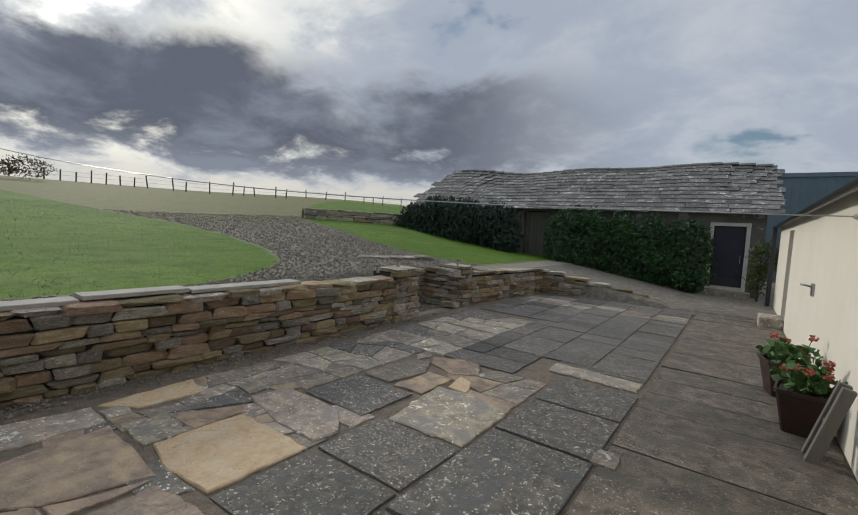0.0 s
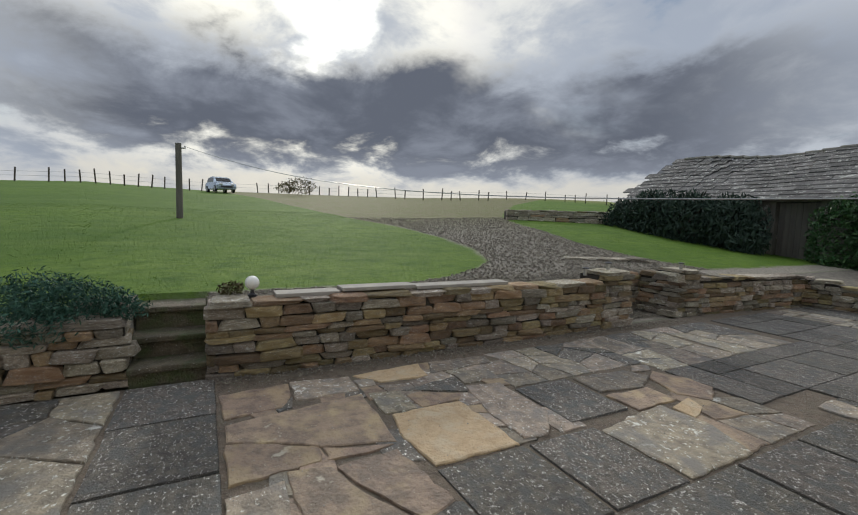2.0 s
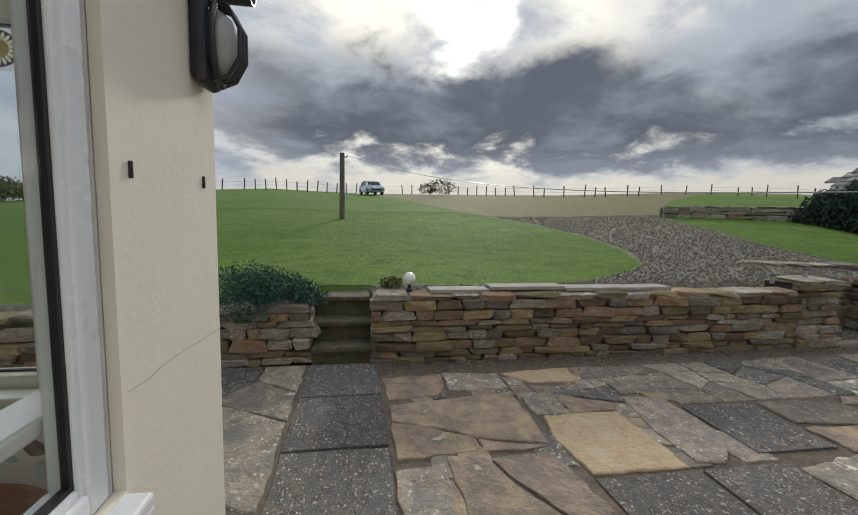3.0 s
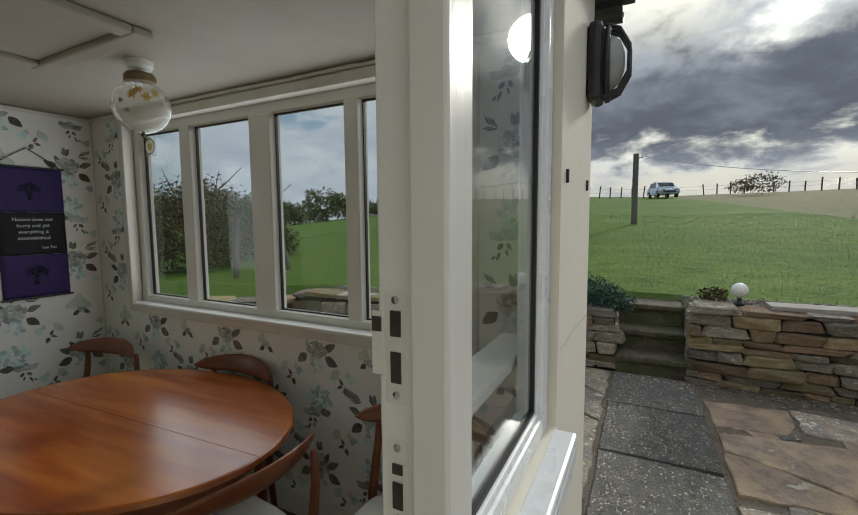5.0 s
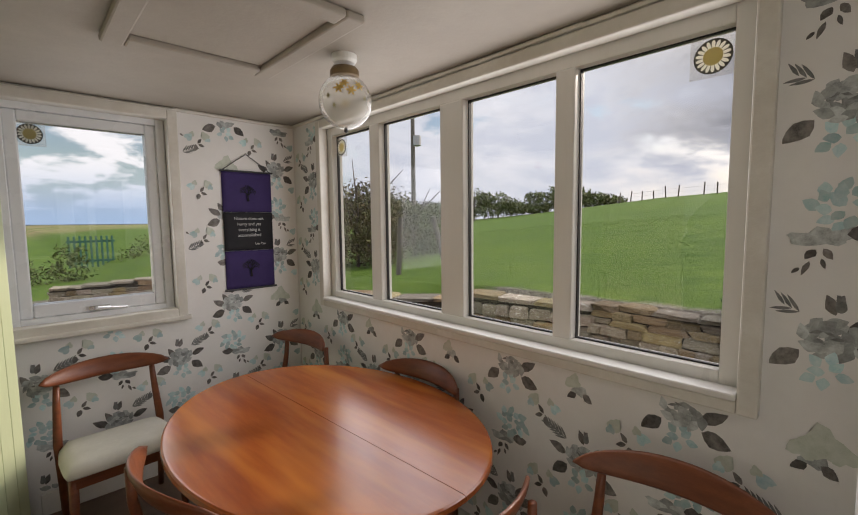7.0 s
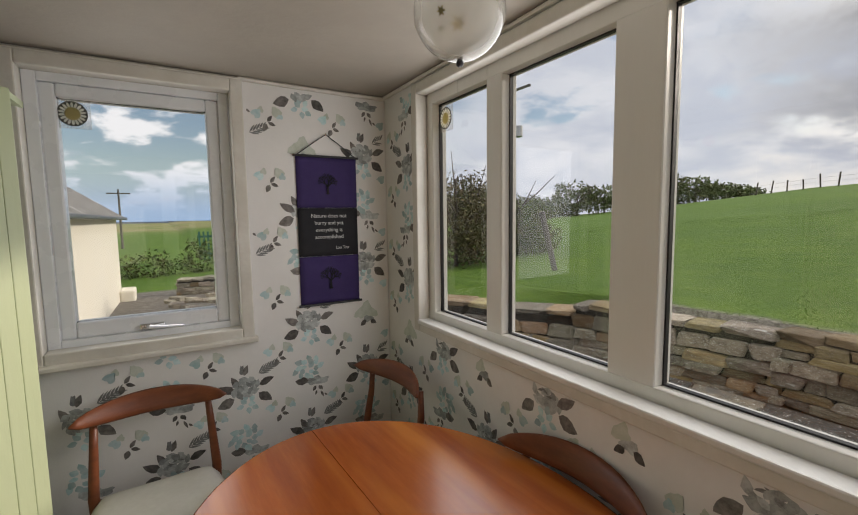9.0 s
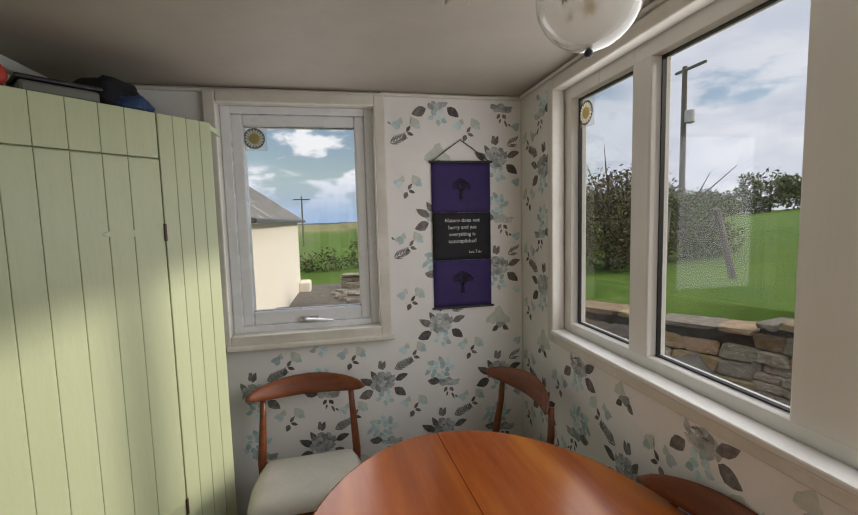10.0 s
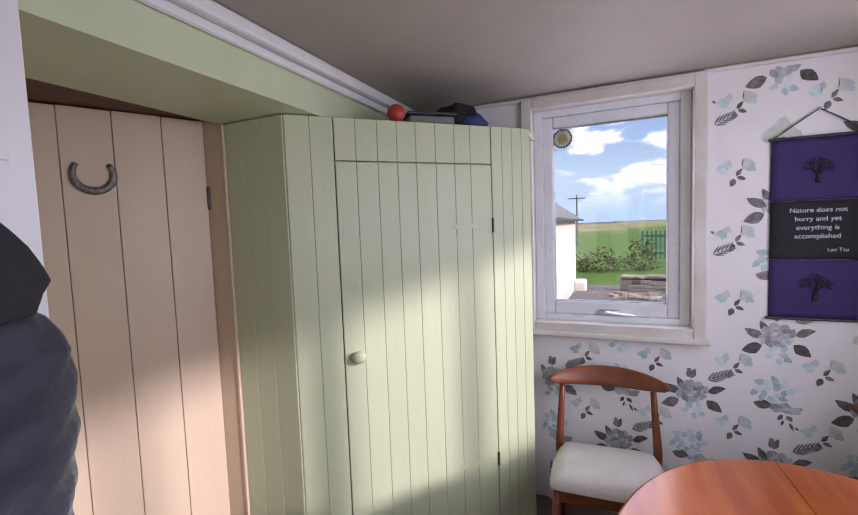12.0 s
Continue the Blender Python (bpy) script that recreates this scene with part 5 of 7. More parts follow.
for k in range(5):
    part("slat", boxes((-0.3, 0.3, -0.25 + 0.11 * k, -0.17 + 0.11 * k, 0.18, 0.2), bevel=0.004), dark_wood, rack)
for y0 in (-0.2, 0.2):
    part("leg", boxes((-0.28, -0.25, y0 - 0.015, y0 + 0.015, -0.1, 0.18)), dark_wood, rack)
    part("leg", boxes((0.25, 0.28, y0 - 0.015, y0 + 0.015, 0.0, 0.18)), dark_wood, rack)
gate = thing("field_gate", "green painted slatted gate between stone posts", "gate", at=pose(3.0, 26.0, height(3, 26)))
green_gate = material("green_gate", (0.05, 0.16, 0.13), (0.04, 0.13, 0.10), 4, 0.6)
for k in range(9):
    part("slat", boxes((-0.9 + 0.2 * k, -0.82 + 0.2 * k, -0.02, 0.02, 0.1, 1.55), bevel=0.004), green_gate, gate)
for z in (0.35, 1.25):
    part("rail", boxes((-0.95, 0.85, 0.02, 0.06, z, z + 0.1), bevel=0.004), green_gate, gate)
leafy("bush", "round dark green bush by the field gate", "bush", [((5.0, 24.5, -0.1), (1.3, 1.0, 1.1), 1200)], leaf_mixed, 0.16, 77, 0.7)
leafy("bush", "leafy green bushes on the lawn past the drive", "bush", [((0.1, 21.0, -0.3), (1.3, 0.8, 0.75), 1000), ((1.8, 21.5, -0.1), (0.7, 0.7, 0.95), 600)], leaf_mixed, 0.16, 78, 0.7)
leafy("tree", "autumn tree behind the outbuilding", "tree", [((-2.0, 20.0, 1.4), (1.0, 1.0, 1.1), 800)], leaf_brown, 0.16, 79, 0.7, trunk=(-2.0, 20.0, -0.8, 1.6, 0.1))

# rubble wall, loose stones and stacked boards past the porch
stone_wall("wall_rubble", "tumbled pale rubble wall at the end of the drive", (3.6, 14.6), (0.9, 15.2), 0.55, 0.42, 0.5, -0.5, 31, course=(0.10, 0.18), length=(0.2, 0.5), grey=0.85)
rng = random.Random(55)
for k in range(46):
    x, y = rng.uniform(0.7, 2.6), rng.uniform(10.6, 14.3)
    s = rng.uniform(0.10, 0.26)
    ob = tagged(new("rubble_stone", STONES_GREY[rng.randrange(14)]), "loose pale rubble stone lying beside the drive", "stone", "loose rubble")
    ob.matrix_world = pose(x, y, height(x, y) + s * 0.2, rng.uniform(-12, 12), rng.uniform(-12, 12), rng.uniform(0, 360)) @ Matrix.Diagonal((s * 1.4, s, s * 0.5, 1))
boards = thing("board_stack", "rotting brown boards stacked against the outbuilding", "timber", at=pose(-0.15, 10.1, height(-0.15, 10.1), 0, 0, 12))
for k in range(5):
    bm = bmesh.new()
    box(bm, -0.32, 0.36, -0.08, 0.08, -0.015, 0.015, 0.004, pose(0.02 * k, 0.13 * (k % 3) - 0.13, 0.12 + 0.035 * k, 6 * (k % 2), 16 - 3 * k, 6 * k - 10))
    part("board", bm, dark_wood, boards)
for x in (-0.22, 0.22):
    bm = bmesh.new()
    box(bm, x - 0.05, x + 0.05, -0.22, 0.22, 0.0, 0.11 - 0.15 * x, 0.004)
    part("bearer", bm, dark_wood, boards)

YARD = [ob for ob in scene.objects if ob not in PORCH and ob.parent is None]

# ---- porch: furniture and fittings ----
# bulkhead light on the porch corner
bl = thing("bulkhead_light", "old black caged bulkhead light by the entrance", "lamp", at=pose(1.90, 0.745, 2.055, 90, 0, 0))
bm = bmesh.new()
box(bm, -0.075, 0.075, -0.125, 0.125, 0.0, 0.05, 0.03)
part("back_plate", bm, black_paint, bl)
bm = bmesh.new()
lathe(bm, [(0.062, 0.05), (0.058, 0.075), (0.045, 0.098), (0.02, 0.11), (0.004, 0.112)], 20, Matrix.Diagonal((0.85, 1.5, 1, 1)))
part("lens", bm, material("frosted_lens", (0.42, 0.43, 0.42), (0.34, 0.35, 0.34), 10, 0.2), bl, smooth=True)
for k in range(3):
    bm = bmesh.new()
    sx = (-0.034, 0.0, 0.034)[k]
    tube(bm, [(sx, -0.115, 0.05), (sx, -0.095, 0.095), (sx, -0.04, 0.125), (sx, 0.04, 0.125), (sx, 0.095, 0.095), (sx, 0.115, 0.05)], 0.0065, 8)
    part("cage_bar", bm, black_paint, bl)
bm = bmesh.new()
tube(bm, [(0.07 * math.cos(t), 0.118 * math.sin(t), 0.062) for t in (2 * math.pi * k / 28 for k in range(29))], 0.009, 8, cap=False)
part("cage_ring", bm, black_paint, bl)

def oval(n, a, b, turn=0.0, cx=0.0, cy=0.0):
    pts = []
    for k in range(n):
        t = 2 * math.pi * k / n
        x, y = b * math.cos(t), a * math.sin(t)
        pts.append((cx + x * math.cos(turn) - y * math.sin(turn), cy + x * math.sin(turn) + y * math.cos(turn)))
    return pts


def half_top(side, a, b, z0, z1, edge=0.012, gap=0.0012, n=40):
    """One half of an oval top with a rounded rim."""
    bm = bmesh.new()
    rings = []
    for inset, z in ((0.030, z0), (0.008, z0 + 0.004), (0.0, z0 + 0.012), (0.003, z1 - 0.004), (0.010, z1 - 0.0005), (0.016, z1)):
        ring = []
        for k in range(n + 1):
            t = -math.pi / 2 + math.pi * k / n
            ring.append(bm.verts.new((side * ((b - inset) * math.cos(t) + gap), (a - inset) * math.sin(t), z)))
        rings.append(ring)
    for r0, r1 in zip(rings, rings[1:]):
        for k in range(n):
            f = (r0[k], r0[k + 1], r1[k + 1], r1[k])
            bm.faces.new(f if side > 0 else f[::-1])
    bm.faces.new(rings[-1] if side > 0 else rings[-1][::-1])
    bm.faces.new(rings[0][::-1] if side > 0 else rings[0])
    ends = [r[0] for r in rings] + [r[-1] for r in rings[::-1]]
    bm.faces.new(ends if side < 0 else ends[::-1])
    return bm


def dining_table(m):
    t = thing("dining_table", "oval polished orange-brown teak dining table with a centre seam", "table", at=m)
    for side in (1, -1):
        part("tabletop", half_top(side, 0.766, 0.567, 0.685, 0.715), table_teak, t)
    bm = bmesh.new()
    outer, inner = oval(48, 0.655, 0.50), oval(48, 0.632, 0.477)
    lo = [[bm.verts.new((x, y, z)) for x, y in ring] for ring, z in ((outer, 0.60), (outer, 0.684), (inner, 0.684), (inner, 0.60))]
    for r0, r1 in zip(lo, lo[1:] + lo[:1]):
        for k in range(48):
            bm.faces.new((r0[k], r0[(k + 1) % 48], r1[(k + 1) % 48], r1[k]))
    part("apron", bm, teak, t)
    for sx in (-1, 1):
        for sy in (-1, 1):
            bm = bmesh.new()
            tube(bm, [(0.30 * sx, 0.42 * sy, 0.684), (0.31 * sx, 0.43 * sy, 0.4), (0.32 * sx, 0.445 * sy, 0.0)], [0.028, 0.025, 0.016], 14)
            part("leg", bm, teak, t, smooth=True)
    return t


dining_table(pose(1.283, 2.50, 0, 0, 0, 3.1))


def dining_chair(m):
    """Seat looks along -y; the backrest is at y = 0."""
    c = thing("dining_chair", "teak dining chair with a curved back and pale padded seat", "chair", "chairs round the table", at=m)
    bm = bmesh.new()
    n = 20
    rows = []
    for k in range(n + 1):
        s = -1 + 2 * k / n
        w = max(math.sqrt(max(1 - abs(s) ** 2.3, 0)), 0.06)
        x, y0 = 0.278 * s, -0.095 * s * s + 0.012
        rows.append((x, y0, 0.768 - 0.010 * s * s, 0.046 * w, 0.0125 * (0.45 + 0.55 * w)))
    rings = []
    for x, y0, z, h, d in rows:
        ring = []
        for j in range(12):
            a = 2 * math.pi * j / 12
            ring.append(bm.verts.new((x, y0 + d * math.cos(a) + 0.018 * math.sin(a) * h / 0.046, z + h * math.sin(a))))
        rings.append(ring)
    for r0, r1 in zip(rings, rings[1:]):
        for j in range(12):
            bm.faces.new((r0[j], r0[(j + 1) % 12], r1[(j + 1) % 12], r1[j]))
    bm.faces.new(rings[0][::-1])
    bm.faces.new(rings[-1])
    bmesh.ops.recalc_face_normals(bm, faces=bm.faces)
    part("backrest", bm, teak, c, smooth=True)
    for sx in (-1, 1):
        bm = bmesh.new()
        tube(bm, [(0.215 * sx, -0.02, 0.0), (0.22 * sx, -0.055, 0.26), (0.225 * sx, -0.05, 0.43), (0.215 * sx, -0.018, 0.62), (0.208 * sx, -0.012, 0.742)], [0.014, 0.019, 0.02, 0.016, 0.013], 12)
        part("leg", bm, teak, c, smooth=True)
        bm = bmesh.new()
        tube(bm, [(0.225 * sx, -0.44, 0.0), (0.218 * sx, -0.425, 0.2), (0.212 * sx, -0.415, 0.40)], [0.013, 0.018, 0.020], 12)
        part("leg", bm, teak, c, smooth=True)
    part("seat_frame", boxes((-0.225, 0.225, -0.435, -0.41, 0.345, 0.40), (-0.215, 0.215, -0.075, -0.05, 0.345, 0.40), (-0.225, -0.20, -0.41, -0.07, 0.345, 0.40), (0.20, 0.225, -0.41, -0.07, 0.345, 0.40), bevel=0.006), teak, c)
    bm = bmesh.new()
    n = 14
    grid = []
    for j in range(n + 1):
        row = []
        for i in range(n + 1):
            u, v = -1 + 2 * i / n, -1 + 2 * j / n
            edge = (1 - abs(u) ** 6) * (1 - abs(v) ** 6)
            half = 0.245 if v < 0 else 0.245 - 0.02 * v
            x = half * u * (1 - 0.035 * abs(v) ** 6)
            y = -0.245 + 0.205 * v * (1 - 0.035 * abs(u) ** 6)
            row.append(bm.verts.new((x, y, 0.405 + 0.052 * edge ** 0.35 + 0.006 * u * u - 0.012 * (v > 0) * v)))
        grid.append(row)
    for j in range(n):
        for i in range(n):
            bm.faces.new((grid[j][i], grid[j][i + 1], grid[j + 1][i + 1], grid[j + 1][i]))
    rim = [grid[0][i] for i in range(n + 1)] + [grid[j][n] for j in range(1, n + 1)] + [grid[n][i] for i in range(n - 1, -1, -1)] + [grid[j][0] for j in range(n - 1, 0, -1)]
    low = [bm.verts.new((v.co.x * 0.98, -0.245 + (v.co.y + 0.245) * 0.98, 0.400)) for v in rim]
    for k in range(len(rim)):
        bm.faces.new((rim[k], low[k], low[(k + 1) % len(rim)], rim[(k + 1) % len(rim)]))
    bm.faces.new(low)
    bmesh.ops.recalc_face_normals(bm, faces=bm.faces)
    part("seat", bm, seat_cloth, c, "pale cream upholstered seat", smooth=True)
    return c


chair = dining_chair(pose(0.703, 3.79, 0, 0, 0, 3))
for x, y, rz in ((1.742, 3.50, -81.4), (1.862, 2.475, -88), (1.763, 1.30, -84.7), (1.195, 1.565, 175.4), (0.63, 2.374, 96.2)):
    copy_thing(chair, pose(x, y, 0, 0, 0, rz))

# boarded corner cupboard
CUP = Matrix.Translation((-0.45, 2.875, 0)) @ Matrix.Rotation(radians(45.3), 4, "Z")   # x along its front, -y into the room
cup = thing("corner_cupboard", "pale green boarded corner cupboard with a closed door", "cupboard")
LEN, CT = 1.155, 2.015


def cup_part(name, args, bevel=0.003, mat=green_paint, parent=None, label=""):
    bm = bmesh.new()
    box(bm, *args, bevel=bevel)
    bmesh.ops.transform(bm, matrix=CUP, verts=bm.verts)
    return part(name, bm, mat, parent or cup, label)


D0, D1, DZ = 0.194, 0.935, 1.836
edges = [0.0, 0.097, 0.192]
for a, b in zip(edges, edges[1:]):
    cup_part("board", (a + 0.0004, b - 0.0004, 0.0, 0.026, 0.0, CT), 0.0028)
rng = random.Random(11)
xs = [D0 + 0.002]
while xs[-1] < D1 - 0.06:
    xs.append(xs[-1] + rng.choice((0.082, 0.088, 0.094)))
xs[-1] = D1 - 0.002
leaf_door = cup_part("door", (D0 + 0.002, D1 - 0.002, 0.012, 0.024, 0.02, DZ - 0.004), 0.0)
for a, b in zip(xs, xs[1:]):
    cup_part("board", (a + 0.0004, b - 0.0004, -0.001, 0.0115, 0.02, DZ - 0.003), 0.0028, parent=leaf_door)
    cup_part("board", (a + 0.0004, b - 0.0004, 0.0, 0.026, DZ + 0.003, CT), 0.0028)
edges = [D1 + 0.002, 0.995, 1.05, 1.105, LEN]
for a, b in zip(edges, edges[1:]):
    cup_part("board", (a + 0.0004, b - 0.0004, 0.0, 0.026, 0.0, CT), 0.0028)
cup_part("backing", (0.004, LEN - 0.004, 0.026, 0.04, 0.0, CT - 0.01), 0.0)
bm = bmesh.new()
prism(bm, [(-0.346, 3.895), (-0.346, 3.02), (0.352, 3.73), (0.352, 3.895)], CT - 0.025, CT - 0.002)
part("top", bm, green_paint, cup)
for a, b in ((-0.770, -0.668), (-0.668, -0.566), (-0.566, -0.455)):
    part("side_board", boxes((a + 0.0006, b - 0.0006, 2.872, 2.896, 0.0, CT), bevel=0.003), green_paint, cup)
for z in (1.546, 0.38):
    bm = bmesh.new()
    prism(bm, [(D1 - 0.012, z - 0.016), (D1 - 0.012, z + 0.016), (D1 - 0.20, z + 0.010), (D1 - 0.215, z), (D1 - 0.20, z - 0.010)], -0.006, -0.001, CUP @ Matrix(((1, 0, 0, 0), (0, 0, 1, 0), (0, 1, 0, 0), (0, 0, 0, 1))))
    h = part("hinge", bm, green_paint, leaf_door, "painted strap hinge")
    cup_part("hinge_pin", (D1 - 0.006, D1 + 0.004, -0.009, -0.001, z - 0.035, z + 0.035), 0.002, dark_wood, parent=cup)
bm = bmesh.new()
lathe(bm, [(0.010, 0), (0.010, 0.014), (0.024, 0.022), (0.029, 0.034), (0.024, 0.046), (0.008, 0.052)], 20, CUP @ pose(0.252, -0.001, 1.005, 90, 0, 0))
part("knob", bm, green_paint, leaf_door, "round painted knob", smooth=True)

# things on top of the cupboard
bm = bmesh.new()
bmesh.ops.create_icosphere(bm, subdivisions=3, radius=0.04)
for v in bm.verts:
    v.co *= 1 + 0.04 * noise.noise(v.co * 30)
bmesh.ops.translate(bm, verts=bm.verts, vec=(-0.135, 3.24, CT + 0.040))
tagged(mesh_object("ball", bm, material("red_plastic", (0.50, 0.05, 0.03), (0.40, 0.04, 0.03), 6, 0.45), smooth=True), "red plastic ball lying on the cupboard top", "ball")
tub = thing("storage_tub", "dark lidded plastic tub on the cupboard top", "box")
bm = bmesh.new()
box(bm, -0.11, 0.11, -0.07, 0.07, CT, CT + 0.045, 0.012, pose(-0.06, 3.42, 0, 0, 0, 40))
part("tub", bm, material("grey_tub", (0.20, 0.21, 0.18), (0.15, 0.16, 0.14), 4, 0.4), tub)
bm = bmesh.new()
box(bm, -0.118, 0.118, -0.078, 0.078, CT + 0.046, CT + 0.06, 0.005, pose(-0.06, 3.42, 0, 0, 0, 40))
part("lid", bm, black_paint, tub, "black lid")


def soft_bag(name, label, centre, size, mat, seed):
    bm = bmesh.new()
    bmesh.ops.create_icosphere(bm, subdivisions=4, radius=1)
    for v in bm.verts:
        d = v.co.normalized()
        r = 1 + 0.22 * noise.noise(d * 1.7 + Vector((seed, 0, 0))) + 0.10 * noise.noise(d * 5 + Vector((seed, 3, 0)))
        z = max(d.z * r, -0.75)
        v.co = Vector((centre[0] + d.x * r * size[0], centre[1] + d.y * r * size[1], centre[2] + (z + 0.75) * size[2]))
    return tagged(mesh_object(name, bm, mat, smooth=True), label, "bag")


soft_bag("cloth_bag", "crumpled black cloth bag on the cupboard top", (0.0, 3.62, CT), (0.13, 0.10, 0.085), material("black_cloth", (0.012, 0.012, 0.016), (0.02, 0.02, 0.026), 9, 0.85, 0.3, 90), 2.0)
soft_bag("rolled_bag", "blue nylon bag on the cupboard top", (0.085, 3.60, CT), (0.085, 0.06, 0.050), material("blue_nylon", (0.03, 0.06, 0.16), (0.04, 0.08, 0.2), 9, 0.6, 0.3, 70), 5.0)

# wall hanging
BX0, BX1, BY = 1.382, 1.710, 3.893
banner = thing("wall_hanging", "purple and black cloth wall hanging with a printed verse", "banner")
purple = material("purple_cloth", (0.050, 0.030, 0.135), (0.040, 0.024, 0.11), 6, 0.85, 0.2, 200)
blacky = material("charcoal_cloth", (0.014, 0.014, 0.018), (0.018, 0.018, 0.022), 6, 0.85, 0.2, 200)


def cloth(x0, x1, z0, z1, y, mat, name, parent):
    bm = bmesh.new()
    nx, nz = 10, 10
    front, back = [], []
    for j in range(nz + 1):
        for i in range(nx + 1):
            x, z = x0 + (x1 - x0) * i / nx, z0 + (z1 - z0) * j / nz
            w = y - 0.004 * noise.noise(Vector((x * 9, z * 4, 1.0))) - 0.003 * math.sin(x * 40) * (1 - (z - 1.05) / 0.8) * 0.5
            front.append(bm.verts.new((x, w - 0.001, z)))
            back.append(bm.verts.new((x, w + 0.001, z)))
    k = nx + 1
    for j in range(nz):
        for i in range(nx):
            a = j * k + i
            bm.faces.new((front[a], front[a + 1], front[a + k + 1], front[a + k]))
            bm.faces.new((back[a], back[a + k], back[a + k + 1], back[a + 1]))
    for i in range(nx):
        bm.faces.new((front[i], back[i], back[i + 1], front[i + 1]))
        a = nz * k + i
        bm.faces.new((front[a], front[a + 1], back[a + 1], back[a]))
    for j in range(nz):
        a = j * k
        bm.faces.new((front[a], front[a + k], back[a + k], back[a]))
        a = j * k + nx
        bm.faces.new((front[a], back[a], back[a + k], front[a + k]))
    return part(name, bm, mat, parent, smooth=True)


cloth(BX0, BX1, 1.088, 1.344, BY, purple, "lower_panel", banner)
cloth(BX0, BX1, 1.346, 1.602, BY - 0.002, blacky, "middle_panel", banner)
cloth(BX0, BX1, 1.604, 1.870, BY, purple, "upper_panel", banner)
for z in (1.083, 1.874):
    bm = bmesh.new()
    tube(bm, [(BX0 - 0.012, BY - 0.004, z), (BX1 + 0.012, BY - 0.004, z)], 0.0065, 10)
    part("rod", bm, black_paint, banner)
bm = bmesh.new()
tube(bm, [(BX0 + 0.005, BY - 0.006, 1.876), (1.48, BY - 0.004, 1.945), (1.546, BY - 0.002, 1.99), (1.612, BY - 0.004, 1.945), (BX1 - 0.005, BY - 0.006, 1.876)], 0.003, 6)
part("cord", bm, black_paint, banner)
bm = bmesh.new()
lathe(bm, [(0.004, 0), (0.004, 0.01), (0.006, 0.012), (0.002, 0.014)], 8, pose(1.546, 3.899, 1.99, 90, 0, 0))
part("nail", bm, chrome, banner)


def emblem(cx, cz, size, seed):
    """A bare tree, printed: flat dark branches."""
    rng = random.Random(seed)
    bm = bmesh.new()

    def limb(x, z, ang, n, w, depth):
        x1, z1 = x + n * math.sin(ang), z + n * math.cos(ang)
        q = [(x - w * math.cos(ang), z + w * math.sin(ang)), (x + w * math.cos(ang), z - w * math.sin(ang)), (x1 + w * 0.6 * math.cos(ang), z1 - w * 0.6 * math.sin(ang)), (x1 - w * 0.6 * math.cos(ang), z1 + w * 0.6 * math.sin(ang))]
        bm.faces.new([bm.verts.new((a, BY - 0.0095 - 0.0001 * depth, b)) for a, b in q])
        if depth:
            for t in (-0.62, 0.05, 0.62):
                limb(x1, z1, ang + t + rng.uniform(-0.2, 0.2), n * rng.uniform(0.62, 0.8), w * 0.62, depth - 1)
    limb(cx, cz - size * 0.75, 0.0, size * 0.55, size * 0.11, 4)
    for t in (-0.9, 0.9, -0.4, 0.4):
        limb(cx, cz - size * 0.68, math.pi + t, size * 0.18, size * 0.07, 0)
    return bm


for z, s in ((1.728, 0.062), (1.222, 0.068)):
    part("emblem", emblem(1.546, z, s, 3), blacky, banner, "black printed tree")


def lettering(body, size, m, mat, parent, name="lettering"):
    cu = bpy.data.curves.new("text", "FONT")
    cu.body, cu.size, cu.align_x, cu.extrude = body, size, "CENTER", 0.0004
    tmp = bpy.data.objects.new("text", cu)
    me = bpy.data.meshes.new_from_object(tmp)
    bpy.data.objects.remove(tmp)
    me.materials.append(mat)
    ob = new(name, me)
    ob.matrix_basis, ob.parent = m, parent
    return ob


print_white = material("print_white", (0.72, 0.72, 0.72), None, 8, 0.7)
for k, line in enumerate(("Nature does not", "hurry and yet", "everything is", "accomplished")):
    lettering(line, 0.029, pose(1.546, BY - 0.0105, 1.552 - 0.0375 * k, 90, 0, 0), print_white, banner)
lettering("Lao Tzu", 0.022, pose(1.616, BY - 0.0105, 1.382, 90, 0, 0), print_white, banner)

# hanging globe lamp
lamp = thing("pendant_lamp", "clear glass globe ceiling lamp with painted yellow flowers", "lamp", at=pose(1.442, 2.51, 0))
bm = bmesh.new()
lathe(bm, [(0.052, CEIL), (0.052, CEIL - 0.022), (0.044, CEIL - 0.034), (0.01, CEIL - 0.036)], 24)
part("ceiling_rose", bm, white_gloss, lamp, smooth=False)
bm = bmesh.new()
tube(bm, [(0, 0, CEIL - 0.034), (0, 0, CEIL - 0.046)], 0.004, 8)
part("stem", bm, chrome, lamp)
bm = bmesh.new()
lathe(bm, [(0.012, CEIL - 0.044), (0.052, CEIL - 0.052), (0.060, CEIL - 0.064), (0.060, CEIL - 0.086), (0.056, CEIL - 0.088)], 28)
part("collar", bm, brass, lamp, "dull brass collar", smooth=False)


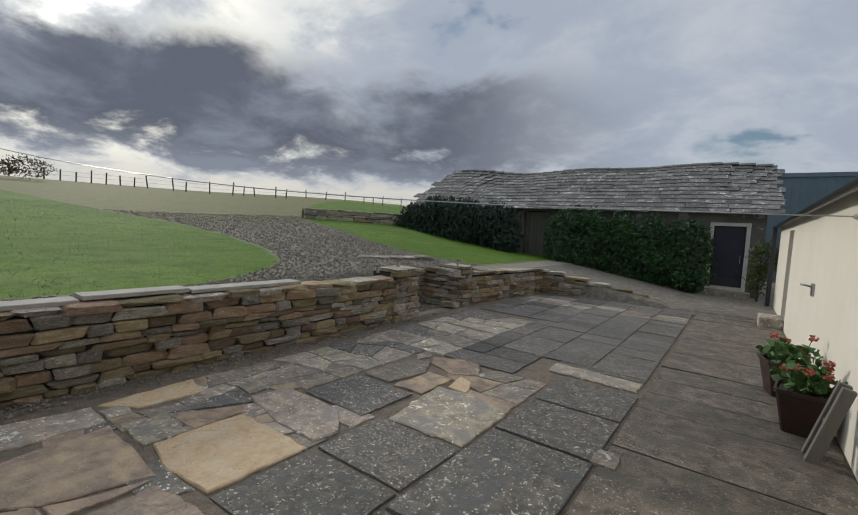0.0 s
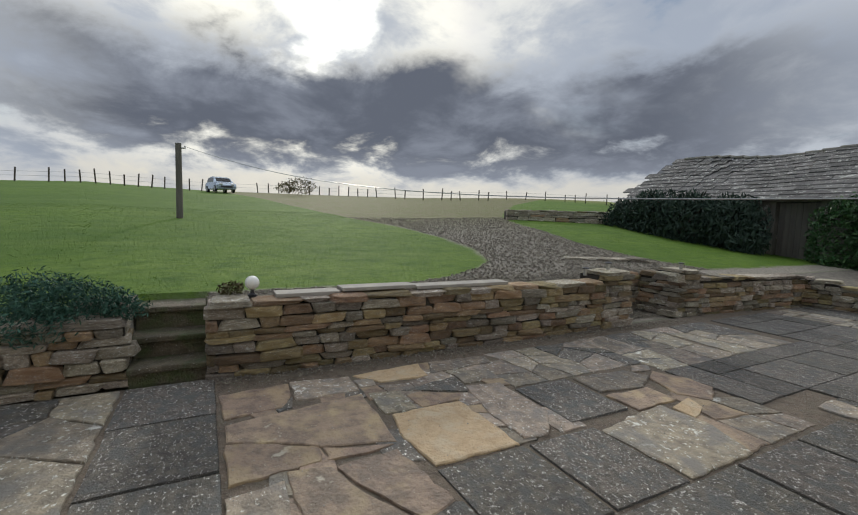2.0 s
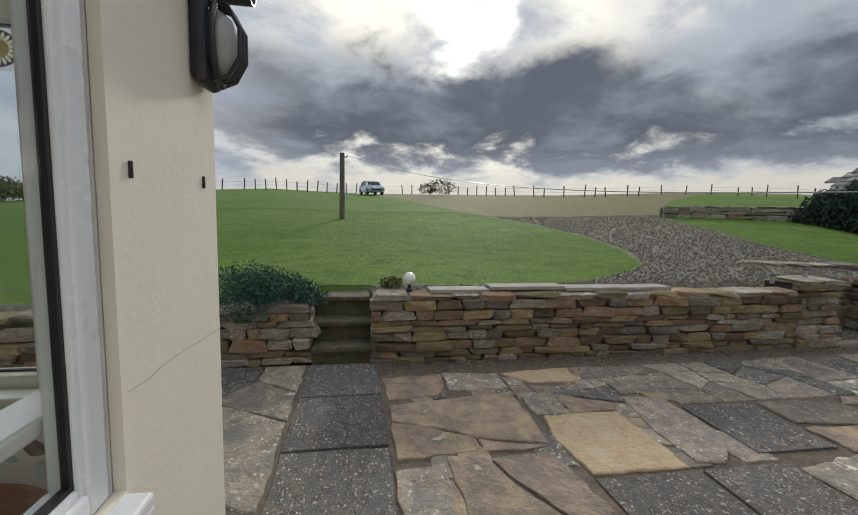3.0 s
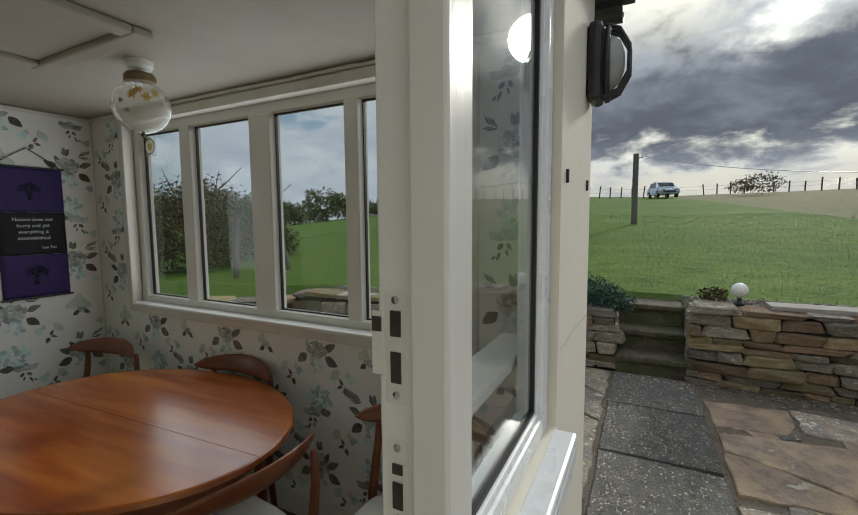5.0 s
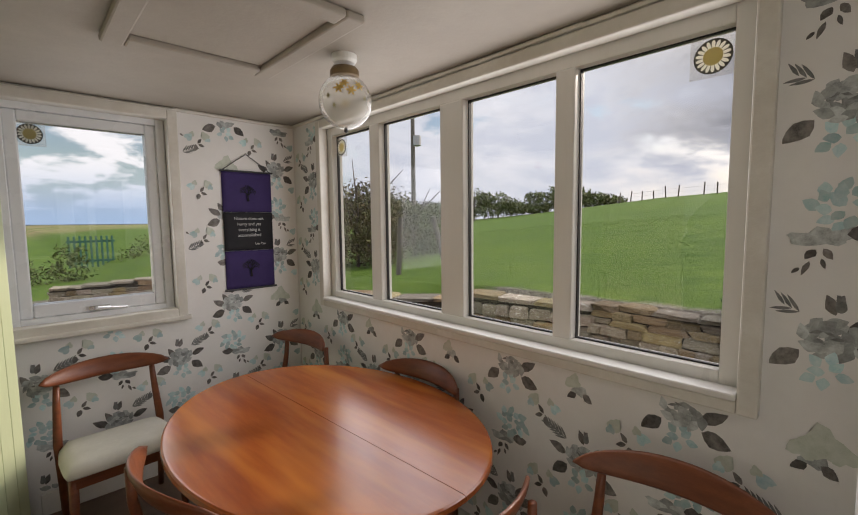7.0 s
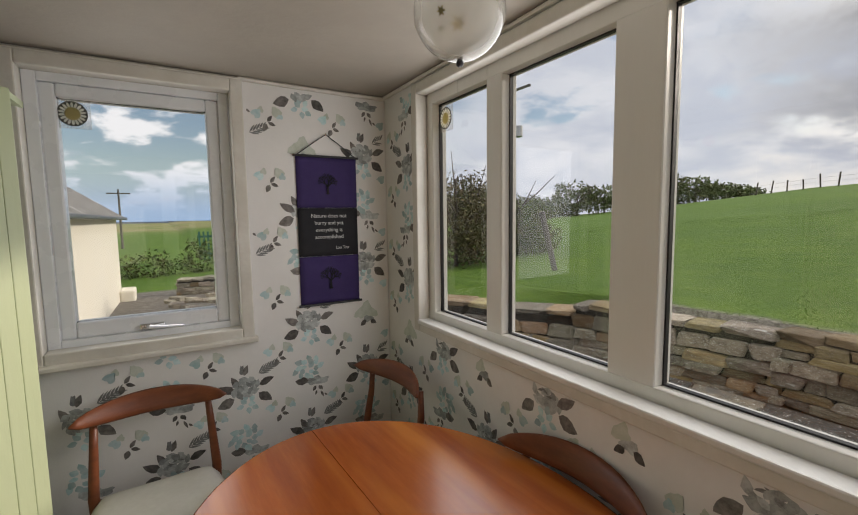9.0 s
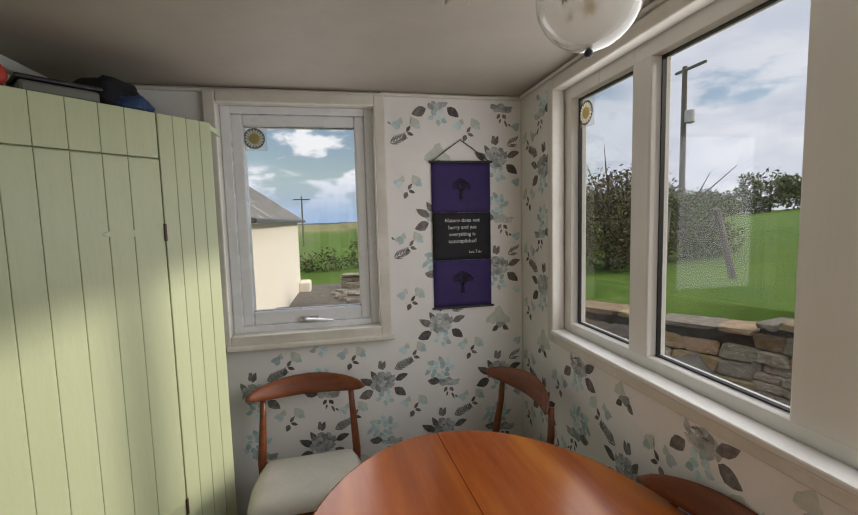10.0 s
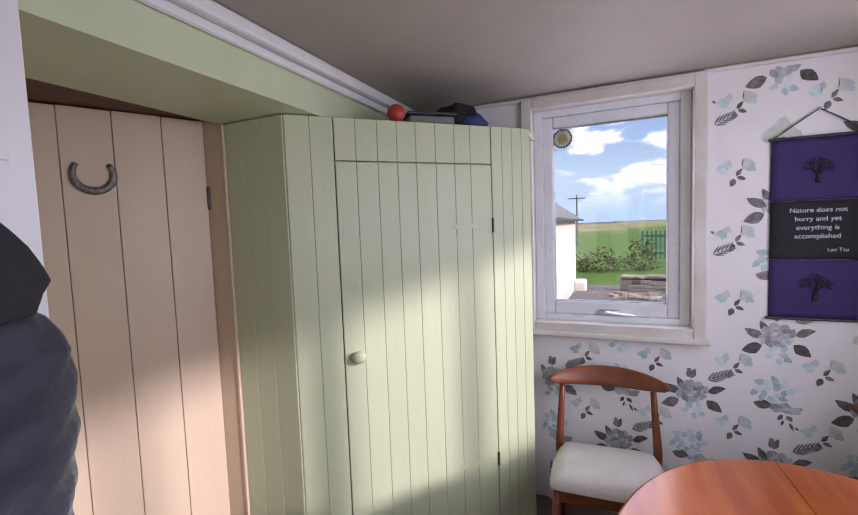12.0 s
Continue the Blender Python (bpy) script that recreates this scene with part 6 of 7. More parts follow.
def globe_material():
    m = bpy.data.materials.new("globe_glass")
    m.use_nodes = True
    nt = m.node_tree
    nt.nodes.clear()
    N, L = nt.nodes.new, nt.links.new
    o, mx, tr, gl, df, mx2, lw, pw = (N(k) for k in ("ShaderNodeOutputMaterial", "ShaderNodeMixShader", "ShaderNodeBsdfTransparent", "ShaderNodeBsdfGlossy", "ShaderNodeBsdfDiffuse", "ShaderNodeMixShader", "ShaderNodeLayerWeight", "ShaderNodeMath"))
    df.inputs[0].default_value = (0.75, 0.74, 0.68, 1)
    mx2.inputs[0].default_value = 0.34
    gl.inputs["Roughness"].default_value = 0.04
    pw.operation = "POWER"
    pw.inputs[1].default_value = 3.0
    lw.inputs[0].default_value = 0.5
    L(lw.outputs["Facing"], pw.inputs[0])
    L(pw.outputs[0], mx.inputs[0])
    L(tr.outputs[0], mx2.inputs[1])
    L(df.outputs[0], mx2.inputs[2])
    L(mx2.outputs[0], mx.inputs[1])
    L(gl.outputs[0], mx.inputs[2])
    L(mx.outputs[0], o.inputs[0])
    return m


GZ, GR = 2.036, 0.111
bm = bmesh.new()
lathe(bm, [(GR * math.sin(a), GZ - GR * math.cos(a)) for a in [0.03 + (math.pi - 0.60) * k / 20 for k in range(21)]][:21], 36)
globe = part("globe", bm, globe_material(), lamp, "clear glass globe", smooth=True)
bm = bmesh.new()
lathe(bm, [(0.004, GZ - GR - 0.016), (0.009, GZ - GR - 0.012), (0.009, GZ - GR - 0.004), (0.004, GZ - GR + 0.002)], 12)
part("finial", bm, black_paint, lamp)
enamel = [material("yellow_enamel", (0.55, 0.36, 0.07), (0.6, 0.42, 0.12), 20, 0.4), material("olive_enamel", (0.22, 0.20, 0.09), None, 20, 0.4)]
for a0, e0, colour in ((3.9, 0.25, 0), (4.35, 0.18, 0), (4.1, 0.45, 0), (4.7, 0.40, 0), (3.5, 0.0, 1), (4.9, -0.05, 1), (3.7, -0.35, 1), (5.2, 0.3, 1), (1.0, 0.2, 0), (1.4, 0.05, 1), (2.4, -0.2, 1)):
    bm = bmesh.new()
    r0, q = (0.012, GR + 0.0012) if colour == 0 else (0.006, GR + 0.0012)
    outline = []
    for k in range(36):
        t = 2 * math.pi * k / 36
        r = r0 * (12 + 5 * math.cos(6 * t))
        aa, ee = a0 + r * math.cos(t), e0 + r * math.sin(t)
        outline.append(bm.verts.new((q * math.cos(ee) * math.cos(aa), q * math.cos(ee) * math.sin(aa), GZ + q * math.sin(ee))))
    mid = bm.verts.new((q * math.cos(e0) * math.cos(a0), q * math.cos(e0) * math.sin(a0), GZ + q * math.sin(e0)))
    for k in range(36):
        bm.faces.new((mid, outline[k], outline[(k + 1) % 36]))
    part("painted_flower", bm, enamel[colour], globe, "painted yellow flower" if colour == 0 else "painted olive leaf spray")

# ceiling hatch
hatch = thing("loft_hatch", "painted ceiling hatch board in a moulded frame", "hatch")
part("panel", boxes((0.745, 1.225, 2.24, 2.832, CEIL - 0.010, CEIL - 0.001), bevel=0.003), ceiling_paint_shaded, hatch)
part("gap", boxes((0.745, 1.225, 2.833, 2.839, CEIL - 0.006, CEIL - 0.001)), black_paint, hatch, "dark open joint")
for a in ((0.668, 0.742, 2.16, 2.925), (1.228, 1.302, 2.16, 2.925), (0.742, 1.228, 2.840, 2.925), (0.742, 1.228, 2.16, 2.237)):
    part("frame_bar", boxes((*a, CEIL - 0.030, CEIL - 0.001), bevel=0.008), ceiling_paint_shaded, hatch)

# daisy stickers on the panes
sticker_white = material("sticker_film", (0.72, 0.72, 0.66), None, 5, 0.6)


def thin_film(m, colour):
    """Lets light through from behind."""
    nt = m.node_tree
    tl, mx = nt.nodes.new("ShaderNodeBsdfTranslucent"), nt.nodes.new("ShaderNodeMixShader")
    tl.inputs[0].default_value, mx.inputs[0].default_value = (*colour, 1), 0.8
    nt.links.new(nt.nodes["Principled BSDF"].outputs[0], mx.inputs[1])
    nt.links.new(tl.outputs[0], mx.inputs[2])
    nt.links.new(mx.outputs[0], nt.nodes["Material Output"].inputs[0])


thin_film(sticker_white, (0.95, 0.94, 0.88))
sticker_dark = material("sticker_ink", (0.10, 0.10, 0.085), None, 5, 0.6)
sticker_yellow = material("sticker_yellow", (0.55, 0.50, 0.30), None, 5, 0.6)
thin_film(sticker_yellow, (0.75, 0.68, 0.42))


clear_film = material("clear_film", (0.85, 0.85, 0.80), None, 5, 0.4)
see, blend = clear_film.node_tree.nodes.new("ShaderNodeBsdfTransparent"), clear_film.node_tree.nodes.new("ShaderNodeMixShader")
blend.inputs[0].default_value = 0.78
clear_film.node_tree.links.new(clear_film.node_tree.nodes["Principled BSDF"].outputs[0], blend.inputs[1])
clear_film.node_tree.links.new(see.outputs[0], blend.inputs[2])
clear_film.node_tree.links.new(blend.outputs[0], clear_film.node_tree.nodes["Material Output"].inputs[0])


def daisy_sticker(m):
    s = thing("window_sticker", "round daisy sticker on a clear square stuck to the glass", "sticker", "daisy stickers", at=m)
    bm = bmesh.new()
    box(bm, -0.062, 0.062, -0.062, 0.062, -0.0008, 0.0)
    part("film", bm, clear_film, s)
    bm = bmesh.new()
    prism(bm, [(0.0475 * math.cos(t), 0.0475 * math.sin(t)) for t in (2 * math.pi * k / 32 for k in range(32))], 0.0002, 0.0005)
    part("petals", bm, sticker_white, s)
    bm = bmesh.new()
    for k in range(36):
        t0, t1 = 2 * math.pi * k / 36, 2 * math.pi * (k + 1) / 36
        prism(bm, [(r * math.cos(t), r * math.sin(t)) for r, t in ((0.047, t0), (0.052, t0), (0.052, t1), (0.047, t1))], 0.0007, 0.0010)
    for k in range(18):
        t = 2 * math.pi * k / 18
        c, q = Vector((math.cos(t), math.sin(t))), Vector((-math.sin(t), math.cos(t)))
        prism(bm, [tuple(c * r + q * w) for r, w in ((0.028, -0.0006), (0.040, -0.0018), (0.0475, -0.0062), (0.0475, 0.0062), (0.040, 0.0018), (0.028, 0.0006))], 0.0007, 0.0010)
    part("petal_outline", bm, sticker_dark, s)
    bm = bmesh.new()
    prism(bm, [(0.027 * math.cos(t), 0.027 * math.sin(t)) for t in (2 * math.pi * k / 28 for k in range(28))], 0.0011, 0.0014)
    part("centre", bm, sticker_yellow, s)
    return s


st = daisy_sticker(pose(1.9805, 1.308, 2.026, 90, 0, -90))
copy_thing(st, pose(1.9805, 3.392, 2.020, 90, 0, -90))
copy_thing(st, pose(0.486, 3.9965, 2.004, 90, 0, 0))

# horseshoe on the house door
bm = bmesh.new()
pts = []
for k in range(25):
    t = radians(140 + 260 * k / 24)
    pts.append((0.391 + 0.062 * math.cos(t), 0.010, 1.792 + 0.062 * math.sin(t)))
tube(bm, pts, [0.009 + 0.005 * math.sin(math.pi * k / 24) for k in range(25)], 8)
bmesh.ops.scale(bm, verts=bm.verts, vec=(1, 0.5, 1), space=Matrix.Translation((0, -0.010, 0)))
bmesh.ops.transform(bm, matrix=DOOR, verts=bm.verts)
shoe = tagged(mesh_object("horseshoe", bm, material("worn_iron", (0.09, 0.08, 0.07), (0.30, 0.29, 0.27), 60, 0.5, 0.3, 80, metal=0.7), smooth=True), "worn iron horseshoe nailed to the peach door", "horseshoe")

# porch door, standing open along the house wall
pd = tagged(new("door_2"), "white panelled porch door standing wide open", "door", kind="structure")
part("stile", boxes((-0.335, -0.292, 1.90, 1.995, 0.03, 2.03), bevel=0.005), white_gloss, pd)
part("stile", boxes((-0.335, -0.292, 1.15, 1.26, 0.03, 2.03), bevel=0.005), white_gloss, pd)
for z0, z1 in ((0.03, 0.25), (0.95, 1.10), (1.72, 1.80), (1.93, 2.03)):
    part("rail", boxes((-0.335, -0.292, 1.26, 1.90, z0, z1), bevel=0.004), white_gloss, pd)
part("panel", boxes((-0.324, -0.305, 1.26, 1.90, 0.25, 0.95)), white_gloss, pd)
part("panel", boxes((-0.324, -0.305, 1.26, 1.90, 1.10, 1.72)), white_gloss, pd)
part("panel", boxes((-0.324, -0.305, 1.26, 1.90, 1.80, 1.93)), white_gloss, pd)
lock = part("lock_plate", boxes((-0.292, -0.286, 1.905, 1.955, 1.70, 1.775), bevel=0.002), white_gloss, pd)
for z in (1.715, 1.76):
    bm = bmesh.new()
    lathe(bm, [(0.005, 0), (0.005, 0.002), (0.001, 0.003)], 10, pose(-0.286, 1.93, z, 0, 90, 0))
    part("screw", bm, dark_wood, lock)

# quilted jacket hung up over the open door
jacket = thing("jacket", "dark navy quilted jacket hanging on a hook on the open door", "jacket")
navy = material("navy_nylon", (0.020, 0.022, 0.040), (0.013, 0.014, 0.026), 5, 0.55, 0.25, 60, sheen=0.2)


def garment(name, rows, seed, quilt, mat):
    """Hanging cloth: rows of height, half width along y, depth, middle of y; swollen between the quilting seams."""
    bm = bmesh.new()
    n = 36
    rings = []
    steps = 90
    for k in range(steps + 1):
        t = k / steps * (len(rows) - 1)
        i = min(int(t), len(rows) - 2)
        f = t - i
        f = f * f * (3 - 2 * f)
        z, w, d, cy = (rows[i][j] + (rows[i + 1][j] - rows[i][j]) * f for j in range(4))
        ring = []
        for j in range(n):
            a = 2 * math.pi * j / n
            puff = 1 + quilt * (abs(math.sin(z * 34 + 2.2 * math.sin(a * 2 + seed))) ** 0.6 - 0.6) + 0.07 * noise.noise(Vector((math.cos(a) * 1.5, math.sin(a) * 1.5, z * 4 + seed)))
            ring.append(bm.verts.new((-0.285 + d + d * puff * math.cos(a), cy + w * puff * math.sin(a), z)))
        rings.append(ring)
    for r0, r1 in zip(rings, rings[1:]):
        for j in range(n):
            bm.faces.new((r0[j], r0[(j + 1) % n], r1[(j + 1) % n], r1[j]))
    bm.faces.new(rings[0][::-1])
    bm.faces.new(rings[-1])
    bmesh.ops.recalc_face_normals(bm, faces=bm.faces)
    return part(name, bm, mat, jacket, smooth=True)


garment("body", [(1.56, 0.10, 0.05, 1.735), (1.47, 0.15, 0.07, 1.74), (1.41, 0.205, 0.08, 1.74), (1.345, 0.232, 0.085, 1.742), (1.20, 0.225, 0.088, 1.742), (1.03, 0.205, 0.09, 1.742), (0.70, 0.20, 0.09, 1.742)], 1.0, 0.10, navy)
garment("hood", [(1.86, 0.03, 0.03, 1.73), (1.78, 0.05, 0.045, 1.73), (1.68, 0.075, 0.06, 1.735), (1.60, 0.142, 0.075, 1.737), (1.54, 0.188, 0.085, 1.738), (1.475, 0.212, 0.09, 1.738), (1.42, 0.190, 0.088, 1.738), (1.39, 0.12, 0.075, 1.738)], 4.0, 0.03, material("charcoal_fleece", (0.018, 0.018, 0.02), (0.026, 0.026, 0.03), 20, 0.9, 0.4, 160))
bm = bmesh.new()
tube(bm, [(-0.292, 1.72, 1.82), (-0.26, 1.72, 1.81), (-0.245, 1.72, 1.84)], 0.006, 8)
part("hook", bm, chrome, jacket)

# ---- printed flowers of the wallpaper ----
INK = [material("ink_leaf", (0.055, 0.05, 0.045), (0.22, 0.205, 0.19), 40, 0.75, island=0.45),
       material("ink_petal", (0.16, 0.165, 0.165), (0.56, 0.60, 0.585), 30, 0.75, island=0.35, mottle=(0.3, 0.7)),
       material("ink_aqua", (0.28, 0.52, 0.54), (0.62, 0.72, 0.71), 30, 0.75, island=0.25, mottle=(0.3, 0.7)),
       material("ink_green", (0.46, 0.52, 0.42), (0.66, 0.69, 0.62), 30, 0.75, mottle=(0.3, 0.7)),
       material("ink_sprig", (0.11, 0.115, 0.11), (0.26, 0.265, 0.26), 50, 0.75)]


def motifs():
    """Shapes of the two printed sprays: kind of ink, outline, layer."""
    rng = random.Random(21)

    def leaf_shape(x, y, ang, n, w):
        out = []
        for t, s in ((0, 0), (0.18, 0.62), (0.42, 1.0), (0.7, 0.78), (0.9, 0.35), (1, 0), (0.86, -0.3), (0.62, -0.72), (0.38, -0.95), (0.15, -0.6)):
            j = rng.uniform(0.88, 1.1)
            out.append((x + n * t * math.cos(ang) - w * s * j * math.sin(ang), y + n * t * math.sin(ang) + w * s * j * math.cos(ang)))
        return out

    def blot(x, y, r, squash=1.0):
        ph = rng.uniform(0, 6)
        return [(x + r * (1 + 0.22 * math.sin(3 * t + ph) + 0.12 * math.sin(5 * t + 2 * ph)) * math.cos(t), y + squash * r * (1 + 0.22 * math.sin(3 * t + ph) + 0.12 * math.sin(5 * t + 2 * ph)) * math.sin(t)) for t in (2 * math.pi * k / 14 for k in range(14))]

    def fern(x, y, ang, n):
        out = []
        for k in range(6):
            t = k / 6
            bx, by = x + n * t * math.cos(ang), y + n * t * math.sin(ang)
            for s in (-1, 1):
                out.append(leaf_shape(bx, by, ang + s * 0.55, n * (0.5 - 0.22 * t), 0.0035))
        out.append(leaf_shape(x, y, ang, n * 1.1, 0.003))
        return out

    rose, aqua = [], []
    for k in range(26):
        a, r = k * 2.4, 0.0085 * math.sqrt(k)
        x, y = r * math.cos(a), r * math.sin(a) * 0.8
        rose.append((1, leaf_shape(x - 0.012 * math.cos(a + 1.2), y - 0.012 * math.sin(a + 1.2), a + 1.2, rng.uniform(0.024, 0.036), rng.uniform(0.007, 0.012))))
    for k in range(7):
        a, r = k * 2.4, 0.007 * math.sqrt(k)
        rose.append((2, leaf_shape(0.004 + r * math.cos(a), -0.064 + r * math.sin(a), a, 0.026, 0.010)))
    for x, y, r in ((0.004, 0.006, 0.010), (-0.012, 0.002, 0.008), (0.018, 0.014, 0.008)):
        rose.append((4, leaf_shape(x - r, y, rng.uniform(-0.6, 0.6), r * 2.6, 0.0035)))
    for x, y, a, n, w in ((-0.035, -0.012, 2.6, 0.062, 0.016), (-0.040, -0.035, 3.5, 0.060, 0.020), (-0.024, 0.008, 2.1, 0.045, 0.012), (0.042, -0.028, -0.7, 0.058, 0.018), (0.045, 0.002, 0.35, 0.056, 0.014), (-0.005, 0.045, 1.2, 0.04, 0.010)):
        rose.append((0, leaf_shape(x, y, a, n, w)))
    for f in fern(0.045, 0.045, 0.45, 0.075) + fern(-0.012, 0.05, 1.5, 0.03):
        rose.append((4, f))
    for k in range(18):
        a, r = k * 2.4, 0.0095 * math.sqrt(k)
        x, y = r * math.cos(a) - 0.008, r * math.sin(a) * 0.8 + 0.03
        aqua.append((2, leaf_shape(x, y, a + 0.8, rng.uniform(0.022, 0.034), rng.uniform(0.008, 0.013))))
    for x, y, r in ((0.02, -0.028, 0.030), (0.048, -0.03, 0.022), (-0.004, -0.022, 0.018)):
        aqua.append((1, blot(x, y, r, 0.55)))
    aqua.append((0, leaf_shape(-0.012, -0.022, 3.0, 0.05, 0.017)))
    for x, y, a, n, w in ((0.018, -0.048, -2.2, 0.024, 0.007), (0.028, -0.050, -0.9, 0.024, 0.008), (0.036, -0.072, -1.2, 0.03, 0.005), (0.020, -0.066, -1.9, 0.02, 0.004), (0.05, -0.085, -0.8, 0.016, 0.004)):
        aqua.append((0, leaf_shape(x, y, a, n, w)))
    small = [(0, leaf_shape(0, 0, 0.9, 0.04, 0.010)), (0, leaf_shape(0.004, -0.004, -0.4, 0.038, 0.010)), (0, leaf_shape(-0.004, -0.012, -2.0, 0.040, 0.014)), (2, blot(-0.05, 0.035, 0.022)), (3, blot(0.045, 0.05, 0.024)), (2, blot(0.06, 0.03, 0.016)), (3, blot(-0.03, 0.055, 0.015))]
    green = [(3, blot(0, 0.01, 0.034)), (3, blot(0.028, -0.004, 0.022)), (3, blot(-0.03, 0.0, 0.02)), (1, blot(0.01, -0.025, 0.022, 0.6))] + [(0, leaf_shape(0.0, -0.03, -2.5, 0.032, 0.011)), (0, leaf_shape(0.02, -0.032, -0.6, 0.03, 0.010))]
    return rose, aqua, small, green


def print_wall(name, parent_name, place, u0, u1, v0, v1, hole, shift):
    rose, aqua, small, green = motifs()
    bm = bmesh.new()
    step_u, step_v = 0.33, 0.30
    layer = 0
    i = int(math.floor(u0 / step_u)) - 1
    while i * step_u < u1 + step_u:
        j = -1
        while j * step_v < v1 + step_v:
            cu, cv = i * step_u + shift[0], j * step_v + shift[1]
            sets = [(rose if (i + j) % 2 else (aqua if j % 3 else green), cu, cv), (small, cu + 0.165, cv + 0.13)]
            for shapes, a, b in sets:
                for ink, outline in shapes:
                    layer += 1
                    k = 1.0 if shapes is small else 1.4
                    pts = [(a + x * k, b + y * k) for x, y in outline]
                    if any(not (u0 < p < u1 and v0 < q < v1) or (hole[0] < p < hole[1] and hole[2] < q < hole[3]) for p, q in pts):
                        continue
                    off = 0.0006 + 0.00004 * (layer % 24)
                    bm.faces.new([bm.verts.new(place(p, q, off)) for p, q in pts]).material_index = ink
            j += 1
        i += 1
    bmesh.ops.triangulate(bm, faces=bm.faces)
    bmesh.ops.recalc_face_normals(bm, faces=bm.faces)
    return tagged(mesh_object(name, bm, INK, bpy.data.objects[parent_name]), "printed grey and aqua flower sprays", kind="stuff")


print_wall("flower_print", "wall_end", lambda u, v, o: (u, 3.90 - o, v), 0.36, 1.888, 0.125, CEIL - 0.03, (0.27, 1.155, 0.945, 2.215), (0.10, 0.10))
print_wall("flower_print", "wall_front", lambda u, v, o: (1.90 - o, u, v), 0.87, 3.888, 0.125, CEIL - 0.03, (1.13, 3.55, 0.955, 2.20), (0.01, 0.02))

# ---- paving and loose cover ----
PORCH = set(scene.objects)


def slab_mesh(seed, rough_edge):
    """A paving stone one unit square and 1 unit thick, with slightly ragged, worn edges."""
    rng = random.Random(seed)
    bm = bmesh.new()
    n = 4
    ring = []
    for sx, sy in ((-1, -1), (1, -1), (1, 1), (-1, 1)):
        ring.append(Vector((0.5 * sx + rng.uniform(-1, 1) * rough_edge * 0.7, 0.5 * sy + rng.uniform(-1, 1) * rough_edge * 0.7, 0)))
    pts = []
    for k in range(4):
        a, b = ring[k], ring[(k + 1) % 4]
        for j in range(n):
            p = a.lerp(b, j / n)
            if j:
                p += Vector((rng.uniform(-1, 1), rng.uniform(-1, 1), 0)) * rough_edge * 0.55
            pts.append(p)
    top = [bm.verts.new((p.x * 0.985, p.y * 0.985, 0.5)) for p in pts]
    mid = [bm.verts.new((p.x, p.y, 0.25)) for p in pts]
    low = [bm.verts.new((p.x, p.y, -0.5)) for p in pts]
    m = len(pts)
    bm.faces.new(top)
    for r0, r1 in ((low, mid), (mid, top)):
        for k in range(m):
            bm.faces.new((r0[k], r0[(k + 1) % m], r1[(k + 1) % m], r1[k]))
    me = bpy.data.meshes.new("slab")
    bm.to_mesh(me)
    bm.free()
    return me


def slab_set(mat, rough_edge, count, seed):
    out = []
    for k in range(count):
        me = slab_mesh(seed + k, rough_edge)
        me.materials.append(mat)
        out.append(me)
    return out


CONCRETE, FLAG, RED, YELLOW, BOARD = slab_set(concrete_slab, 0.016, 5, 1), slab_set(flag_slab, 0.085, 10, 20), slab_set(red_flag, 0.07, 5, 40), slab_set(yellow_flag, 0.045, 2, 60), slab_set(board_concrete, 0.006, 3, 80)
paving = tagged(new("paving"), "yard of mixed grey concrete slabs and old flagstones", "paving", kind="structure")
prng = random.Random(77)


def flag(points, mat, z):
    """One irregular flagstone with a worn, chipped outline."""
    cx, cy = sum(p[0] for p in points) / len(points), sum(p[1] for p in points) / len(points)
    outline = []
    for k, p in enumerate(points):
        q = points[(k + 1) % len(points)]
        n = max(2, int(math.hypot(q[0] - p[0], q[1] - p[1]) / 0.09))
        for j in range(n):
            w = 0.0 if j == 0 else 0.016
            outline.append((p[0] + (q[0] - p[0]) * j / n + prng.uniform(-w, w) - cx, p[1] + (q[1] - p[1]) * j / n + prng.uniform(-w, w) - cy))
    bm = bmesh.new()
    top = [bm.verts.new((x * 0.975, y * 0.975, 0.0)) for x, y in outline]
    mid = [bm.verts.new((x, y, -0.009)) for x, y in outline]
    low = [bm.verts.new((x, y, -0.05)) for x, y in outline]
    m = len(outline)
    bm.faces.new(top)
    for r0, r1 in ((low, mid), (mid, top)):
        for k in range(m):
            bm.faces.new((r0[k], r0[(k + 1) % m], r1[(k + 1) % m], r1[k]))
    ob = part("flagstone", bm, mat, paving)
    ob.matrix_basis = pose(cx, cy, z, prng.uniform(-0.5, 0.5), prng.uniform(-0.5, 0.5), 0)


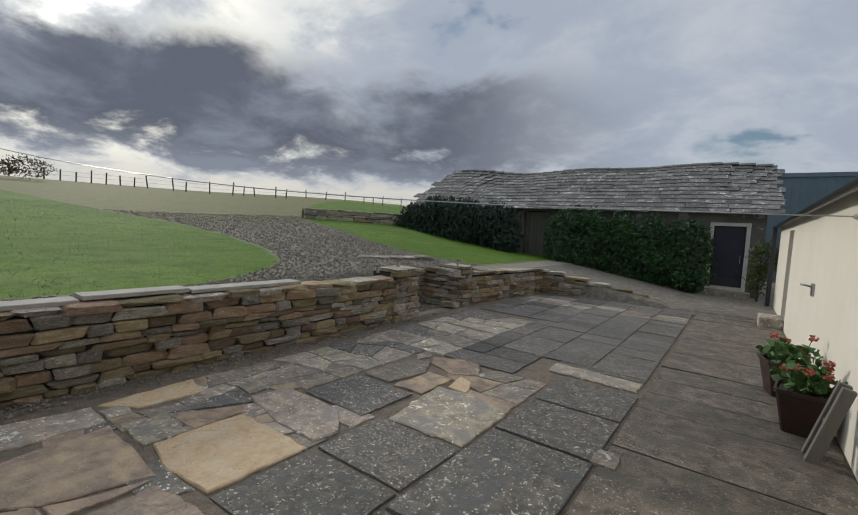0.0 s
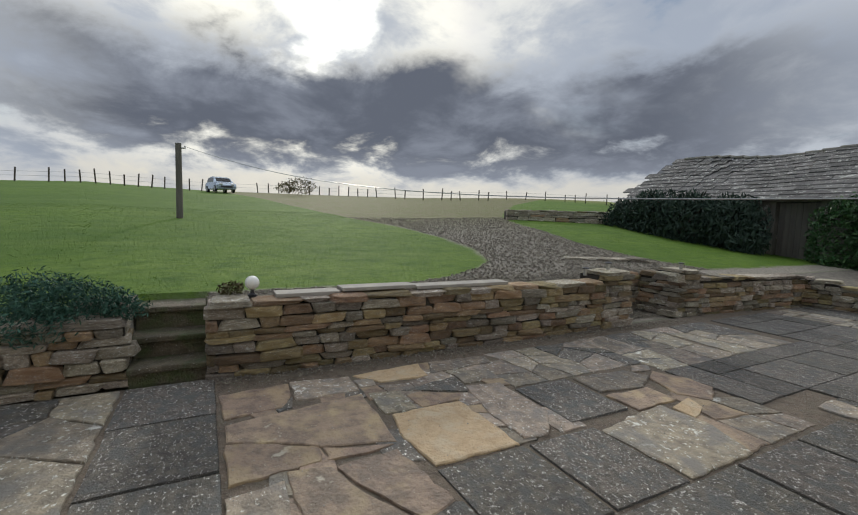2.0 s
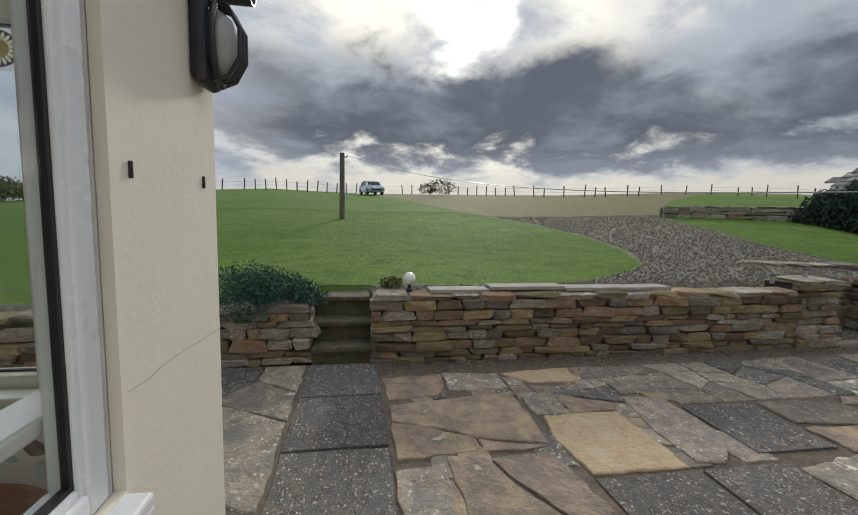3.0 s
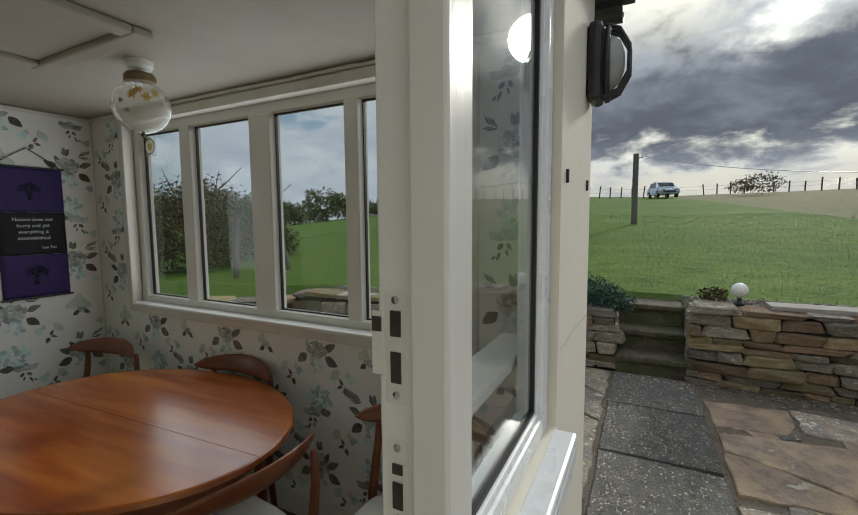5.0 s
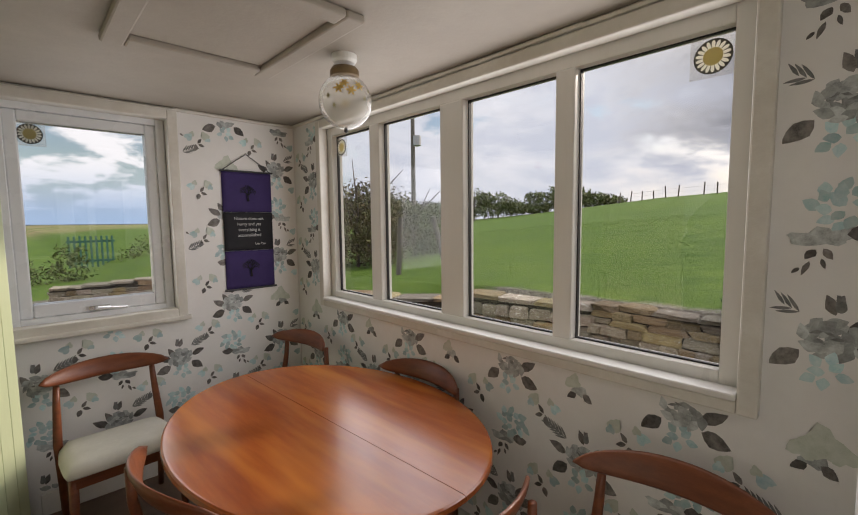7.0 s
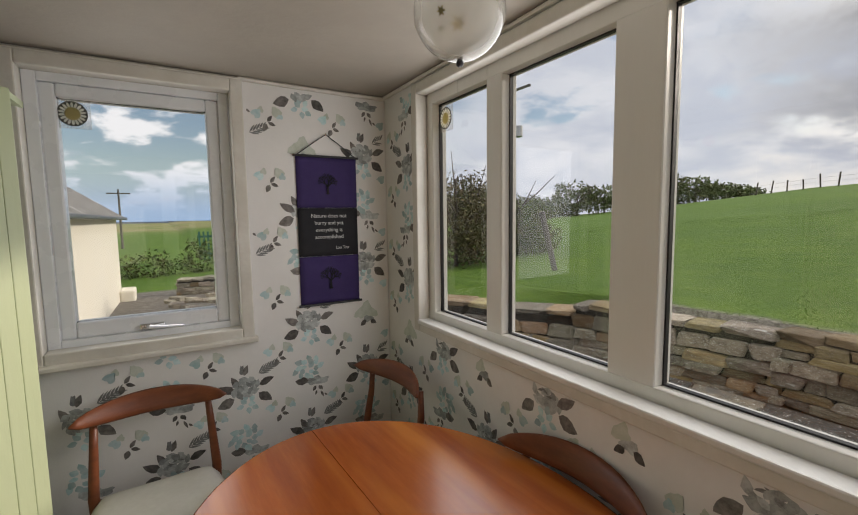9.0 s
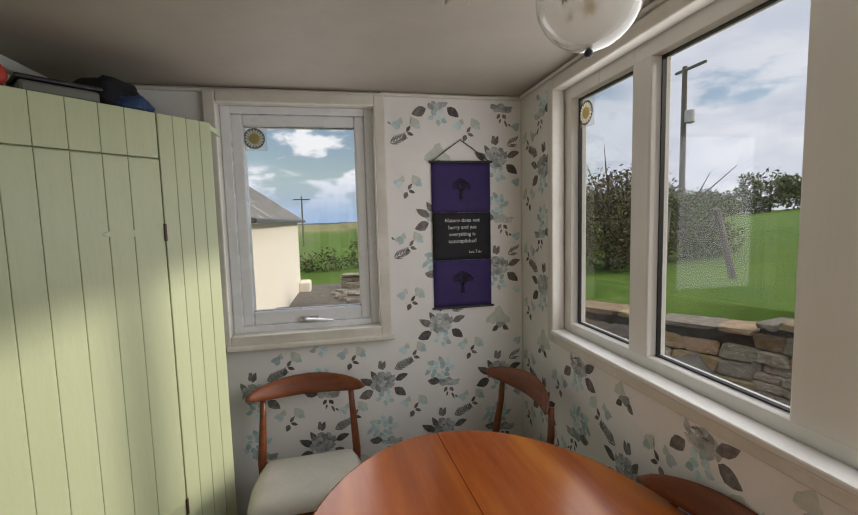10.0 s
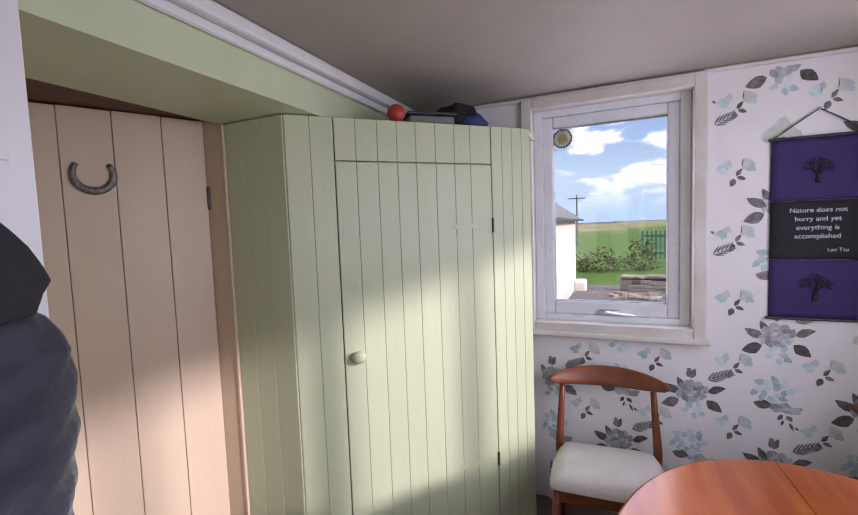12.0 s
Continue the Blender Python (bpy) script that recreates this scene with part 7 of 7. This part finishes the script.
def lay(x0, x1, y0, y1, kind, lift=None, joint=0.012):
    """A slab in its bed; old flags are broken and irregular."""
    z = (prng.uniform(-0.006, 0.004) if lift is None else lift)
    if kind in (FLAG, RED, YELLOW):
        mat = kind[0].materials[0]
        j = joint / 2

        def wob():
            return prng.uniform(-1, 1) * min(0.05, 0.09 * min(x1 - x0, y1 - y0))
        c = [(x0 + j + max(wob(), -j), y0 + j + max(wob(), -j)), (x1 - j + min(wob(), j), y0 + j + max(wob(), -j)), (x1 - j + min(wob(), j), y1 - j + min(wob(), j)), (x0 + j + max(wob(), -j), y1 - j + min(wob(), j))]
        if kind is not YELLOW and (x1 - x0) * (y1 - y0) > 0.16 and prng.random() < 0.75:
            s, t = prng.uniform(0.25, 0.75), prng.uniform(0.25, 0.75)
            a, b = (0, 2) if prng.random() < 0.5 else (1, 3)
            A, B, C, D = c[a % 4], c[(a + 1) % 4], c[b % 4], c[(b + 1) % 4]
            p = (A[0] + (B[0] - A[0]) * s, A[1] + (B[1] - A[1]) * s)
            q = (C[0] + (D[0] - C[0]) * t, C[1] + (D[1] - C[1]) * t)
            d = Vector((q[1] - p[1], p[0] - q[0]))
            d = d.normalized() * 0.007
            for pts in ([(p[0] + d.x, p[1] + d.y), B, C, (q[0] + d.x, q[1] + d.y)], [(q[0] - d.x, q[1] - d.y), D, A, (p[0] - d.x, p[1] - d.y)]):
                flag(pts, mat if prng.random() < 0.85 else flag_slab, z + prng.uniform(-0.004, 0.003))
        else:
            flag(c, mat, z)
        return
    ob = new("slab", kind[prng.randrange(len(kind))])
    ob.parent = paving
    ob.matrix_basis = pose((x0 + x1) / 2, (y0 + y1) / 2, z - 0.025, prng.uniform(-0.35, 0.35), prng.uniform(-0.35, 0.35), 0) @ Matrix.Diagonal((x1 - x0 - joint, y1 - y0 - joint, 0.05, 1))


# slabs up to the steps
for a, b in ((4.10, 4.90), (3.24, 4.09), (2.32, 3.23), (1.45, 2.31), (0.75, 1.44)):
    lay(a, b, -0.025, 0.705, CONCRETE)
TAKEN = []


def inside(x, y, q):
    hit = False
    for (ax, ay), (bx, by) in zip(q, q[1:] + q[:1]):
        if (ay > y) != (by > y) and x < ax + (bx - ax) * (y - ay) / (by - ay):
            hit = not hit
    return hit


def crazy(x0, x1, y0, y1, step, mats, gap=0.97):
    """Crazy paving: irregular stones that share their jittered corners, leaving out what is laid already."""
    nx, ny = max(1, round((x1 - x0) / step)), max(1, round((y1 - y0) / step))
    grid = {}
    for i in range(nx + 1):
        for k in range(ny + 1):
            jx = 0 if i in (0, nx) else prng.uniform(-0.3, 0.3) * step
            jy = 0 if k in (0, ny) else prng.uniform(-0.3, 0.3) * step
            grid[i, k] = (x0 + (x1 - x0) * (i + 0.3 * (k % 2) * (0 < i < nx)) / nx + jx, y0 + (y1 - y0) * k / ny + jy)
    for k in range(ny):
        i = 0
        while i < nx:
            wide = 2 if i + 1 < nx and prng.random() < 0.25 else 1
            c = [grid[i, k], grid[i + wide, k], grid[i + wide, k + 1], grid[i, k + 1]]
            if wide == 2:
                c = [grid[i, k], grid[i + 1, k], grid[i + 2, k], grid[i + 2, k + 1], grid[i, k + 1]]
            mx, my = sum(p[0] for p in c) / len(c), sum(p[1] for p in c) / len(c)
            i += wide
            if any(inside(mx, my, q) for q in TAKEN):
                continue
            flag([(mx + (p[0] - mx) * gap, my + (p[1] - my) * gap) for p in c], prng.choice(mats), prng.uniform(-0.009, -0.005) if TAKEN else prng.uniform(-0.006, 0.003))


def stone_at(mat, z, *points):
    """A flagstone known by its corners."""
    cx, cy = sum(p[0] for p in points) / len(points), sum(p[1] for p in points) / len(points)
    points = [(cx + (x - cx) * 1.035, cy + (y - cy) * 1.035) for x, y in points]
    TAKEN.append(points)
    flag(points, mat, z)


# flags beside the path, towards the porch
crazy(2.2, 4.9, 0.72, 4.0, 0.55, (flag_slab, flag_slab, flag_slab, concrete_slab))
lay(0.75, 2.1, 0.2, 0.74, CONCRETE)
# the large old flags in the middle
stone_at(red_flag, 0.002, (3.83, -0.09), (3.88, -0.42), (4.00, -1.18), (3.52, -1.17), (3.13, -1.15), (3.29, -0.65), (3.46, -0.37), (3.57, -0.09))
stone_at(red_flag, 0.0, (3.54, -0.07), (3.43, -0.37), (3.26, -0.63), (3.10, -0.61), (3.06, -0.07))
stone_at(red_flag, -0.002, (3.25, -0.67), (3.15, -0.90), (3.10, -1.12), (3.07, -0.91), (3.09, -0.66))
stone_at(yellow_flag, 0.003, (3.51, -1.30), (3.51, -1.92), (2.74, -1.94), (2.76, -1.28), (3.14, -1.23))
stone_at(red_flag, 0.001, (3.05, -0.40), (2.99, -0.65), (2.76, -0.72), (2.32, -0.95), (2.18, -0.60), (2.50, -0.40))
stone_at(red_flag, 0.0, (2.99, -0.69), (3.02, -1.12), (2.40, -1.20), (2.33, -0.99), (2.77, -0.76))
stone_at(flag_slab, 0.0, (2.93, -0.04), (2.97, -0.36), (2.62, -0.34), (2.30, -0.30), (2.28, -0.05))
stone_at(red_flag, -0.002, (4.46, -0.05), (4.50, -0.63), (4.26, -0.61), (4.01, -0.50), (3.97, -0.08))
stone_at(flag_slab, 0.0, (4.53, -0.66), (4.45, -1.20), (4.09, -1.19), (4.12, -0.65))
stone_at(yellow_flag, -0.002, (4.47, -1.27), (4.53, -2.01), (4.18, -1.95), (4.22, -1.46))
stone_at(flag_slab, 0.002, (3.79, -2.17), (3.73, -2.53), (3.04, -2.50), (2.76, -2.24), (2.79, -2.04), (3.25, -2.05))
stone_at(concrete_slab, -0.003, (3.94, -1.56), (4.05, -2.20), (3.69, -2.12), (3.88, -1.72))
stone_at(red_flag, 0.0, (3.83, -1.70), (3.66, -2.02), (3.56, -1.95), (3.55, -1.58), (3.81, -1.56))
stone_at(flag_slab, -0.002, (3.98, -1.25), (3.93, -1.54), (3.55, -1.53), (3.56, -1.25))
stone_at(flag_slab, 0.0, (4.53, -2.15), (4.49, -2.86), (4.27, -2.80), (4.22, -2.02))
stone_at(flag_slab, -0.003, (4.12, -2.22), (4.13, -2.55), (3.87, -2.42), (3.86, -2.20))
stone_at(flag_slab, 0.0, (3.52, -3.32), (3.48, -4.02), (3.25, -4.13), (3.08, -3.80), (3.16, -3.31))
stone_at(red_flag, 0.002, (3.32, -4.30), (2.83, -4.54), (2.60, -4.13), (2.82, -3.94), (3.20, -4.08))
stone_at(red_flag, 0.0, (3.07, -3.27), (3.05, -3.82), (2.76, -3.84), (2.74, -3.29))
stone_at(flag_slab, 0.0, (3.54, -4.23), (3.50, -4.44), (3.37, -4.33), (3.40, -4.06))
stone_at(yellow_flag, 0.0, (2.65, -3.61), (2.72, -3.95), (2.54, -3.86), (2.45, -3.60))
stone_at(flag_slab, 0.003, (2.70, -3.26), (2.72, -3.54), (2.30, -3.57), (1.94, -3.40), (1.95, -2.72), (2.62, -2.70))
TAKEN.append([(2.72, -3.26), (3.58, -3.26), (3.58, -2.54), (2.72, -2.54)])
lay(2.80, 3.56, -3.22, -2.56, CONCRETE, -0.002)
for a, b in ((-1.98, -1.26), (-2.66, -2.0)):
    TAKEN.append([(1.92, a), (2.72, a), (2.72, b), (1.92, b)])
    lay(1.92, 2.70, a, b, CONCRETE)
# smaller stones between them
crazy(1.94, 4.55, -1.25, -0.04, 0.22, (flag_slab, red_flag, concrete_slab))
crazy(2.72, 4.55, -2.64, -1.22, 0.22, (flag_slab, flag_slab, red_flag))
crazy(3.58, 4.55, -5.3, -2.6, 0.36, (flag_slab, flag_slab, flag_slab, concrete_slab))
crazy(1.94, 3.56, -4.44, -3.42, 0.34, (flag_slab, red_flag, flag_slab))
crazy(3.30, 4.60, -7.4, -4.46, 0.46, (flag_slab, flag_slab, concrete_slab))
for j in range(8):
    y1 = 0.0 - 0.92 * j
    if y1 > -2.2:
        lay(1.12, 1.90, y1 - 0.90, y1, CONCRETE)
for y0, y1 in ((-3.12, -2.28), (-3.95, -3.14), (-4.75, -3.97)):
    lay(1.12, 1.90, y0, y1, CONCRETE)
flag([(1.16, -4.86), (2.10, -4.88), (2.12, -5.22), (1.15, -5.20)], flag_slab, 0.004)
lay(1.14, 2.12, -5.60, -5.24, CONCRETE)
# concrete slabs over the far yard
y = -4.44
while y > -11.9:
    d = 0.46
    x = 1.14
    while x < 4.4:
        e = x + 0.61
        if not (x < 2.1 and y - d > -5.62):
            if not (x > 3.2 and y > -7.4):
                lay(x, min(e, 3.29 if y > -7.4 else 4.6), y - d, y, FLAG if -10.3 < y < -9.3 and prng.random() < 0.8 else CONCRETE)
        x = e
    y -= d
# long cast concrete bays beside the house
y = 0.5
while y > -15.0:
    d = prng.uniform(0.42, 0.62)
    lay(-0.36, 1.10, y - d, y, BOARD, joint=0.007)
    y -= d
structure("paving_bed", boxes((-0.37, 4.95, -15.2, 0.70, -0.09, -0.018), (2.05, 4.95, 0.70, 4.2, -0.09, -0.018)), wet_earth, "brown earth and moss in the paving joints", "ground")
structure("drive", boxes((-0.37, 2.9, 4.2, 6.2, -0.1, -0.02)), tarmac, "patched grey tarmac drive", "drive")
lay(0.98, 1.16, -3.36, -3.12, FLAG, 0.008)


def scatter(name, label, mat, count, area, size, seed, lift=0.0):
    """Loose stones lying about, too many to count."""
    rng = random.Random(seed)
    bm = bmesh.new()
    for _ in range(count):
        x, y = area(rng)
        s = size * rng.uniform(0.5, 1.5)
        z = height(x, y) + lift
        m = pose(x, y, z + s * 0.2, rng.uniform(-30, 30), rng.uniform(-30, 30), rng.uniform(0, 360))
        vs = [bm.verts.new(m @ (Vector(p) * s * rng.uniform(0.8, 1.2))) for p in ((0.5, 0, 0), (-0.3, 0.45, 0), (-0.35, -0.4, 0), (0, 0, 0.42))]
        for f in ((0, 1, 3), (1, 2, 3), (2, 0, 3)):
            bm.faces.new([vs[k] for k in f])
    return tagged(mesh_object(name, bm, mat), label, "gravel", kind="stuff")


scatter("gravel", "loose grey-brown gravel behind the garden wall", gravel_mat, 9000, lambda r: (r.uniform(5.3, 5.85), r.uniform(-9, 1.2)), 0.035, 3)
scatter("gravel", "loose gravel on the track through the lawn", gravel_mat, 14000, lambda r: (lambda x: (x, r.uniform(float(np.interp(x, *zip(*EDGE_RIGHT))), float(np.interp(x, *zip(*EDGE_LEFT))))))(5.8 + 10 * r.random() ** 1.5), 0.04, 4)
scatter("grit", "small pale grit and lichen crumbs on the paving", material("grit", (0.40, 0.39, 0.36), (0.25, 0.24, 0.22), 20, 0.9, island=0.3), 1100, lambda r: (r.uniform(0.9, 4.85), r.uniform(-7, 0.6)), 0.012, 5, 0.07)
scatter("gravel", "loose stones and earth along the foot of the wall", gravel_mat, 1500, lambda r: (4.88 - abs(r.gauss(0, 0.12)), r.uniform(-7.2, 0.0)), 0.025, 6, 0.06)


def lawn(count, seed):
    """Short grass, blade by blade, nearest the wall."""
    rng = random.Random(seed)
    vs, fs = [], []
    while len(fs) < count:
        y = rng.uniform(-13, 14)
        x = 5.75 - 0.5 * smooth(0.7, 1.8, y) + 13 * rng.random() ** 1.7
        if on_gravel(x, y + 0.1 * rng.uniform(-1, 1)):
            continue
        h = rng.uniform(0.008, 0.024)
        z = height(x, y) - 0.005
        a = rng.uniform(0, 6.28)
        w = 0.0045 * (1 + (x - 6) * 0.08)
        lx, ly = rng.gauss(0, 0.02), rng.gauss(0, 0.02)
        k = len(vs)
        vs += [(x - w * math.cos(a), y - w * math.sin(a), z), (x + w * math.cos(a), y + w * math.sin(a), z), (x + lx, y + ly, z + h)]
        fs.append((k, k + 1, k + 2))
    me = bpy.data.meshes.new("grass")
    me.from_pydata(vs, [], fs)
    me.materials.append(grass_mat)
    return tagged(new("grass", me), "short mown green grass of the field", "grass", kind="stuff")


lawn(70000, 9)

# the yard and the field lie half a degree askew to the porch
YARD += [ob for ob in scene.objects if ob not in PORCH and ob.parent is None]
ASKEW = pose(0.111, 0.071, 0, 0, 0, 0.616) @ Matrix.Diagonal((0.982, 0.982, 0.982, 1))
for ob in YARD:
    ob.matrix_basis = ASKEW @ ob.matrix_basis
